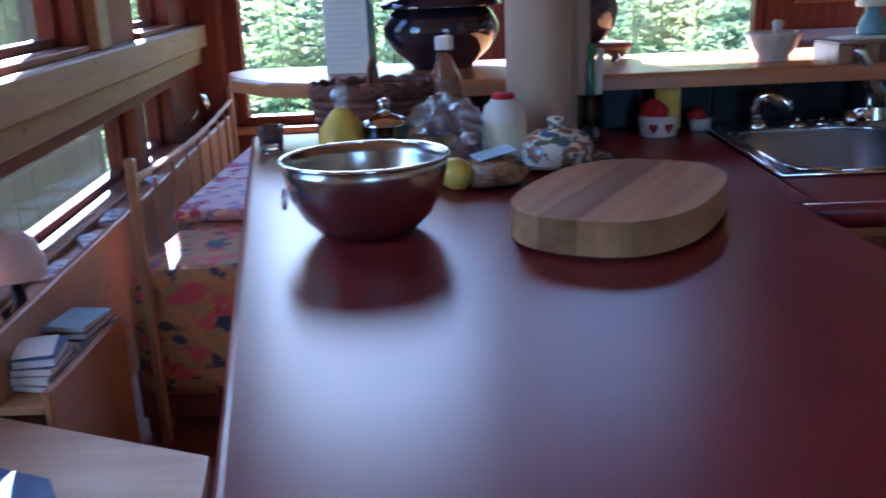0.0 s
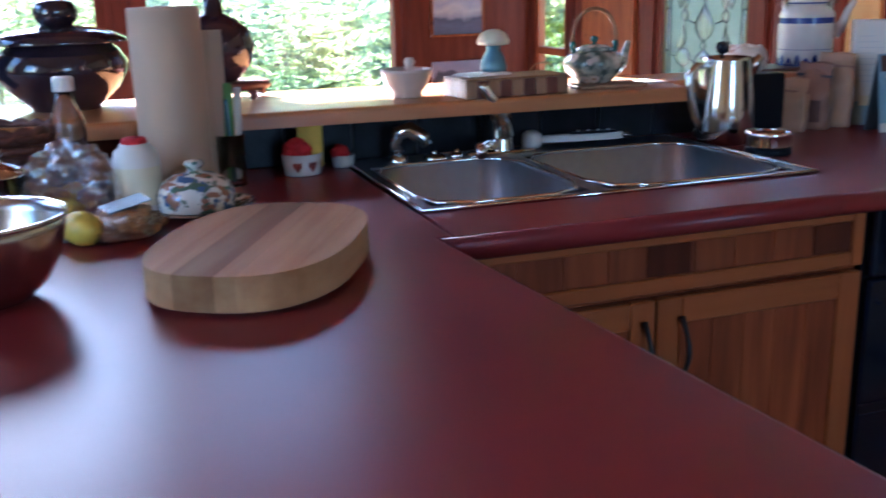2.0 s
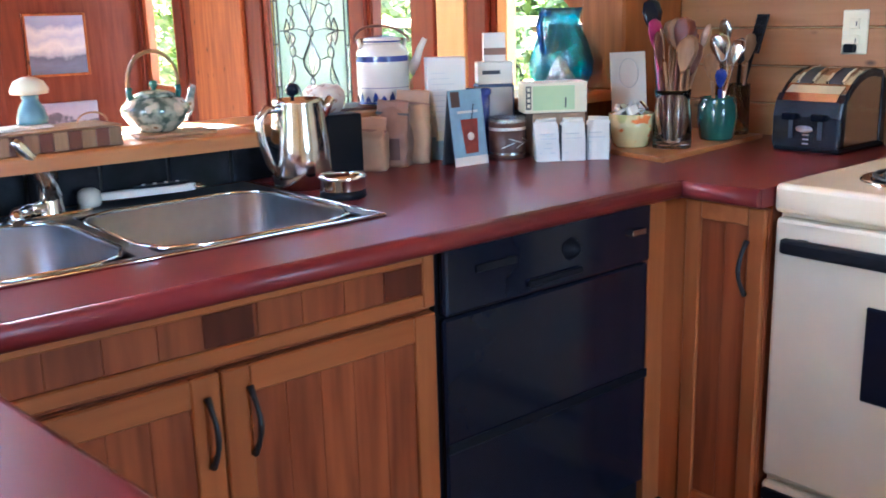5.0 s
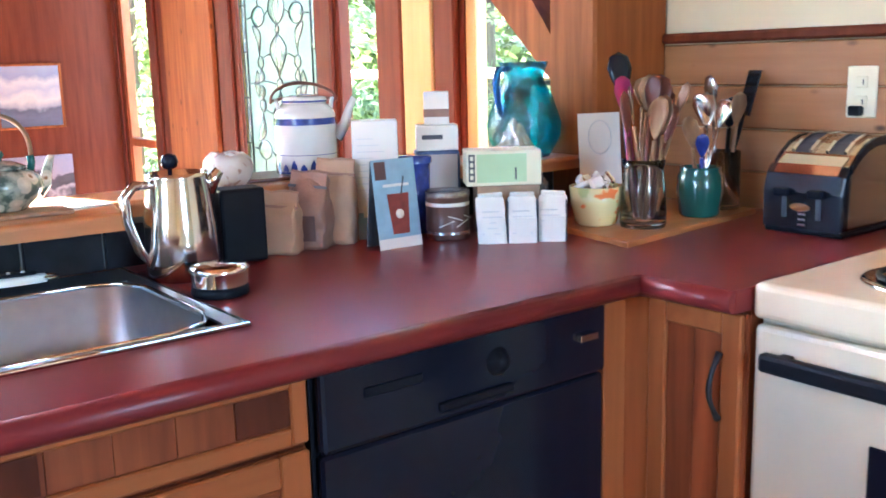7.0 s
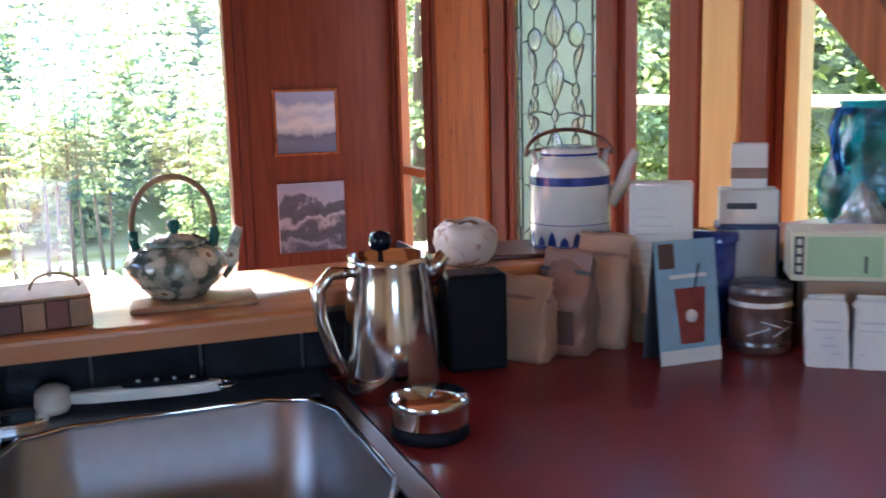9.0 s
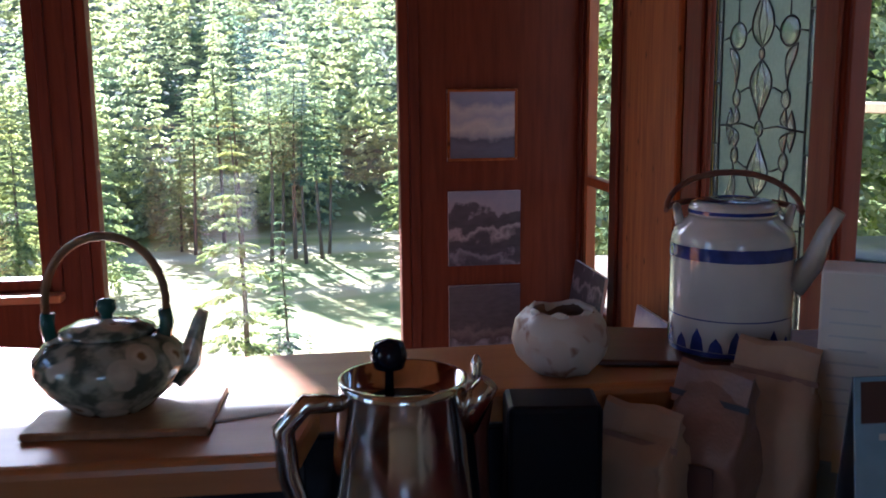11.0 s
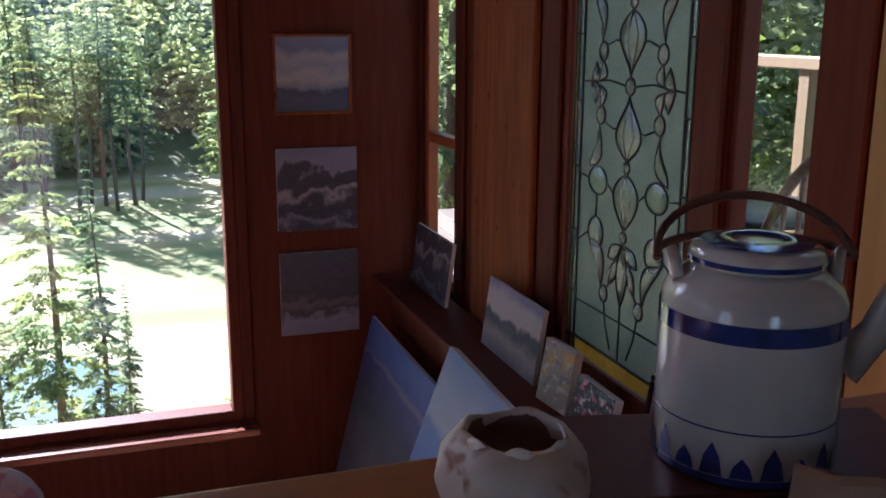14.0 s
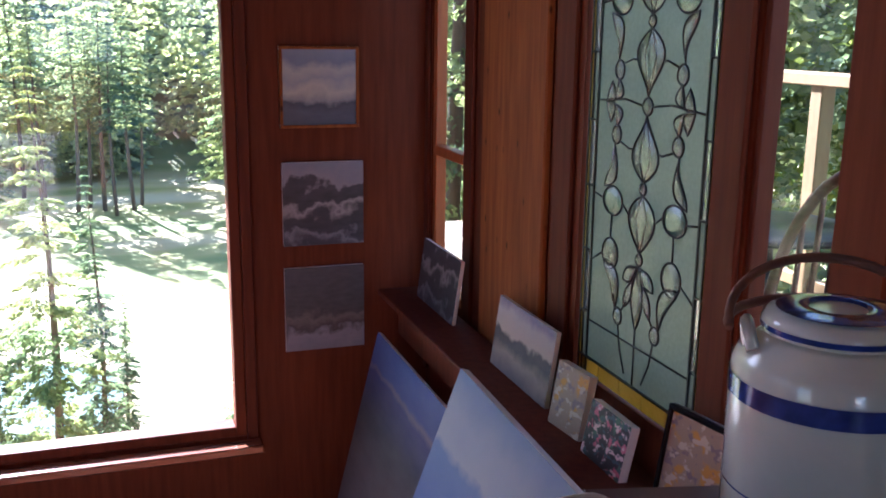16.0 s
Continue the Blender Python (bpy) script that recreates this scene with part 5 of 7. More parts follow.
def coffee_bag(m, w, d, h, mat, label, lean=0.0):
    """A gusseted paper bag: square body, a gable that narrows to a ridge, and the ridge rolled over to the front."""
    o = thing("coffee_bag", m, label, "bag", "coffee bags")
    bm = bmesh.new()
    rings = []
    body = 0.62
    for iz in range(17):
        f = iz / 16
        g = max(0.0, (f - body) / (1 - body))
        a = w / 2 * (1 + 0.05 * math.sin(f * 4.2) - 0.05 * g)
        b = d / 2 * max(0.05, (1.0 + 0.10 * math.sin(f * 4.5)) * (1 - g))
        rg = []
        for k in range(32):
            t = 2 * math.pi * k / 32
            c, q = math.cos(t), math.sin(t)
            x, y = a * math.copysign(abs(c) ** 0.32, c), b * math.copysign(abs(q) ** 0.32, q)
            tuck = 0.22 * g * (1 - abs(y) / (b + 1e-6)) * abs(c) ** 3
            crease = 0.0065 * noise.noise((x * 34 + h * 70, y * 36, f * 4)) + 0.0025 * noise.noise((x * 110, y * 110 + h * 90, f * 12))
            rg.append(bm.verts.new((x * (1 - tuck) + crease, y + crease * 1.6 + lean * f * f, h * f * (1 - 0.02 * math.sin(7 * x / w)))))
        rings.append(rg)
    for a, b in zip(rings, rings[1:]):
        for k in range(32):
            bm.faces.new((a[k], a[(k + 1) % 32], b[(k + 1) % 32], b[k]))
    bm.faces.new(rings[0][::-1])
    bm.faces.new(rings[-1])
    for f_ in bm.faces:
        f_.smooth = True
    part("sack", bm, mat, o)
    fold = bmesh.new()
    flap = [(-0.001, 0.006), (-0.008, 0.002), (-0.014, -0.016), (-0.021, -0.036), (-0.0185, -0.037), (-0.010, -0.016), (-0.004, -0.002)]
    sides = []
    for sx in (-0.50, -0.2, 0.12, 0.50):
        sides.append([fold.verts.new((w * sx, y + 0.002 * math.sin(sx * 9), z + 0.004 * sx + 0.002 * math.sin(sx * 11))) for y, z in flap])
    for a, b in zip(sides, sides[1:]):
        for k in range(len(flap)):
            k2 = (k + 1) % len(flap)
            fold.faces.new((a[k], a[k2], b[k2], b[k]))
    fold.faces.new(sides[0][::-1])
    fold.faces.new(sides[-1])
    bmesh.ops.recalc_face_normals(fold, faces=fold.faces)
    part("folded_top", fold, mat, o, m=pose(0, lean, h * .985, 0, 5, 4))
    part("tin_tie", moved(boxm(-w * .53, w * .53, -0.0012, 0.0012, -0.003, 0.003), pose(0, lean - 0.0205, h * .985 - 0.026, -19, 5, 4)), M['brown_bag'] if mat == M['kraft'] else M['ink'], o)
    if mat != M['kraft']:
        part("paper_label", moved(boxm(-w * .3, w * .3, -0.0012, 0.0, 0, h * .34), pose(0, -d * .565, h * .12, 2, 0, 0)), M['brown_card'], o)
    return o


coffee_bag(pose(1.852, 2.082, CT, 0, 0, -46), 0.082, 0.066, 0.126, M['kraft'], "small folded kraft paper coffee bag", 0.006)
coffee_bag(pose(1.928, 2.088, CT, 0, 0, -50), 0.080, 0.070, 0.160, M['brown_bag'], "brown printed coffee bag folded over", 0.012)
coffee_bag(pose(2.002, 2.098, CT, 0, 0, -44), 0.084, 0.070, 0.180, M['kraft'], "tall folded kraft paper coffee bag", 0.010)

tc_ = thing("tent_card", pose(2.06, 1.965, CT, 0, 0, -2), "pale blue display card showing an iced drink", "card")
front = part("front_panel", boxm(-0.053, 0.053, -0.001, 0.001, 0, 0.188, 0), M['blue_print'], tc_, m=pose(0, -0.025, 0, -8, 0, 0))
part("back_panel", boxm(-0.053, 0.053, -0.001, 0.001, 0, 0.188, 0), M['ink'], tc_, m=pose(0, 0.028, 0, 8, 0, 0))
for nm, x0, x1, z0, z1, mt in (("logo_square", -0.047, -0.02, 0.146, 0.184, 'brown_card'), ("white_footer", -0.053, 0.053, 0.0, 0.022, 'white'), ("grey_text", -0.03, 0.034, 0.130, 0.136, 'white')):
    part(nm, boxm(x0, x1, -0.0022, -0.0012, z0, z1), M[mt], front)
cup = prism([(-0.020, 0.03), (0.020, 0.03), (0.027, 0.115), (-0.027, 0.115)], 0.0012, 0.0024)
part("drink_picture", moved(cup, pose(0.004, 0, 0, 90, 0, 0)), M['red_print'], front, "printed dark red drink")
part("round_mark", moved(lathe([(0, 0.0034), (0.010, 0.0034), (0.010, 0.002)], 20), pose(0.004, 0, 0.072, 90, 0, 0)), M['white'], front)
part("straw_picture", moved(boxm(-0.0015, 0.0015, -0.0024, -0.0014, 0, 0.04), pose(0.012, 0, 0.112, 0, 15, 0)), M['ink'], front)

can = thing("cocoa_tin", pose(2.205, 1.965, CT), "brown and white round cocoa tin", "tin")
part("drum", lathe([(0, 0), (0.046, 0), (0.048, 0.003), (0.048, 0.094), (0, 0.094)], 40), M['brown_card'], can)
part("lid", lathe([(0.05, 0.0942), (0.05, 0.105), (0.046, 0.107), (0.042, 0.104), (0, 0.104)], 40), M['plastic_clear'], can, "translucent plastic lid")
part("name_band", lathe([(0.0485, 0.074), (0.0485, 0.082)], 40), M['white'], can)
for k in range(4):
    part("drawn_line", moved(boxm(-0.018, 0.018, -0.0006, 0.0006, 0, 0.002), pose(0.0486 * math.sin(radians(-40 + 22 * k)), -0.0486 * math.cos(radians(-40 + 22 * k)), 0.036 + 0.012 * (k % 2), 0, 18 if k % 2 else -22, -40 + 22 * k)), M['white'], can)
part("lower_band", lathe([(0.0485, 0.012), (0.0485, 0.018)], 40), M['steel'], can)

bcx = thing("tea_carton", pose(2.335, 1.915, CT, 0, 0, -32), "brown carton under the tea box", "box")
part("carton", boxm(-0.07, 0.07, -0.035, 0.045, 0, 0.112, 0.002), M['kraft'], bcx)
tb = thing("tea_box", pose(2.322, 1.915, CT + 0.113, 0, 0, -34), "cream and pale green tea box with black lettering block", "box")
part("carton", boxm(-0.083, 0.083, -0.04, 0.045, 0, 0.078, 0.002), M['ylw_card'], tb)
part("green_panel", boxm(-0.06, 0.05, -0.0412, -0.0402, 0.008, 0.070), M['green_print'], tb)
part("black_panel", boxm(-0.078, -0.064, -0.0412, -0.0402, 0.010, 0.070), M['ink'], tb)
for k in range(4):
    part("letter_block", boxm(-0.0745, -0.0675, -0.0420, -0.0413, 0.015 + 0.014 * k, 0.024 + 0.014 * k), M['ylw_card'], tb)
part("small_mark", boxm(0.024, 0.028, -0.0420, -0.0413, 0.014, 0.04), M['ink'], tb)
for k, (x, y, rz) in enumerate(((2.232, 1.845, -38), (2.283, 1.806, -38), (2.338, 1.775, -46))):
    pk = thing("white_packet", pose(x, y, CT, 0, 0, rz), "white paper packet with printed lines", "packet", "white packets")
    sk = prism([(-0.030, -0.016), (-0.012, -0.018), (0.014, -0.0175), (0.030, -0.016), (0.031, 0.018), (-0.031, 0.018)], 0, 0.100, 0.010, 3)
    bmesh.ops.subdivide_edges(sk, edges=sk.edges[:], cuts=4, use_grid_fill=True)
    for v in sk.verts:
        g = max(0.0, v.co.z / 0.1 - 0.55) / 0.45
        v.co.y = v.co.y * (1 - 0.72 * g) + 0.006 * g + 0.003 * noise.noise((v.co.x * 50 + 7 * k, v.co.z * 45, k))
        v.co.x += 0.0022 * noise.noise((v.co.y * 70, v.co.z * 50 + 5 * k, 2.0)) + (0.05 * v.co.z * (k - 1.2))
    part("sack", sk, M['white'], pk)
    part("folded_top", moved(boxm(-0.026, 0.026, -0.004, 0.004, 0, 0.012, 0.002), pose(0.004 * (k - 1), 0.006, 0.096, 30 - 8 * k, 3 * k - 3, 0)), M['white'], pk)
    part("dark_side", boxm(0.0312, 0.034, -0.015, 0.018, 0.001, 0.09, 0.001), M['ink'], pk)
    for j in range(5):
        part("text_line", boxm(-0.022, 0.020 - 0.006 * (j % 3), -0.0172, -0.0162, 0.02 + 0.012 * j, 0.023 + 0.012 * j), M['grey_ink'], pk)

tw = thing("tall_white_box", pose(2.098, 2.085, CT, 0, 0, -33), "tall white carton with a teal printed base", "box")
part("carton", boxm(-0.05, 0.05, -0.035, 0.028, 0.06, 0.262, 0.002), M['white'], tw)
part("teal_base", boxm(-0.0505, 0.0505, -0.0355, 0.0285, 0.0, 0.0595, 0.002), M['blue_print'], tw, "teal and yellow printed base")
part("yellow_curve", boxm(-0.03, 0.052, -0.0362, -0.0357, 0.05, 0.075), M['ylw_card'], tw)
for j in range(9):
    part("text_line", boxm(-0.04, 0.02 - 0.012 * (j % 3), -0.0362, -0.0352, 0.11 + 0.014 * j, 0.112 + 0.014 * j), M['grey_ink'], tw)
nb = thing("navy_tin", pose(2.27, 2.085, CT, 0, 0, -30), "dark blue printed tea tin", "tin")
part("case", boxm(-0.05, 0.05, -0.035, 0.035, 0, 0.183, 0.004), M['blue_card'], nb)
part("grey_panel", boxm(-0.044, 0.044, -0.0362, -0.0352, 0.09, 0.175), M['grey_ink'], nb)
bw = thing("blue_tub", pose(2.192, 2.07, CT), "bright blue plastic tub with a lid", "tub")
part("tub_body", lathe([(0, 0), (0.034, 0), (0.038, 0.16), (0, 0.16)], 28), M['blue_glaze'], bw)
part("lid", lathe([(0.042, 0.1605), (0.042, 0.172), (0.036, 0.178), (0, 0.178)], 28), M['blue_glaze'], bw)
cbx = thing("chocolate_box", pose(2.272, 2.085, CT + 0.1835, 0, 0, -34), "white box with a dark script word", "box")
part("carton", boxm(-0.048, 0.048, -0.032, 0.032, 0, 0.058, 0.002), M['white'], cbx)
part("script_word", boxm(-0.036, 0.012, -0.0332, -0.0322, 0.026, 0.036), M['ink'], cbx)
sbx = thing("small_white_box", pose(2.273, 2.085, CT + 0.242, 0, 0, -38), "small white box with a brown label", "box")
part("carton", boxm(-0.029, 0.029, -0.025, 0.025, 0, 0.075, 0.0015), M['white'], sbx)
part("brown_label", boxm(-0.0295, 0.0295, -0.0256, -0.0252, 0.018, 0.036), M['brown_bag'], sbx)
pl = thing("plastic_bag", pose(2.43, 1.99, CT), "clear plastic bag standing behind the boxes", "bag")
part("film", crumple(0.13, 0.10, 0.25, 21, pinch=0.75, rough=1.7), M['plastic_clear'], pl)
part("contents", crumple(0.09, 0.07, 0.15, 16, pinch=0.3), M['white'], pl)

jg = thing("glass_pitcher", pose(2.622, 2.165, LEDGE_Z) @ Matrix.Diagonal((1.18, 1.1, 1.02, 1)), "teal and blue blown glass pitcher on the ledge", "pitcher")
part("body", lathe([(0, 0.003), (0.05, 0), (0.062, 0.008), (0.082, 0.05), (0.085, 0.085), (0.066, 0.15), (0.046, 0.19), (0.047, 0.215), (0.056, 0.238), (0.052, 0.238), (0.043, 0.215), (0.042, 0.19), (0.061, 0.15), (0.08, 0.085), (0.076, 0.05), (0.055, 0.012), (0, 0.009)], 48), M['teal_glass'], jg)
part("handle", tube([(-0.05, -0.01, 0.222), (-0.085, -0.016, 0.222), (-0.098, -0.02, 0.19), (-0.09, -0.018, 0.14), (-0.074, -0.012, 0.11)], [0.008, 0.009, 0.009, 0.008, 0.007], 10), M['blue_glass'], jg, "dark blue glass handle")
part("foot_ring", lathe([(0.045, 0.0), (0.058, 0.0), (0.06, 0.006), (0.045, 0.006)], 40), M['blue_glass'], jg)

wbd = thing("wooden_board", pose(0, 0, CT), "pale wooden board under the utensil jars", "board")
part("plank", prism([(2.385, 1.60), (2.435, 1.87), (2.72, 2.00), (2.93, 1.96), (2.93, 1.67)], 0, 0.012, 0.003), M['fir_x'], wbd)
ZB = CT + 0.0125
ob = thing("flowered_bowl", pose(2.505, 1.80, ZB), "yellow bowl with orange flowers full of packets", "bowl")
part("bowl_body", lathe([(0, 0.002), (0.042, 0), (0.047, 0.004), (0.058, 0.05), (0.061, 0.088), (0.057, 0.088), (0.053, 0.05), (0.04, 0.008), (0, 0.008)], 44), M['orange_bowl'], ob)
random.seed(5)
for k in range(16):
    a, r = random.random() * 6.28, random.random() * 0.038
    part("foil_packet", moved(boxm(-0.014, 0.014, -0.006, 0.006, -0.02, 0.02, 0.003), pose(r * math.cos(a), r * math.sin(a), 0.082 + random.random() * 0.02, random.randint(-70, 70), random.randint(-70, 70), random.randint(0, 180))), M['chrome'] if k % 3 else M['white'], ob)
cd = thing("picture_card", pose(2.705, 1.965, ZB, -6, 0, -20), "white card with a faint grey drawing", "card")
part("card", boxm(-0.058, 0.058, 0, 0.003, 0, 0.236), M['white'], cd)
part("drawn_oval", tube([(0.032 * math.cos(2 * math.pi * i / 28), -0.0008, 0.175 + 0.042 * math.sin(2 * math.pi * i / 28)) for i in range(28)], 0.0015, 5, True), M['grey_ink'], cd)


def utensil(parent, name, base, tip, head, mat, w=0.02, length=0.07, r=0.005):
    """A long handle with a flattened head, leaning in its jar."""
    b, t = Vector(base), Vector(tip)
    d = (t - b).normalized()
    part(name, tube([b, b.lerp(t, .5), t], [r, r, r * .9], 8), mat, parent)
    q = d.to_track_quat('Z', 'Y').to_matrix().to_4x4()
    hb = lathe([(0, 0), (w * .35, length * .12), (w * .8, length * .4), (w, length * .62), (w * .75, length * .88), (0, length)], 18, 0.22)
    if head == "slotted":
        hb.free()
        hb = bmesh.new()
        for i in range(5):
            bm_box(hb, -w + i * w * .45, -w + i * w * .45 + w * .2, -0.002, 0.002, 0, length)
        for i in range(5):
            bm_box(hb, -w, w, -0.0018, 0.0018, i * length / 4.6, i * length / 4.6 + .008)
    part(name + "_head", moved(hb, Matrix.Translation(t) @ q), mat, parent)


gj = thing("utensil_jar", pose(2.555, 1.705, ZB), "clear glass jar full of wooden spoons", "jar")
part("jar_body", lathe([(0, 0.003), (0.048, 0.002), (0.05, 0), (0.052, 0.012), (0.047, 0.09), (0.043, 0.125), (0.048, 0.15), (0.045, 0.15), (0.040, 0.125), (0.044, 0.09), (0.047, 0.012), (0, 0.008)], 36), M['glass'], gj)
for k, (bx0, by0, tx, ty, tz, w, L_) in enumerate(((-.02, 0, .03, .02, .25, .024, .085), (.02, .01, .0, .03, .22, .022, .09), (-.01, .02, .07, .01, .22, .020, .08), (.015, -.02, .035, -.02, .20, .026, .09), (0, 0, .085, -.02, .24, .018, .08), (-.02, -.01, .05, .05, .26, .020, .07), (.01, 0, .10, .02, .20, .022, .085))):
    utensil(gj, "spoon", (bx0, by0, .012), (tx, ty, tz), "spoon", M['handle_wood'] if k != 2 else M['stand'], w, L_)
utensil(gj, "spatula", (-.01, .01, .012), (-.002, .05, .235), "spoon", M['magenta'], .026, .10, .008)
utensil(gj, "ladle", (-.01, .02, .012), (.0, .065, .285), "spoon", M['black'], .034, .10, .006)
for k, (bx0, by0, tx, ty, tz, w, L_) in enumerate(((-.025, .0, -.03, .02, .20, .026, .10), (-.02, -.02, .01, -.02, .19, .030, .10), (.0, -.025, .045, .0, .235, .028, .10), (.02, .0, .06, -.01, .18, .028, .09), (-.01, .0, .02, .0, .245, .024, .09))):
    utensil(gj, "wide_spoon", (bx0, by0, .012), (tx, ty, tz), "spoon", (M['stand'], M['handle_wood'], M['stand'], M['wicker'], M['stand'])[k], w, L_, .006)
gp = thing("teal_crock", pose(2.755, 1.705, ZB), "teal glazed crock with kitchen tools", "crock")
part("crock_body", lathe([(0, 0.002), (0.042, 0), (0.046, 0.006), (0.054, 0.06), (0.052, 0.095), (0.045, 0.108), (0.048, 0.116), (0.042, 0.116), (0.04, 0.1), (0, 0.02)], 36), M['teal_pot'], gp)
utensil(gp, "ladle", (-.01, 0, .03), (.035, -.02, .20), "spoon", M['steel'], .036, .075, .005)
utensil(gp, "spoon", (.01, .01, .03), (-.03, .0, .16), "spoon", M['handle_wood'], .022, .08)
utensil(gp, "scraper", (-.01, -.01, .03), (-.035, -.03, .14), "spoon", M['blue_glaze'], .016, .06, .006)
utensil(gp, "whisk", (.01, -.01, .03), (.06, .03, .2), "spoon", M['steel'], .024, .09, .004)
gk = thing("utensil_jar", pose(2.885, 1.745, ZB), "clear glass jar with a slotted turner and ladles", "jar")
part("jar_body", lathe([(0, 0.003), (0.046, 0.002), (0.048, 0), (0.050, 0.012), (0.048, 0.14), (0.045, 0.14), (0.046, 0.012), (0, 0.008)], 32), M['glass'], gk)
utensil(gk, "turner", (0, .0, .012), (.045, -.03, .225), "slotted", M['black_matt'], .036, .11, .006)
utensil(gk, "ladle", (-.01, 0, .012), (-.05, .01, .20), "spoon", M['steel'], .034, .085, .005)
utensil(gk, "strainer", (0.01, .01, .012), (-.01, .02, .24), "spoon", M['steel'], .034, .085, .004)
utensil(gk, "spoon", (.015, -.01, .012), (.01, -.035, .20), "spoon", M['handle_wood'], .026, .085)
utensil(gk, "masher", (-.015, -.02, .012), (.06, .02, .19), "spoon", M['black_matt'], .026, .085, .006)

to = thing("toaster", pose(2.752, 1.44, CT), "steel and dark blue two-slot toaster", "toaster")
SIDEWAYS = Matrix(((1, 0, 0, 0), (0, 0, -1, 0), (0, 1, 0, 0), (0, 0, 0, 1)))


def side_prism(poly, y0, y1, bev=0.0, seg=2):
    """A profile in x and z, drawn out along y."""
    return moved(prism(poly, -y1, -y0, bev, seg), SIDEWAYS)


hood = [(0.036, 0.148), (0.060, 0.170), (0.090, 0.189), (0.125, 0.200), (0.165, 0.203), (0.205, 0.196)]
part("steel_shell", side_prism([(0.036, 0.012), (0.215, 0.012), (0.215, 0.185)] + hood[::-1], -0.086, 0.086, 0.006, 3), M['toast_side'], to)
part("front_end", side_prism([(0.002, 0.012), (0.035, 0.012), (0.035, 0.147), (0.024, 0.147), (0.010, 0.128), (0.0, 0.09)], -0.092, 0.092, 0.010, 3), M['navy_plastic'], to, "dark blue plastic front")
part("back_end", side_prism([(0.2155, 0.012), (0.242, 0.012), (0.242, 0.165), (0.2155, 0.192)], -0.090, 0.090, 0.005), M['navy_plastic'], to)
for sy_ in (-0.088, 0.088):
    band = [(x, z + 0.003) for x, z in hood] + [(x, z - 0.016) for x, z in hood[::-1]]
    part("side_band", side_prism(band, sy_ - 0.004, sy_ + 0.004, 0.001, 1), M['navy_plastic'], to)
part("base", boxm(0.005, 0.238, -0.092, 0.092, 0.0, 0.0118, 0.004), M['black_matt'], to)
for sy_ in (-0.040, 0.040):
    top_ = hood[1:]
    part("slot", side_prism([(x, z + 0.0015) for x, z in top_] + [(x, z - 0.003) for x, z in top_[::-1]], sy_ - 0.017, sy_ + 0.017), M['ink'], to)
    for e in (-0.021, 0.021):
        part("slot_lip", side_prism([(x, z + 0.007) for x, z in top_] + [(x, z - 0.003) for x, z in top_[::-1]], sy_ + e - 0.0035, sy_ + e + 0.0035, 0.001, 1), M['chrome'], to)
    part("lever_slot", boxm(-0.002, 0.004, sy_ - 0.005, sy_ + 0.005, 0.035, 0.085), M['ink'], to)
    part("lever", boxm(-0.022, 0.002, sy_ - 0.019, sy_ + 0.019, 0.082, 0.100, 0.005, 2), M['black'], to)
part("chrome_brow", side_prism([(0.008, 0.130), (0.024, 0.149), (0.052, 0.166), (0.056, 0.161), (0.030, 0.142), (0.014, 0.126)], -0.074, 0.074, 0.002), M['chrome'], to)
part("badge", moved(prism(superoval(0.024, 0.009, 24, 2), 0, 0.004), pose(-0.001, 0.0, 0.060, 90, 0, -90)), M['chrome'], to)
for k in range(3):
    part("button", boxm(-0.003, 0.003, -0.012, 0.006, 0.020 + 0.011 * k, 0.026 + 0.011 * k, 0.001), M['chrome'], to)
part("plug", boxm(0.225, 0.247, 0.005, 0.035, 0.24, 0.262, 0.003), M['black_matt'], to)

# ---- lower room: paintings, shelf, stained glass, chair ----
SH = 0.235
shelf = thing("shelf", pose(0, 0, 0), "dark red cedar shelf under the side windows", "shelf")
shelf["kind"] = "structure"
part("shelf_board", boxm(2.66, WALL_X - 0.052, 3.2, 5.90, SH - 0.03, SH, 0.004), M['cedar_dark'], shelf)
part("apron", boxm(2.70, WALL_X - 0.052, 3.2, 5.70, SH - 0.16, SH - 0.031, 0.003), M['cedar'], shelf)


def canvas(name, m, w, h, mat, label, frame_mat=None, d=0.018):
    """A painting: its picture faces local -y, standing on local z = 0."""
    o = thing(name, m, label, "painting")
    part("canvas_edge", boxm(-w / 2, w / 2, 0.0015, d, 0, h, 0.002), M['white'], o)
    f = 0.014 if frame_mat else 0.0
    part("picture", boxm(-w / 2 + f, w / 2 - f, 0, 0.0013, f, h - f), mat, o)
    if frame_mat:
        for q in ((-w / 2, w / 2, 0, f), (-w / 2, w / 2, h - f, h), (-w / 2, -w / 2 + f, f, h - f), (w / 2 - f, w / 2, f, h - f)):
            part("frame_bar", boxm(q[0], q[1], -0.008, d + .002, q[2], q[3], 0.003), frame_mat, o)
    return o


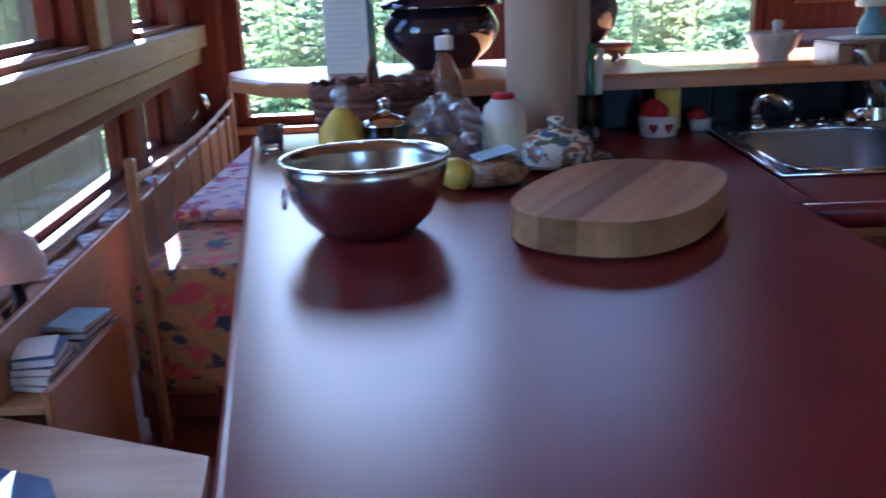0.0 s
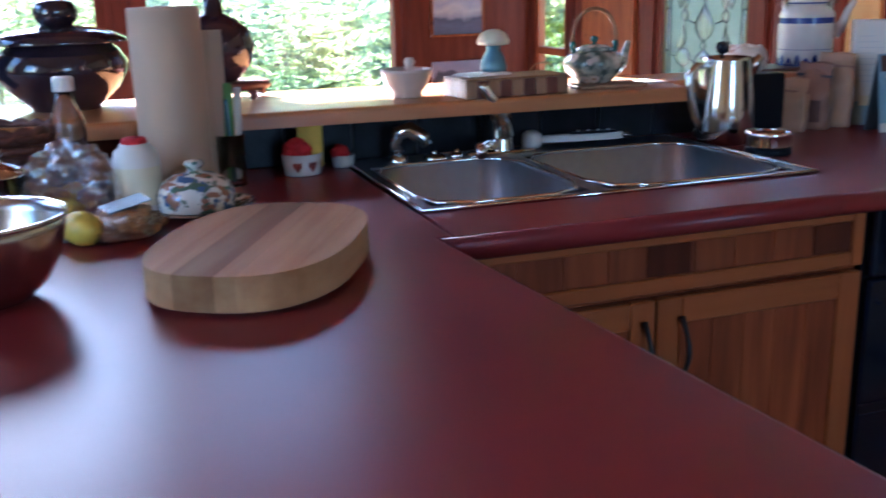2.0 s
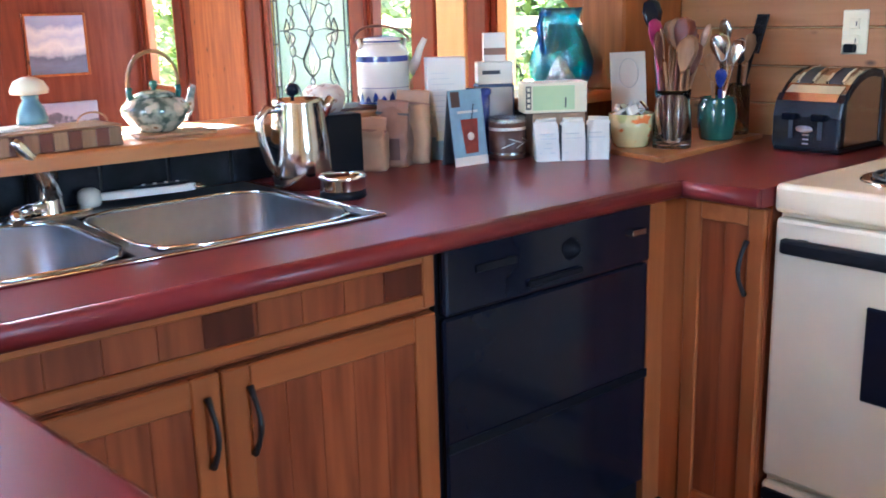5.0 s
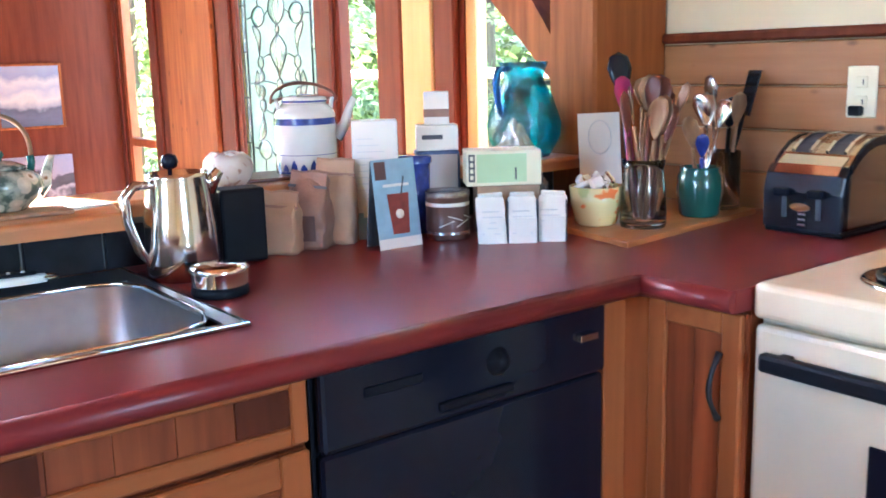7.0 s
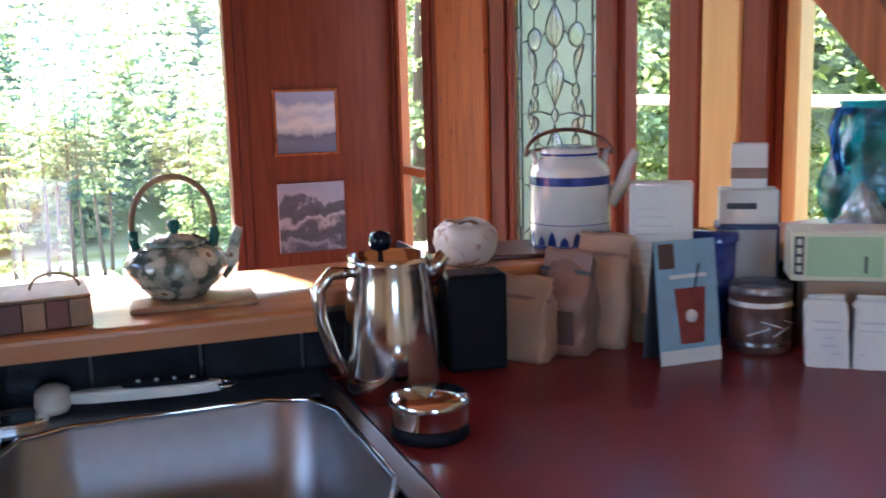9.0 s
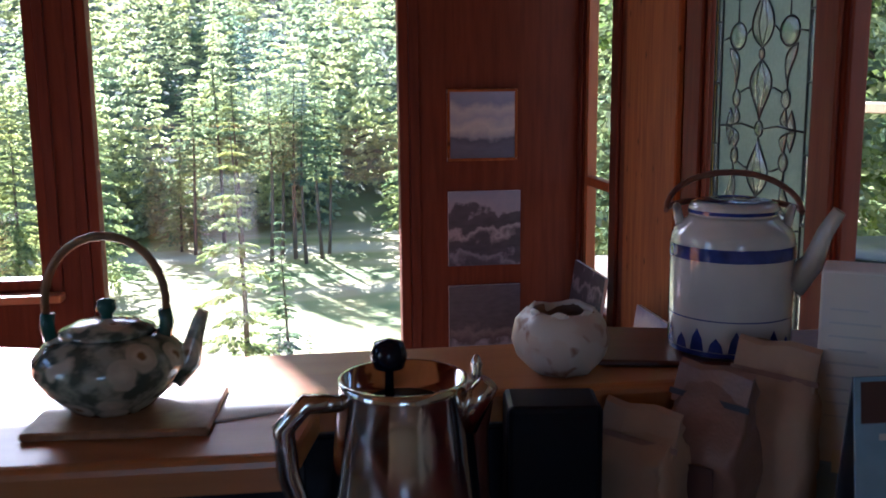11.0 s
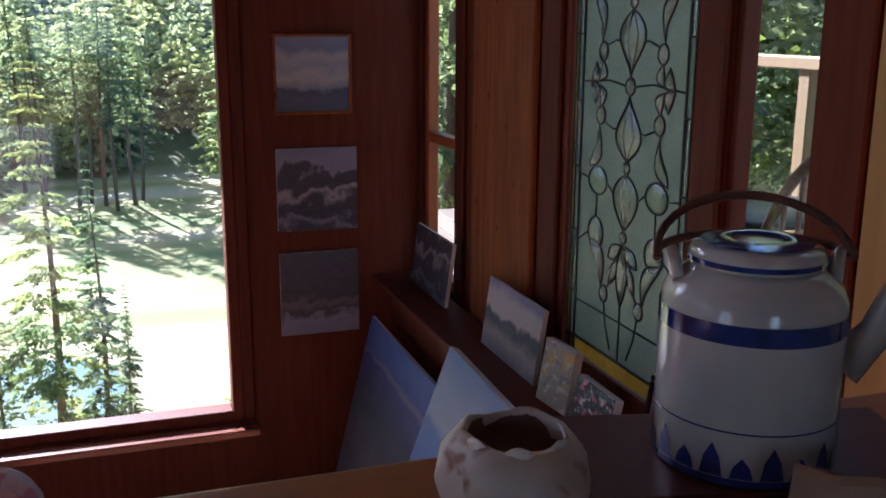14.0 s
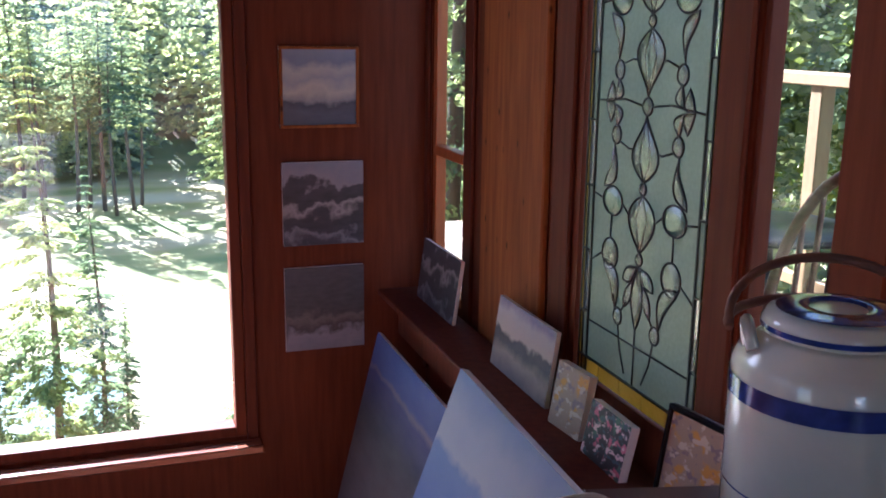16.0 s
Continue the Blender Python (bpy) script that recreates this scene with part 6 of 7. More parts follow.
P1 = scenic("sea_sky", 0.36, [(0.0, (0.05, 0.06, 0.08)), (0.16, (0.07, 0.08, 0.11)), (0.28, (0.04, 0.05, 0.07)), (0.34, (0.24, 0.24, 0.24)), (0.46, (0.46, 0.42, 0.34)), (0.58, (0.30, 0.30, 0.32)), (0.72, (0.42, 0.39, 0.34)), (0.84, (0.17, 0.20, 0.27)), (1.0, (0.22, 0.25, 0.32))], rag=0.13, soft=2.4)
P2 = scenic("dark_shore", 0.38, [(0.0, (0.02, 0.02, 0.03)), (0.10, (0.16, 0.16, 0.18)), (0.17, (0.012, 0.012, 0.02)), (0.34, (0.02, 0.018, 0.02)), (0.45, (0.30, 0.27, 0.26)), (0.52, (0.02, 0.018, 0.02)), (0.74, (0.03, 0.025, 0.03)), (0.80, (0.24, 0.22, 0.24)), (1.0, (0.19, 0.19, 0.23))], rag=0.22, soft=3.0)
P3 = scenic("dark_wood", 0.40, [(0.0, (0.15, 0.16, 0.20)), (0.18, (0.20, 0.20, 0.24)), (0.26, (0.03, 0.025, 0.025)), (0.38, (0.12, 0.10, 0.09)), (0.46, (0.03, 0.03, 0.03)), (1.0, (0.05, 0.05, 0.055))], rag=0.12, soft=5.0)
P4 = scenic("grey_hill", 0.31, [(0.0, (0.12, 0.10, 0.12)), (0.22, (0.30, 0.24, 0.20)), (0.34, (0.05, 0.05, 0.07)), (0.42, (0.03, 0.03, 0.045)), (0.47, (0.44, 0.37, 0.32)), (0.7, (0.38, 0.34, 0.35)), (0.82, (0.16, 0.15, 0.24)), (1.0, (0.34, 0.32, 0.36))], rag=0.08, soft=3.0)
P5 = scenic("blue_cliff", 1.0, [(0.0, (0.03, 0.022, 0.02)), (0.5, (0.05, 0.03, 0.025)), (0.70, (0.006, 0.007, 0.015)), (0.79, (0.006, 0.010, 0.07)), (0.86, (0.010, 0.016, 0.12)), (0.88, (0.13, 0.10, 0.14)), (0.90, (0.02, 0.045, 0.19)), (1.0, (0.03, 0.07, 0.25))], soft=3.0, rag=0.035)
P6 = scenic("pale_blue_sky", 1.38, [(0.0, (0.03, 0.05, 0.10)), (0.45, (0.04, 0.08, 0.22)), (0.70, (0.04, 0.09, 0.27)), (0.80, (0.08, 0.15, 0.31)), (0.82, (0.24, 0.28, 0.33)), (0.92, (0.20, 0.25, 0.33)), (1.0, (0.10, 0.16, 0.30))], rag=0.06, soft=3.0)
canvas("painting", pose(2.415, FAR_Y - 0.021, 0.985), 0.36, 0.36, P1, "framed seascape painting under a pale cloudy sky", M['fir'])
canvas("painting", pose(2.425, FAR_Y - 0.019, 0.445), 0.375, 0.385, P2, "unframed dark painting of a tree-lined shore")
canvas("painting", pose(2.425, FAR_Y - 0.019, -0.06), 0.375, 0.40, P3, "unframed dark painting of woods over snow")
canvas("painting", pose(2.80, 5.50, SH + 0.001, -8, 0, -90), 0.48, 0.27, P2, "small canvas of a rocky coast leaning on the shelf")
canvas("painting", pose(2.79, 4.57, SH + 0.001, -8, 0, -90), 0.47, 0.255, P4, "small canvas of grey hills leaning on the shelf")
canvas("painting", pose(2.77, 4.16, SH + 0.001, -10, 0, -84), 0.17, 0.20, M['autumn_paint'], "small canvas of autumn trees on the shelf", None, 0.03)
canvas("painting", pose(2.76, 3.91, SH + 0.001, -12, 0, -90), 0.22, 0.16, M['flower_paint'], "small painting of pink flowers on black", None, 0.03)
canvas("painting", pose(2.78, 3.53, SH + 0.001, -10, 0, -80), 0.22, 0.29, M['autumn_paint'], "black-framed autumn painting on the shelf", M['black_matt'])
canvas("painting", pose(2.35, 5.20, FLOOR_LOW, -14, 0, -90), 0.95, 1.03, P5, "large blue canvas of cliffs leaning below the shelf")
canvas("painting", pose(2.02, 3.80, FLOOR_LOW, -20, 0, -92), 1.15, 1.38, P6, "large canvas of pale blue sky leaning on others", None, 0.03)

sg = thing("stained_glass_panel", pose(WALL_X + 0.012, 4.06, 0.34), "pale green leaded glass with clear oval jewels", "stained glass")
W2, HG = 0.340, 1.84
part("frosted_sheet", boxm(0.0, 0.004, -W2 + .05, W2 - .05, 0.06, HG - .06), M['frost'], sg, "pale green textured glass")
k = 0
for side in (-1, 1):
    for i in range(9):
        z0, z1 = HG * i / 9, HG * (i + 1) / 9
        y0 = side * (W2 - 0.022)
        part("amber_piece", boxm(-0.001, 0.004, min(y0, y0 + side * .021), max(y0, y0 + side * .021), z0 + .003, z1 - .003), M['amber_glass'], sg)
        part("clear_piece", boxm(-0.001, 0.004, side * (W2 - .05) if side > 0 else side * (W2 - .022), side * (W2 - .022) if side > 0 else side * (W2 - .05), z0 + .003, z1 - .003), M['bevel_glass'] if i % 2 else M['frost'], sg)
        part("lead_bar", boxm(-0.005, 0.006, min(side * W2, side * (W2 - .05)), max(side * W2, side * (W2 - .05)), z1 - .003, z1 + .003), M['lead'], sg)
    for o_ in (0.0, 0.021, 0.052):
        part("lead_line", boxm(-0.005, 0.006, side * (W2 - o_) - .003, side * (W2 - o_) + .003, 0, HG), M['lead'], sg)
for i in range(5):
    part("amber_piece", boxm(-0.001, 0.004, -W2 + .02 + i * .132, -W2 + .02 + (i + 1) * .132 - .004, 0.002, 0.05), M['amber_glass'], sg)
part("lead_line", boxm(-0.005, 0.006, -W2, W2, 0.052, 0.058), M['lead'], sg)


def oval(cy, cz, ry, rz, n=20):
    return [(cy + ry * math.cos(2 * math.pi * i / n), cz + rz * math.sin(2 * math.pi * i / n)) for i in range(n)]


def leaf(p, q, w, fat=0.5, bow=0.0, n=9):
    """An outline from p to q, pointed at both ends and widest at the share fat of its length."""
    d = Vector((q[0] - p[0], q[1] - p[1]))
    nrm = Vector((-d.y, d.x)).normalized()
    fs = [i / n for i in range(n + 1)]
    e = math.log(0.5) / math.log(fat)
    def at(f, sd):
        c = Vector(p) + d * f + nrm * (bow * 4 * f * (1 - f) + sd * w * math.sin(math.pi * f ** e))
        return (c.x, c.y)
    return [at(f, 1) for f in fs] + [at(f, -1) for f in fs[-2:0:-1]]


def jewel(pts, mat='bevel_glass'):
    """A bevelled piece of glass in its lead."""
    n = len(pts)
    cy, cz = sum(p[0] for p in pts) / n, sum(p[1] for p in pts) / n
    part("lead_ring", tube([(0.0, y, z) for y, z in pts], 0.0040, 5, True), M['lead'], sg)
    bm = bmesh.new()
    rim_ = [bm.verts.new((0, y, z)) for y, z in pts]
    inn = [bm.verts.new((-0.007, cy + (y - cy) * .6, cz + (z - cz) * .6)) for y, z in pts]
    bk_ = [bm.verts.new((0.0046, y, z)) for y, z in pts]
    for i in range(n):
        j = (i + 1) % n
        bm.faces.new((rim_[i], rim_[j], inn[j], inn[i]))
        bm.faces.new((rim_[j], rim_[i], bk_[i], bk_[j]))
    bm.faces.new(inn)
    bm.faces.new(bk_[::-1])
    bmesh.ops.recalc_face_normals(bm, faces=bm.faces)
    part("bevel_jewel", bm, M[mat], sg)


def lead_line(pts):
    part("lead_curve", tube([(0, y, z) for y, z in pts], 0.0036, 5), M['lead'], sg)


MID = 0.88
jewel(oval(0, MID, 0.026, 0.024))
for up in (-1, 1):
    def zz(h):
        return MID + up * h
    def flip(pts):
        return [(y, zz(h)) for y, h in pts]
    for a_, b_, w_, ft in ((0.026, 0.215, 0.072, 0.62), (0.25, 0.42, 0.072, 0.42)):
        jewel(flip(leaf((0, a_), (0, b_), w_, ft)))
        lead_line(flip([(0.0, a_), (0.030, a_ + (b_ - a_) * ft), (0.0, b_)]))
        lead_line(flip([(0.0, a_), (-0.030, a_ + (b_ - a_) * ft), (0.0, b_)]))
    jewel(flip(oval(0, 0.232, 0.018, 0.017)))
    jewel(flip(oval(0, 0.438, 0.018, 0.017)))
    jewel(flip(leaf((0, 0.456), (0, 0.65), 0.032, 0.5)))
    lead_line(flip([(0, 0.65), (0, 0.82)]))
    lead_line(flip([(-W2 + .05, 0.70), (W2 - .05, 0.70)]))
    for s in (-1, 1):
        jewel(flip(leaf((s * .005, .46), (s * .085, .515), 0.022, 0.6)), 'bevel_glass' if s > 0 else 'aqua_jewel')
        jewel(flip(leaf((s * .03, .51), (s * .075, .60), 0.018, 0.5)))
        jewel(flip(oval(s * 0.165, 0.094, 0.026, 0.027)))
        jewel(flip(leaf((s * .168, .07), (s * .185, .006), 0.020, 0.5, s * -0.020)))
        jewel(flip(leaf((s * .205, .06), (s * .235, -0.0), 0.022, 0.5, s * -0.02)))
        jewel(flip(leaf((s * .175, .12), (s * .225, .255), 0.024, 0.66, s * 0.03)))
        jewel(flip(oval(s * 0.170, 0.293, 0.058, 0.043)), 'aqua_jewel')
        jewel(flip(oval(s * 0.170, 0.455, 0.048, 0.047)))
        jewel(flip(leaf((s * .21, .48), (s * .125, .62), 0.026, 0.4, s * 0.035)))
        jewel(flip(oval(s * 0.105, 0.635, 0.024, 0.026)))
        lead_line(flip([(s * .17, .336), (s * .172, .408)]))
        lead_line(flip([(s * .112, .293), (s * .068, .32)]))
        lead_line(flip([(s * .228, .293), (s * (W2 - .052), .285)]))
        lead_line(flip([(s * .145, .112), (s * .09, .128), (s * .070, .125)]))
        lead_line(flip([(s * .10, .66), (s * .085, .73), (s * .05, .80)]))
        lead_line(flip([(s * .215, .46), (s * (W2 - .052), .50)]))
        lead_line(flip([(s * .09, .615), (s * .06, .58)]))
for s in (-1, 1):
    lead_line([(s * .026, MID), (s * .12, MID + .012), (s * (W2 - .052), MID)])

ch = thing("armchair", pose(1.06, 3.32, FLOOR_LOW, 0, 0, 174), "high-backed armchair in patterned fabric", "armchair")
part("back", moved(boxm(-0.36, 0.36, -0.09, 0.09, 0.2, 1.60, 0.085, 5), pose(0, 0, 0, -4, 0, 0)), M['cloth_pad'], ch)
part("seat", boxm(-0.34, 0.34, -0.70, -0.06, 0.22, 0.46, 0.06, 3), M['cloth_pad'], ch)
for s in (-1, 1):
    part("arm", boxm(s * 0.33 - 0.07, s * 0.33 + 0.07, -0.68, 0.0, 0.2, 0.64, 0.06, 3), M['cloth_pad'], ch)
    for y in (-0.62, 0.0):
        part("leg", boxm(s * 0.28 - 0.025, s * 0.28 + 0.025, y - 0.025, y + 0.025, 0, 0.2), M['stand'], ch)

# ---- couch corner ----
co = thing("daybed", pose(0, 0, 0), "daybed covered with a floral cotton throw", "daybed")
part("frame", boxm(-0.76, -0.34, 2.60, 4.6, 0.05, 0.20), M['stand'], co)
for x in (-0.72, -0.38):
    for y in (2.64, 4.54):
        part("leg", boxm(x - .03, x + .03, y - .03, y + .03, 0, 0.05), M['stand'], co)
thr = boxm(-0.755, -0.32, 2.565, 4.62, 0.12, 0.50, 0.06, 4)
bmesh.ops.subdivide_edges(thr, edges=thr.edges[:], cuts=3, use_grid_fill=True)
for v in thr.verts:
    v.co += Vector((noise.noise(v.co * 6), noise.noise(v.co * 6 + Vector((9, 0, 0))), noise.noise(v.co * 4))) * 0.014
part("floral_throw", thr, M['couch_floral'], co)
qt = boxm(-0.76, -0.34, 3.1, 4.4, 0.505, 0.55, 0.02, 3)
part("quilt", qt, M['quilt'], co, "faded folded quilt on top")

# rope rail
rl = thing("rope_railing", pose(0, 0, 0), "pale wooden posts with a rope handrail", "railing")
pA, pB = Vector((-0.675, 2.535, 0)), Vector((-0.955, 4.9, 0))
for p, h in ((pA, 0.83), (pB, 0.76)):
    part("post", boxm(p.x - .013, p.x + .013, p.y - .013, p.y + .013, 0, h, 0.004), M['rattan'], rl)
sag = [pA.lerp(pB, i / 16) + Vector((0, 0, 0.77 - 0.08 * i / 16 - 0.03 * math.sin(math.pi * i / 16))) for i in range(17)]
part("rope", tube(sag, [0.008 + 0.003 * (i % 2) for i in range(17)], 8), M['rope'], rl)
for i in range(1, 8):
    q = pA.lerp(pB, i / 8)
    part("baluster", tube([q, q + Vector((0, 0, 0.73 - 0.01 * i))], 0.0065, 6), M['rattan'], rl)

# window shelf and bench in front of the side wall
bs = thing("window_bench", SIDE, "built-in wooden bench below the side windows", "bench")
part("bench_top", boxm(0.3, 4.05, 0.0, 0.213, 0.385, 0.412, 0.006), M['fir_x'], bs)
part("back_board", boxm(0.3, 4.02, 0.215, 0.237, 0.0, 0.525, 0.005), M['pine_y'], bs)
bc = thing("book_crate", pose(-0.845, 2.0, 0), "low pine bookcase with a side panel and shelf", "bookcase")
part("side_panel", boxm(0.09, 0.11, 0.0, 0.49, 0.0, 0.41, 0.004), M['pine_y'], bc)
part("shelf_board", boxm(-0.03, 0.09, 0.0, 0.49, 0.352, 0.372, 0.003), M['fir_y'], bc)
part("base", boxm(-0.03, 0.09, 0.0, 0.49, 0.0, 0.02), M['fir_y'], bc)


def book(x, y, z, w, d, h, rz, mat, label):
    o = thing("book", pose(x, y, z, 0, 0, rz), label, "book", "stacked books")
    part("page_block", boxm(-w / 2 + .003, w / 2 - .004, -d / 2 + .003, d / 2 - .003, 0.002, h - .002), M['paper'], o)
    part("cover", boxm(-w / 2, w / 2, -d / 2, d / 2, 0, 0.0018), mat, o)
    part("cover", boxm(-w / 2, w / 2, -d / 2, d / 2, h - .0018, h), mat, o)
    part("spine", boxm(-w / 2 - .0015, -w / 2, -d / 2, d / 2, 0, h), mat, o)


z = 0.3725
for k, (h, mt) in enumerate(((0.018, 'red_print'), (0.020, 'white'), (0.020, 'brown_bag'), (0.022, 'blue_card'))):
    book(-0.812, 2.15, z, 0.10, 0.145, h, -12 + 7 * k, M[mt], "paperback book in a low stack")
    z += h + 0.0005
nt = solid("note_sheet", moved(boxm(-0.045, 0.045, -0.06, 0.06, 0, 0.0015), pose(0, 0, 0, 3, 0, 0)), M['white'], "white note lying on stacked books", "paper", pose(-0.822, 2.15, z + 0.004, 0, 0, 14))
z = 0.3725
for k, (h, mt) in enumerate(((0.04, 'stand'), (0.018, 'red_print'))):
    book(-0.815, 2.385, z, 0.115, 0.16, h, -14 + 10 * k, M[mt], "thick hardback book in a low stack")
    z += h + 0.0005
book(-0.812, 2.385, z, 0.11, 0.15, 0.014, -8, M['blue_print'], "blue paperback with a dark picture on top")

tbl = thing("low_table", pose(0, 0, 0), "low pale wooden table with a grey cloth", "table")
part("tabletop", prism([(-1.6, 1.94), (-1.06, 1.94), (-0.86, 2.0), (-0.33, 1.78), (-0.25, 1.3), (-1.6, 1.3)], 0.315, 0.355, 0.006), M['floor'], tbl)
for x, y in ((-1.45, 1.4), (-0.4, 1.4), (-0.48, 1.75), (-1.45, 1.85)):
    part("leg", boxm(x - .03, x + .03, y - .03, y + .03, 0, 0.314), M['floor'], tbl)
ck = solid("table_cloth", prism([(-1.5, 1.88), (-1.0, 1.86), (-0.62, 1.70), (-0.45, 1.4), (-1.5, 1.4)], 0.356, 0.359), M['blue_card'], "grey-blue cloth lying on the low table", "cloth")

lp = thing("table_lamp", SIDE @ pose(3.50, 0.11, 0.4125) @ Matrix.Diagonal((1.0, 1.0, 1.25, 1)), "small lamp with a white domed shade", "lamp")
part("base", lathe([(0, 0), (0.05, 0), (0.055, 0.01), (0.02, 0.03), (0.015, 0.10), (0, 0.10)], 24), M['black'], lp)
part("shade", lathe([(0.085, 0.09), (0.08, 0.13), (0.06, 0.17), (0.03, 0.19), (0, 0.195)], 28), M['white'], lp, "white domed shade")
random.seed(11)
for k in range(5):
    mg = thing("magazine", SIDE @ pose(3.10 - 0.34 * k, 0.11 + 0.01 * (k % 2), 0.4125, 0, 0, random.randint(-30, 30)), "printed magazine lying on the window bench", "magazine", "magazines on the bench")
    part("page_block", boxm(-0.10, 0.10, -0.075, 0.075, 0, 0.012 + 0.004 * (k % 3), 0.002), M['magazine'], mg)
sc = thing("wall_sconce", SIDE @ pose(0.72, 0.02, 0.62), "small metal wall lamp with a round reflector", "lamp")
part("arm", tube([(0, 0, -0.1), (0, 0.06, -0.06), (0, 0.09, 0)], 0.008, 8), M['steel'], sc)
part("reflector", moved(lathe([(0.0, 0.03), (0.035, 0.028), (0.06, 0.0), (0.056, 0.0), (0.03, 0.024), (0, 0.026)], 24), pose(0, 0.11, 0.02, -70, 0, 20)), M['chrome'], sc)

# ---- outdoors: deck, ground, pond, trees ----
def foliage(name, c1, c2, drift=0.35, glow=0.6):
    """Needles or leaves: light passes through them, and the tone drifts from tree to tree."""
    m = bpy.data.materials.new(name)
    m.use_nodes = True
    N, L = m.node_tree.nodes, m.node_tree.links
    N.remove(N["Principled BSDF"])
    g = N.new("ShaderNodeNewGeometry")
    col = ramp(N, L, g.outputs["Random Per Island"], [(0.0, c1), (1.0, c2)])
    n = noise_tex(N, L, drift, 3)
    col = mixed(N, L, 1.0, col, ramp(N, L, n, [(0.34, (0.55, 0.68, 0.80)), (0.50, (1.0, 1.0, 1.0)), (0.66, (1.4, 1.32, 1.1))]), 'MULTIPLY')
    info = N.new("ShaderNodeObjectInfo")
    col = mixed(N, L, 1.0, col, ramp(N, L, info.outputs["Random"], [(0.0, (0.85, 0.92, 1.0)), (1.0, (1.2, 1.1, 0.95))]), 'MULTIPLY')
    d, t, mx = N.new("ShaderNodeBsdfDiffuse"), N.new("ShaderNodeBsdfTranslucent"), N.new("ShaderNodeMixShader")
    mx.inputs[0].default_value = glow
    L.new(col, d.inputs[0])
    L.new(mixed(N, L, 1.0, col, (1.0, 1.0, 0.62), 'MULTIPLY'), t.inputs[0])
    L.new(d.outputs[0], mx.inputs[1])
    L.new(t.outputs[0], mx.inputs[2])
    L.new(mx.outputs[0], N["Material Output"].inputs[0])
    return m


M['needles'] = foliage("conifer_needles", (0.12, 0.16, 0.115), (0.27, 0.31, 0.20))
M['needles_light'] = foliage("young_needles", (0.16, 0.20, 0.12), (0.32, 0.37, 0.21))
# Paler, greyer needles for the hill: the distance haze is in their colour.
M['hazed_needles'] = foliage("hazed_hill_needles", (0.23, 0.275, 0.23), (0.46, 0.51, 0.39), 0.14, 0.68)
M['leaves'] = foliage("broad_leaves", (0.07, 0.105, 0.035), (0.19, 0.24, 0.08))
M['bark'] = wood("bark", (0.10, 0.07, 0.05), (0.17, 0.13, 0.10), 2, 0.9, scale=4)
M['deck'] = wood("deck_boards", (0.22, 0.15, 0.08), (0.30, 0.21, 0.12), 1, 0.7)
M['deck_grey'] = wood("grey_boards", (0.045, 0.04, 0.034), (0.07, 0.064, 0.055), 2, 0.8, vary=0.2)
M['deck_rail'] = wood("deck_rail_wood", (0.34, 0.20, 0.07), (0.44, 0.28, 0.10), 2, 0.6)


def ground_mat():
    """Dry and green grass in long drifts, a tan bank round the pond, and a dark floor under the woods."""
    m, N, L, b = material("meadow", 0.95)
    n1 = noise_tex(N, L, 0.16, 4, (0.45, 1.25, 1))
    n2 = noise_tex(N, L, 1.1, 6)
    col = ramp(N, L, n1, [(0.36, (0.125, 0.15, 0.022)), (0.46, (0.25, 0.225, 0.05)), (0.53, (0.35, 0.28, 0.11)), (0.66, (0.42, 0.36, 0.20))])
    col = mixed(N, L, n2, mixed(N, L, 0.35, col, (0.16, 0.17, 0.07)), col)
    co_ = N.new("ShaderNodeTexCoord").outputs["Object"]
    sp = N.new("ShaderNodeSeparateXYZ")
    L.new(co_, sp.inputs[0])
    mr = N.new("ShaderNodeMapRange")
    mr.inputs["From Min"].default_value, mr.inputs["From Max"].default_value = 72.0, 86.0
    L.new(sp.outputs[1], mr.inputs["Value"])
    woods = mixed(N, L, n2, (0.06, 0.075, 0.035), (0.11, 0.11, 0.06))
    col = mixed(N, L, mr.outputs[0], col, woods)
    dist = N.new("ShaderNodeVectorMath")
    dist.operation = 'DISTANCE'
    L.new(co_, dist.inputs[0])
    dist.inputs[1].default_value = (-1.8, 31.3, -10.0)
    bank = N.new("ShaderNodeMapRange")
    bank.inputs["From Min"].default_value, bank.inputs["From Max"].default_value = 5.2, 4.3
    L.new(dist.outputs["Value"], bank.inputs["Value"])
    col = mixed(N, L, bank.outputs[0], col, mixed(N, L, n2, (0.20, 0.15, 0.08), (0.34, 0.27, 0.15)))
    L.new(col, b.inputs["Base Color"])
    bump(N, L, b, n2, 0.5, 0.1)
    return m


def smooth01(v):
    v = np.clip(v, 0, 1)
    return v * v * (3 - 2 * v)


def terrain(x, y):
    x, y = np.asarray(x, float), np.asarray(y, float)
    h = -2.4 - 7.6 * smooth01((y - 8) / 17)
    h = h + 0.34 * np.maximum(0, y - 78) * (y < 330) + (y >= 330) * 0.34 * 252
    h = h + 0.12 * np.maximum(0, np.abs(x) - 45) * (np.abs(x) < 300) + (np.abs(x) >= 300) * 0.12 * 255
    return h + 0.25 * np.sin(x * 0.21 + 1) * np.cos(y * 0.17)


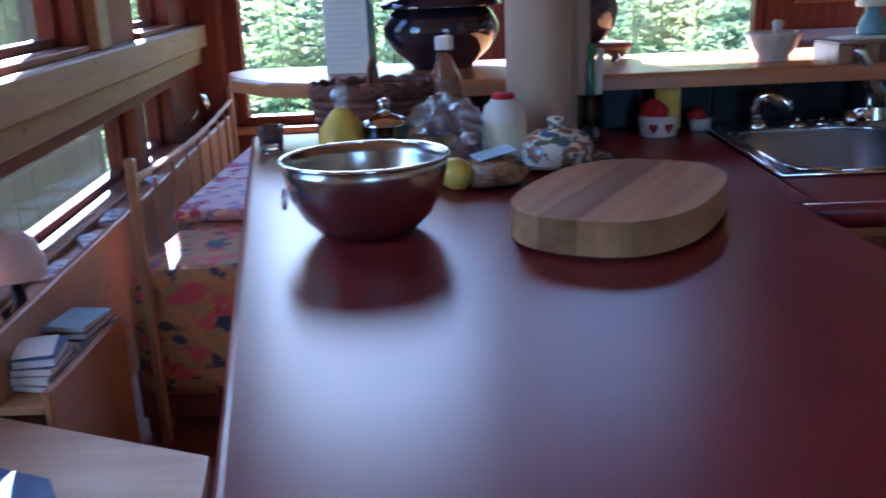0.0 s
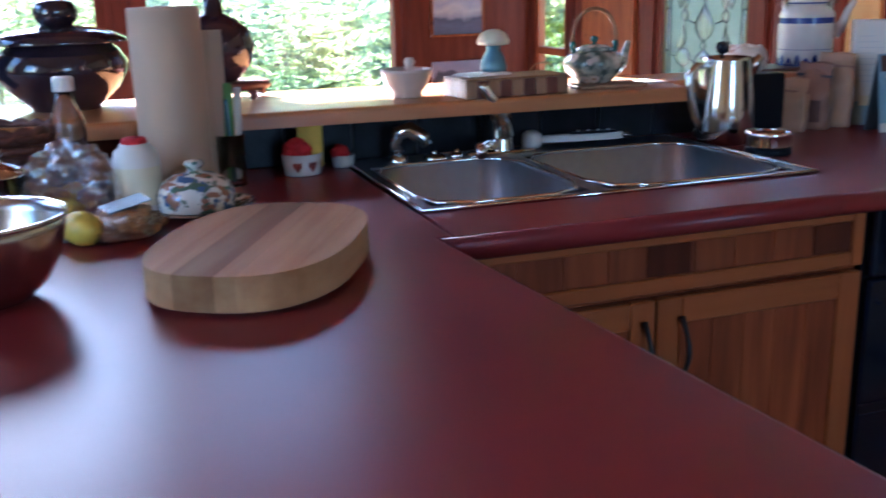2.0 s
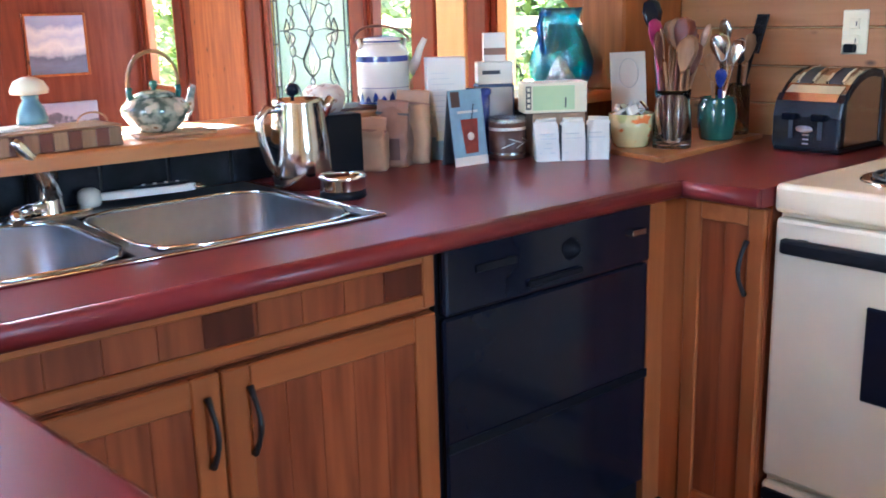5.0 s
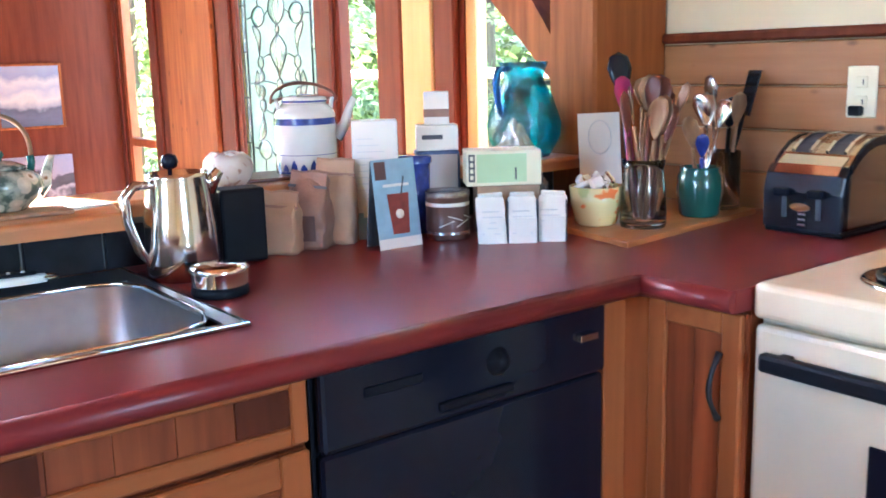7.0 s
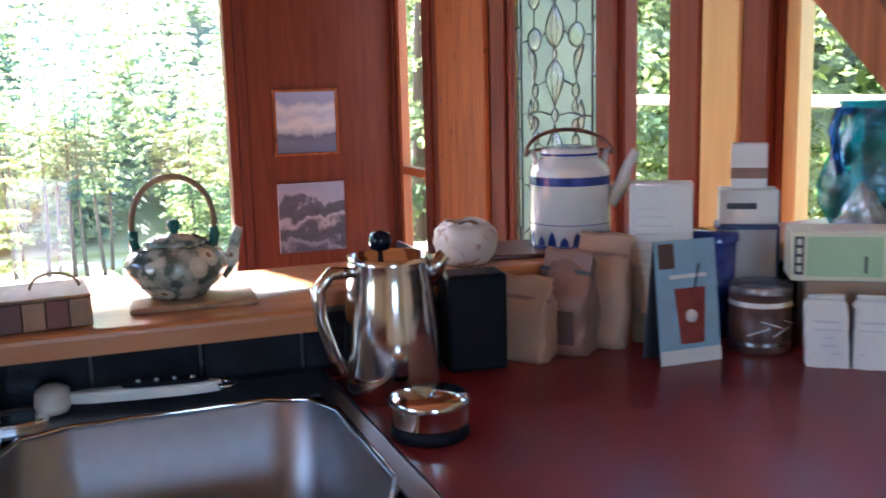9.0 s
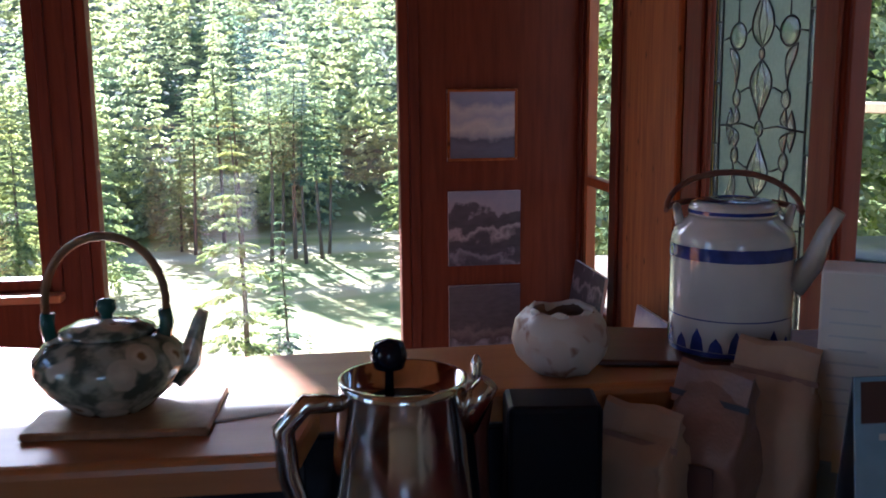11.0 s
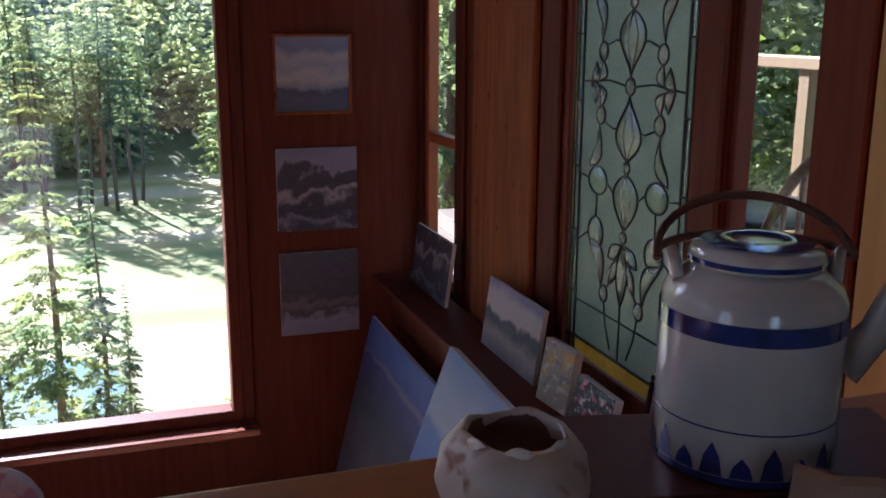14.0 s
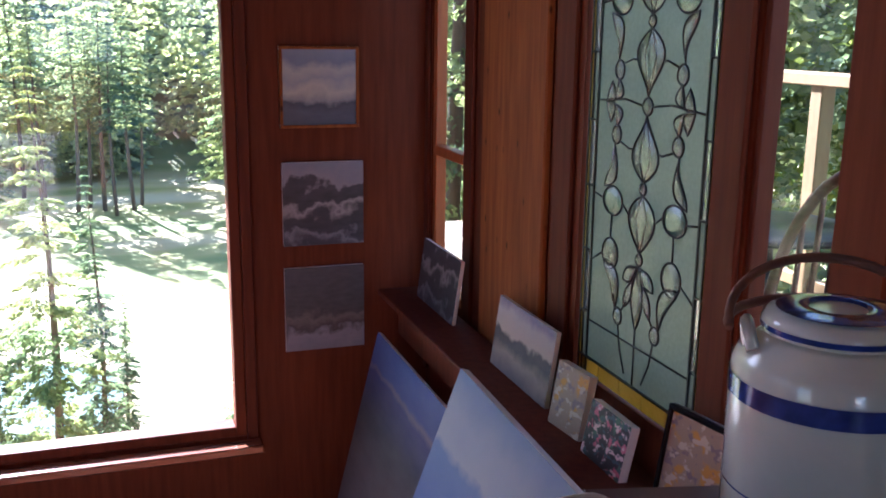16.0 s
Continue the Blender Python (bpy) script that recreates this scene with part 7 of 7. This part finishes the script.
xs = np.concatenate([[-4000, -1200, -500, -300], np.arange(-200, -40, 20), np.arange(-40, 60, 2.5), np.arange(60, 220, 20), [300, 500, 1200, 4000]])
ys = np.concatenate([[-4000, -800, -200, -60], np.arange(-30, 100, 2.5), np.arange(100, 340, 12), [500, 1200, 4000]])
gx, gy = np.meshgrid(xs, ys)
gz = terrain(gx, gy)
nx, ny = len(xs), len(ys)
gv = np.stack([gx.ravel(), gy.ravel(), gz.ravel()], 1)
gf = [(j * nx + i, j * nx + i + 1, (j + 1) * nx + i + 1, (j + 1) * nx + i) for j in range(ny - 1) for i in range(nx - 1)]
me = bpy.data.meshes.new("ground")
me.from_pydata(gv.tolist(), [], gf)
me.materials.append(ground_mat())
for p in me.polygons:
    p.use_smooth = True
tagged(new("ground", me), "sunlit meadow of dry and green grass below the house", "ground", kind="structure")
pond_mat = paint("pond_water", (0.07, 0.13, 0.12), 0.16, var=0.2, scale=0.5, bumps=0.05)
setting("water", moved(prism(superoval(3.1, 3.4, 36, 2.2), 0.0, 0.02), pose(-1.8, 31.4, -9.72)), pond_mat, "small blue-green pond in the meadow", "pond")


def tuft_mesh(name, P, D, S, mat, rng, flat=0.35):
    """Little leaf blades: one kite of two triangles at each place P, pointing along D, of size S."""
    n = len(P)
    D = D / np.linalg.norm(D, axis=1, keepdims=True)
    A = rng.normal(size=(n, 3))
    A[:, 2] *= 0.5
    side = np.cross(D, A)
    side /= np.linalg.norm(side, axis=1, keepdims=True) + 1e-9
    S = S[:, None]
    V = np.empty((n, 4, 3))
    V[:, 0] = P - D * S * .5
    V[:, 1] = P + side * S * flat
    V[:, 2] = P + D * S * .7
    V[:, 3] = P - side * S * flat
    me = bpy.data.meshes.new(name)
    me.from_pydata(V.reshape(-1, 3).tolist(), [], np.arange(4 * n).reshape(n, 4).tolist())
    me.materials.append(mat)
    return me


def conifer_points(h, r, rng, levels, per, tufts, base=0.12, ragged=0.3):
    """Places and directions of needle sprays: drooping boughs that carry side twigs."""
    P, D, S = [], [], []
    for i in range(levels):
        f = (i + rng.random() * .6) / levels
        z = h * (base + (1 - base) * f)
        reach = r * (1 - f) ** 0.85 * (1 - ragged * rng.random()) + 0.04 * r
        for k in range(per):
            a = rng.random() * 6.283
            rr = reach * (0.45 + 0.65 * rng.random())
            n = max(3, int(tufts * (0.35 + rr / r)))
            t = np.linspace(0.12, 1, n)
            out = np.array([math.cos(a), math.sin(a), 0])
            sidev = np.array([-math.sin(a), math.cos(a), 0])
            twig = rng.uniform(-1, 1, n) * 0.34 * rr * (1.08 - t)
            t2 = t + np.abs(twig) / (rr + 1e-6) * 0.5
            p = out[None] * (t2 * rr)[:, None] + sidev[None] * twig[:, None]
            p[:, 2] = z - 0.34 * rr * t ** 1.5 + 0.12 * rr * t - 0.30 * np.abs(twig) + rng.normal(size=n) * 0.02 * rr
            d = out[None] * 0.8 + sidev[None] * np.sign(twig)[:, None] * rng.uniform(0.2, 1.1, (n, 1))
            d[:, 2] = -0.30 + rng.normal(size=n) * .22
            P.append(p)
            D.append(d)
            S.append(np.full(n, 1.0) * (0.16 + 0.20 * rng.random()) * (0.5 + rr / r))
    return np.concatenate(P), np.concatenate(D), np.concatenate(S)


def trunk_mesh(h, r, bend=0.0):
    return tube([(bend * math.sin(f * 3) * h * .02, bend * math.cos(f * 2.3) * h * .015, h * f - .5) for f in (0, .2, .4, .6, .8, 1.0)], [r, r * .86, r * .7, r * .5, r * .28, r * .05], 9)


rng = np.random.default_rng(3)


def conifer(name, h, r, levels, per, tufts, mat, label, base=0.12, scale=1.0, ragged=0.3):
    o = thing(name, pose(0, 0, 0), label, "tree", "conifers in the meadow")
    part("trunk", trunk_mesh(h, 0.011 * h, 1), M['bark'], o)
    P, D, S = conifer_points(h, r, rng, levels, per, tufts, base, ragged)
    c = new("crown", tuft_mesh("crown", P, D, S * scale * r * .55, mat, rng))
    c.parent = o
    return o


near_a = conifer("conifer_tree", 11.2, 2.3, 34, 6, 80, M['needles_light'], "tall slender fir with drooping light green boughs", 0.10, 0.36, 0.6)
near_b = conifer("conifer_tree", 8.2, 1.25, 36, 7, 55, M['needles'], "thin ragged young fir", 0.08, 0.50, 0.5)
mid_a = conifer("conifer_tree", 12.5, 3.0, 36, 8, 34, M['needles_light'], "full light green fir at the meadow edge", 0.08, 0.42)
near_c = conifer("conifer_tree", 12.5, 2.8, 46, 8, 40, M['needles'], "dense dark green fir close to the house", 0.06, 0.26, 0.3)
mid_b = conifer("conifer_tree", 13.5, 2.2, 24, 6, 30, M['needles'], "bare-trunked pine at the meadow edge", 0.45, 0.55, 0.4)


def plant(src, x, y, k=1.0, rz=0.0, first=False):
    m = pose(x, y, float(terrain(x, y)), 0, 0, rz)
    if first:
        src.matrix_world = m
        return src
    o = copy_thing(src, m)
    o.scale = (k, k, k)
    return o


plant(near_a, -0.3, 25.0, first=True)
plant(near_b, 0.75, 26.5, first=True)
plant(near_b, 1.45, 28.0, 0.55, 70)
# This enlarged fir is added to hold back skylight from the left.
plant(near_c, -7.4, 12.5, 1.2, 20, first=True)
near_c.scale = (1.2, 1.2, 1.2)
plant(near_b, -1.6, 27.0, 0.62, 160)
plant(mid_a, -10.0, 55.0, 0.95, 0, first=True)
plant(mid_b, -0.9, 64, first=True)
for x, y, k, rz in ((-0.1, 66, 0.95, 40), (0.9, 65, 1.05, 100), (1.5, 63.5, 0.9, 150), (2.4, 65, 0.95, 200), (-3.0, 66, 1.0, 260), (-4.6, 70, 1.1, 300), (3.0, 66, 0.85, 20), (-6.0, 68, 0.95, 70)):
    plant(mid_b, x, y, k, rz)
for x, y, k, rz in ((-15, 58, 0.9, 30), (-7.2, 70, 0.8, 80), (-20, 60, 1.1, 120), (12, 66, 1.0, 50), (9.0, 70, 1.1, 140), (4.6, 14.5, 0.85, 10), (15, 60, 1.0, 210), (22, 52, 1.1, 10), (-28, 50, 1.2, 190),
                    (-12, 20, 0.9, 10), (-9, 12, 0.9, 80), (-12, 4, 1.0, 150), (-16, 12, 1.1, 220), (-7.5, 18, 0.7, 30), (-11, -3, 1.0, 60)):
    plant(near_c if y < 26 else mid_a, x, y, k, rz)


def far_forest():
    """The wooded hill across the meadow, in one mesh."""
    P, D, S = [], [], []
    r2 = np.random.default_rng(8)
    rows_ = []
    for _ in range(1250):
        y = 74 + 170 * r2.random() ** 1.5
        x = (r2.random() - 0.5) * (50 + y * 0.85)
        rows_.append((x, y))
    for _ in range(140):
        rows_.append(((r2.random() - 0.5) * 84, 72 + 14 * r2.random()))
    for x, y in rows_:
        if y < 76 and -12 < x < 10 or y < 82 and 2.5 < x < 8.5:
            continue
        h = 9 + 8 * r2.random()
        p, d, s = conifer_points(h, h * (0.15 + 0.08 * r2.random()), r2, 16, 5, 9, 0.06, 0.35)
        p = p + np.array([x, y, float(terrain(x, y))])
        P.append(p)
        D.append(d)
        S.append(s * (1.05 + 0.35 * r2.random()) * h / 12)
    return tuft_mesh("far_forest", np.concatenate(P), np.concatenate(D), np.concatenate(S), M['hazed_needles'], r2, 0.45)


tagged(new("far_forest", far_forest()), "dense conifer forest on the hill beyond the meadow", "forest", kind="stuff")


def leafy(name, m, h, r, n, mat, label):
    o = thing(name, m, label, "tree", "leafy trees by the deck")
    part("trunk", trunk_mesh(h * .8, 0.02 * h, 1), M['bark'], o)
    for k in range(6):
        a = k * 1.05 + 0.3
        part("limb", tube([(0, 0, h * (.25 + .08 * k)), (r * .35 * math.cos(a), r * .35 * math.sin(a), h * (.36 + .08 * k)), (r * .75 * math.cos(a), r * .75 * math.sin(a), h * (.42 + .08 * k))], [0.009 * h, 0.006 * h, 0.002 * h], 6), M['bark'], o)
    cs = rng.normal(size=(46, 3))
    cs = cs / np.linalg.norm(cs, axis=1, keepdims=True) * (rng.random((46, 1)) ** .4)
    cen = cs * np.array([r, r, h * .40]) + np.array([0, 0, h * .55])
    idx = rng.integers(0, 46, n)
    P = cen[idx] + rng.normal(size=(n, 3)) * r * .15
    D = rng.normal(size=(n, 3))
    c = new("crown", tuft_mesh("crown", P, D, 0.10 + 0.10 * rng.random(n), mat, rng, 0.4))
    c.parent = o
    return o


l1 = leafy("leafy_tree", pose(11.5, 11.5, -2.8), 8.5, 2.6, 9000, M['leaves'], "leafy green tree beyond the deck railing")
for x, y, k, rz in ((10.2, 6.2, 0.9, 60), (13, 15, 1.2, 120), (10.2, 2.2, 0.9, 200), (12, 6.5, 1.2, 20), (9.5, 17, 1.2, 170), (10.4, 14.2, 0.8, 250), (-7.5, 8, 0.8, 0), (-8.5, 1.5, 0.9, 90), (2.0, -10, 1.0, 40), (-3.0, -11, 1.1, 140)):
    o = copy_thing(l1, pose(x, y, -2.8, 0, 0, rz))
    o.scale = (k, k, k)
# Several firs on the sunward side are added to throw shade on the deck.
for x, y, k, rz in ((13, 10, 1.0, 40), (5.4, 12.2, 0.95, 70), (7.2, 11.0, 1.0, 130), (8.6, 9.6, 0.9, 300), (6.4, 15.5, 1.1, 30), (8.4, 6.5, 0.9, 10), (8.2, 3.6, 0.9, 210),  (15, 16, 1.1, 90), (11.5, 20, 1.0, 10), (16, 4, 1.0, 200), (18, 24, 1.2, 300)):
    plant(near_c if y < 26 else mid_a, x, y, k, rz)

dk = thing("deck", pose(0, 0, 0), "weathered wooden deck beside the house", "deck")
dk["kind"] = "structure"
for i in range(12):
    part("board", boxm(3.1 + i * 0.14, 3.1 + i * 0.14 + 0.134, 1.6, 8.0, 0.06, 0.10, 0.003), M['deck'], dk)
part("joist_frame", boxm(3.1, 4.76, 1.62, 7.98, -0.12, 0.055), M['deck'], dk)
for y in (1.7, 7.9):
    part("support_post", boxm(4.55, 4.69, y - .07, y + .07, -3.2, -0.121), M['deck'], dk)
rg = thing("deck_railing", pose(0, 0, 0), "pale wooden deck railing with square posts", "railing")
part("top_rail", boxm(4.60, 4.72, 1.6, 8.0, 1.19, 1.25, 0.006), M['deck_rail'], rg)
part("bottom_rail", boxm(4.64, 4.68, 1.6, 8.0, 0.22, 0.28, 0.004), M['deck_rail'], rg)
for i in range(6):
    part("post", boxm(4.62, 4.70, 1.9 + i * 1.15, 1.98 + i * 1.15, 0.101, 1.189, 0.005), M['deck_rail'], rg)
gt = thing("patio_table", pose(4.15, 5.05, 0.1), "round mosaic patio table on the deck", "table")
part("tabletop", lathe([(0, 0.50), (0.36, 0.50), (0.38, 0.515), (0.36, 0.53), (0, 0.53)], 40), M['slate'], gt)
part("pedestal", lathe([(0.2, 0), (0.2, 0.02), (0.04, 0.05), (0.03, 0.499), (0, 0.499)], 20), M['iron'], gt)
cn = thing("cane_chair", pose(3.27, 3.80, 0.1, 0, 0, -90), "round-backed cane chair on the deck", "chair")
part("seat", lathe([(0, 0.38), (0.28, 0.38), (0.29, 0.40), (0.28, 0.42), (0, 0.42)], 32, 0.75), M['wicker'], cn)
part("back_hoop", tube([(0.36 * math.cos(radians(a)), 0.20 + 0.05 * math.sin(radians(a)), 0.42 + 0.54 * math.sin(radians(a))) for a in range(0, 181, 10)], 0.018, 8), M['wicker'], cn)
for i in range(8):
    x = -0.28 + 0.08 * i
    part("spindle", tube([(x * .85, 0.20, 0.42), (x, 0.25, 0.42 + 0.53 * math.sqrt(max(0.02, 1 - (x / .36) ** 2)))], 0.009, 6), M['wicker'], cn)
for sx in (-0.21, 0.21):
    for sy_ in (-0.15, 0.17):
        part("leg", tube([(sx, sy_, 0.379), (sx * 1.15, sy_ * 1.15, 0)], 0.014, 8), M['wicker'], cn)

# added grey shed: stands for an unclear grey shape, darkens the couch windows
sh = thing("garden_shed", pose(-3.1, 0, -2.45), "assumed grey board shed added to darken the couch windows", "shed")
for i in range(18):
    part("wall_board", boxm(-0.03 - 0.004 * (i % 2), 0.0, 3.2 + 0.31 * i, 3.2 + 0.31 * i + 0.305, 0.0, 4.6, 0.004), M['deck_grey'], sh)
part("back_wall", boxm(-2.2, -0.036, 3.2, 8.78, 0.0, 4.55), M['deck_grey'], sh)
part("roof", moved(boxm(-2.6, 0.35, 2.9, 9.1, 0.0, 0.12, 0.01), pose(0, 0, 4.95, 0, 8, 0)), M['bark'], sh, "dark sloping roof")
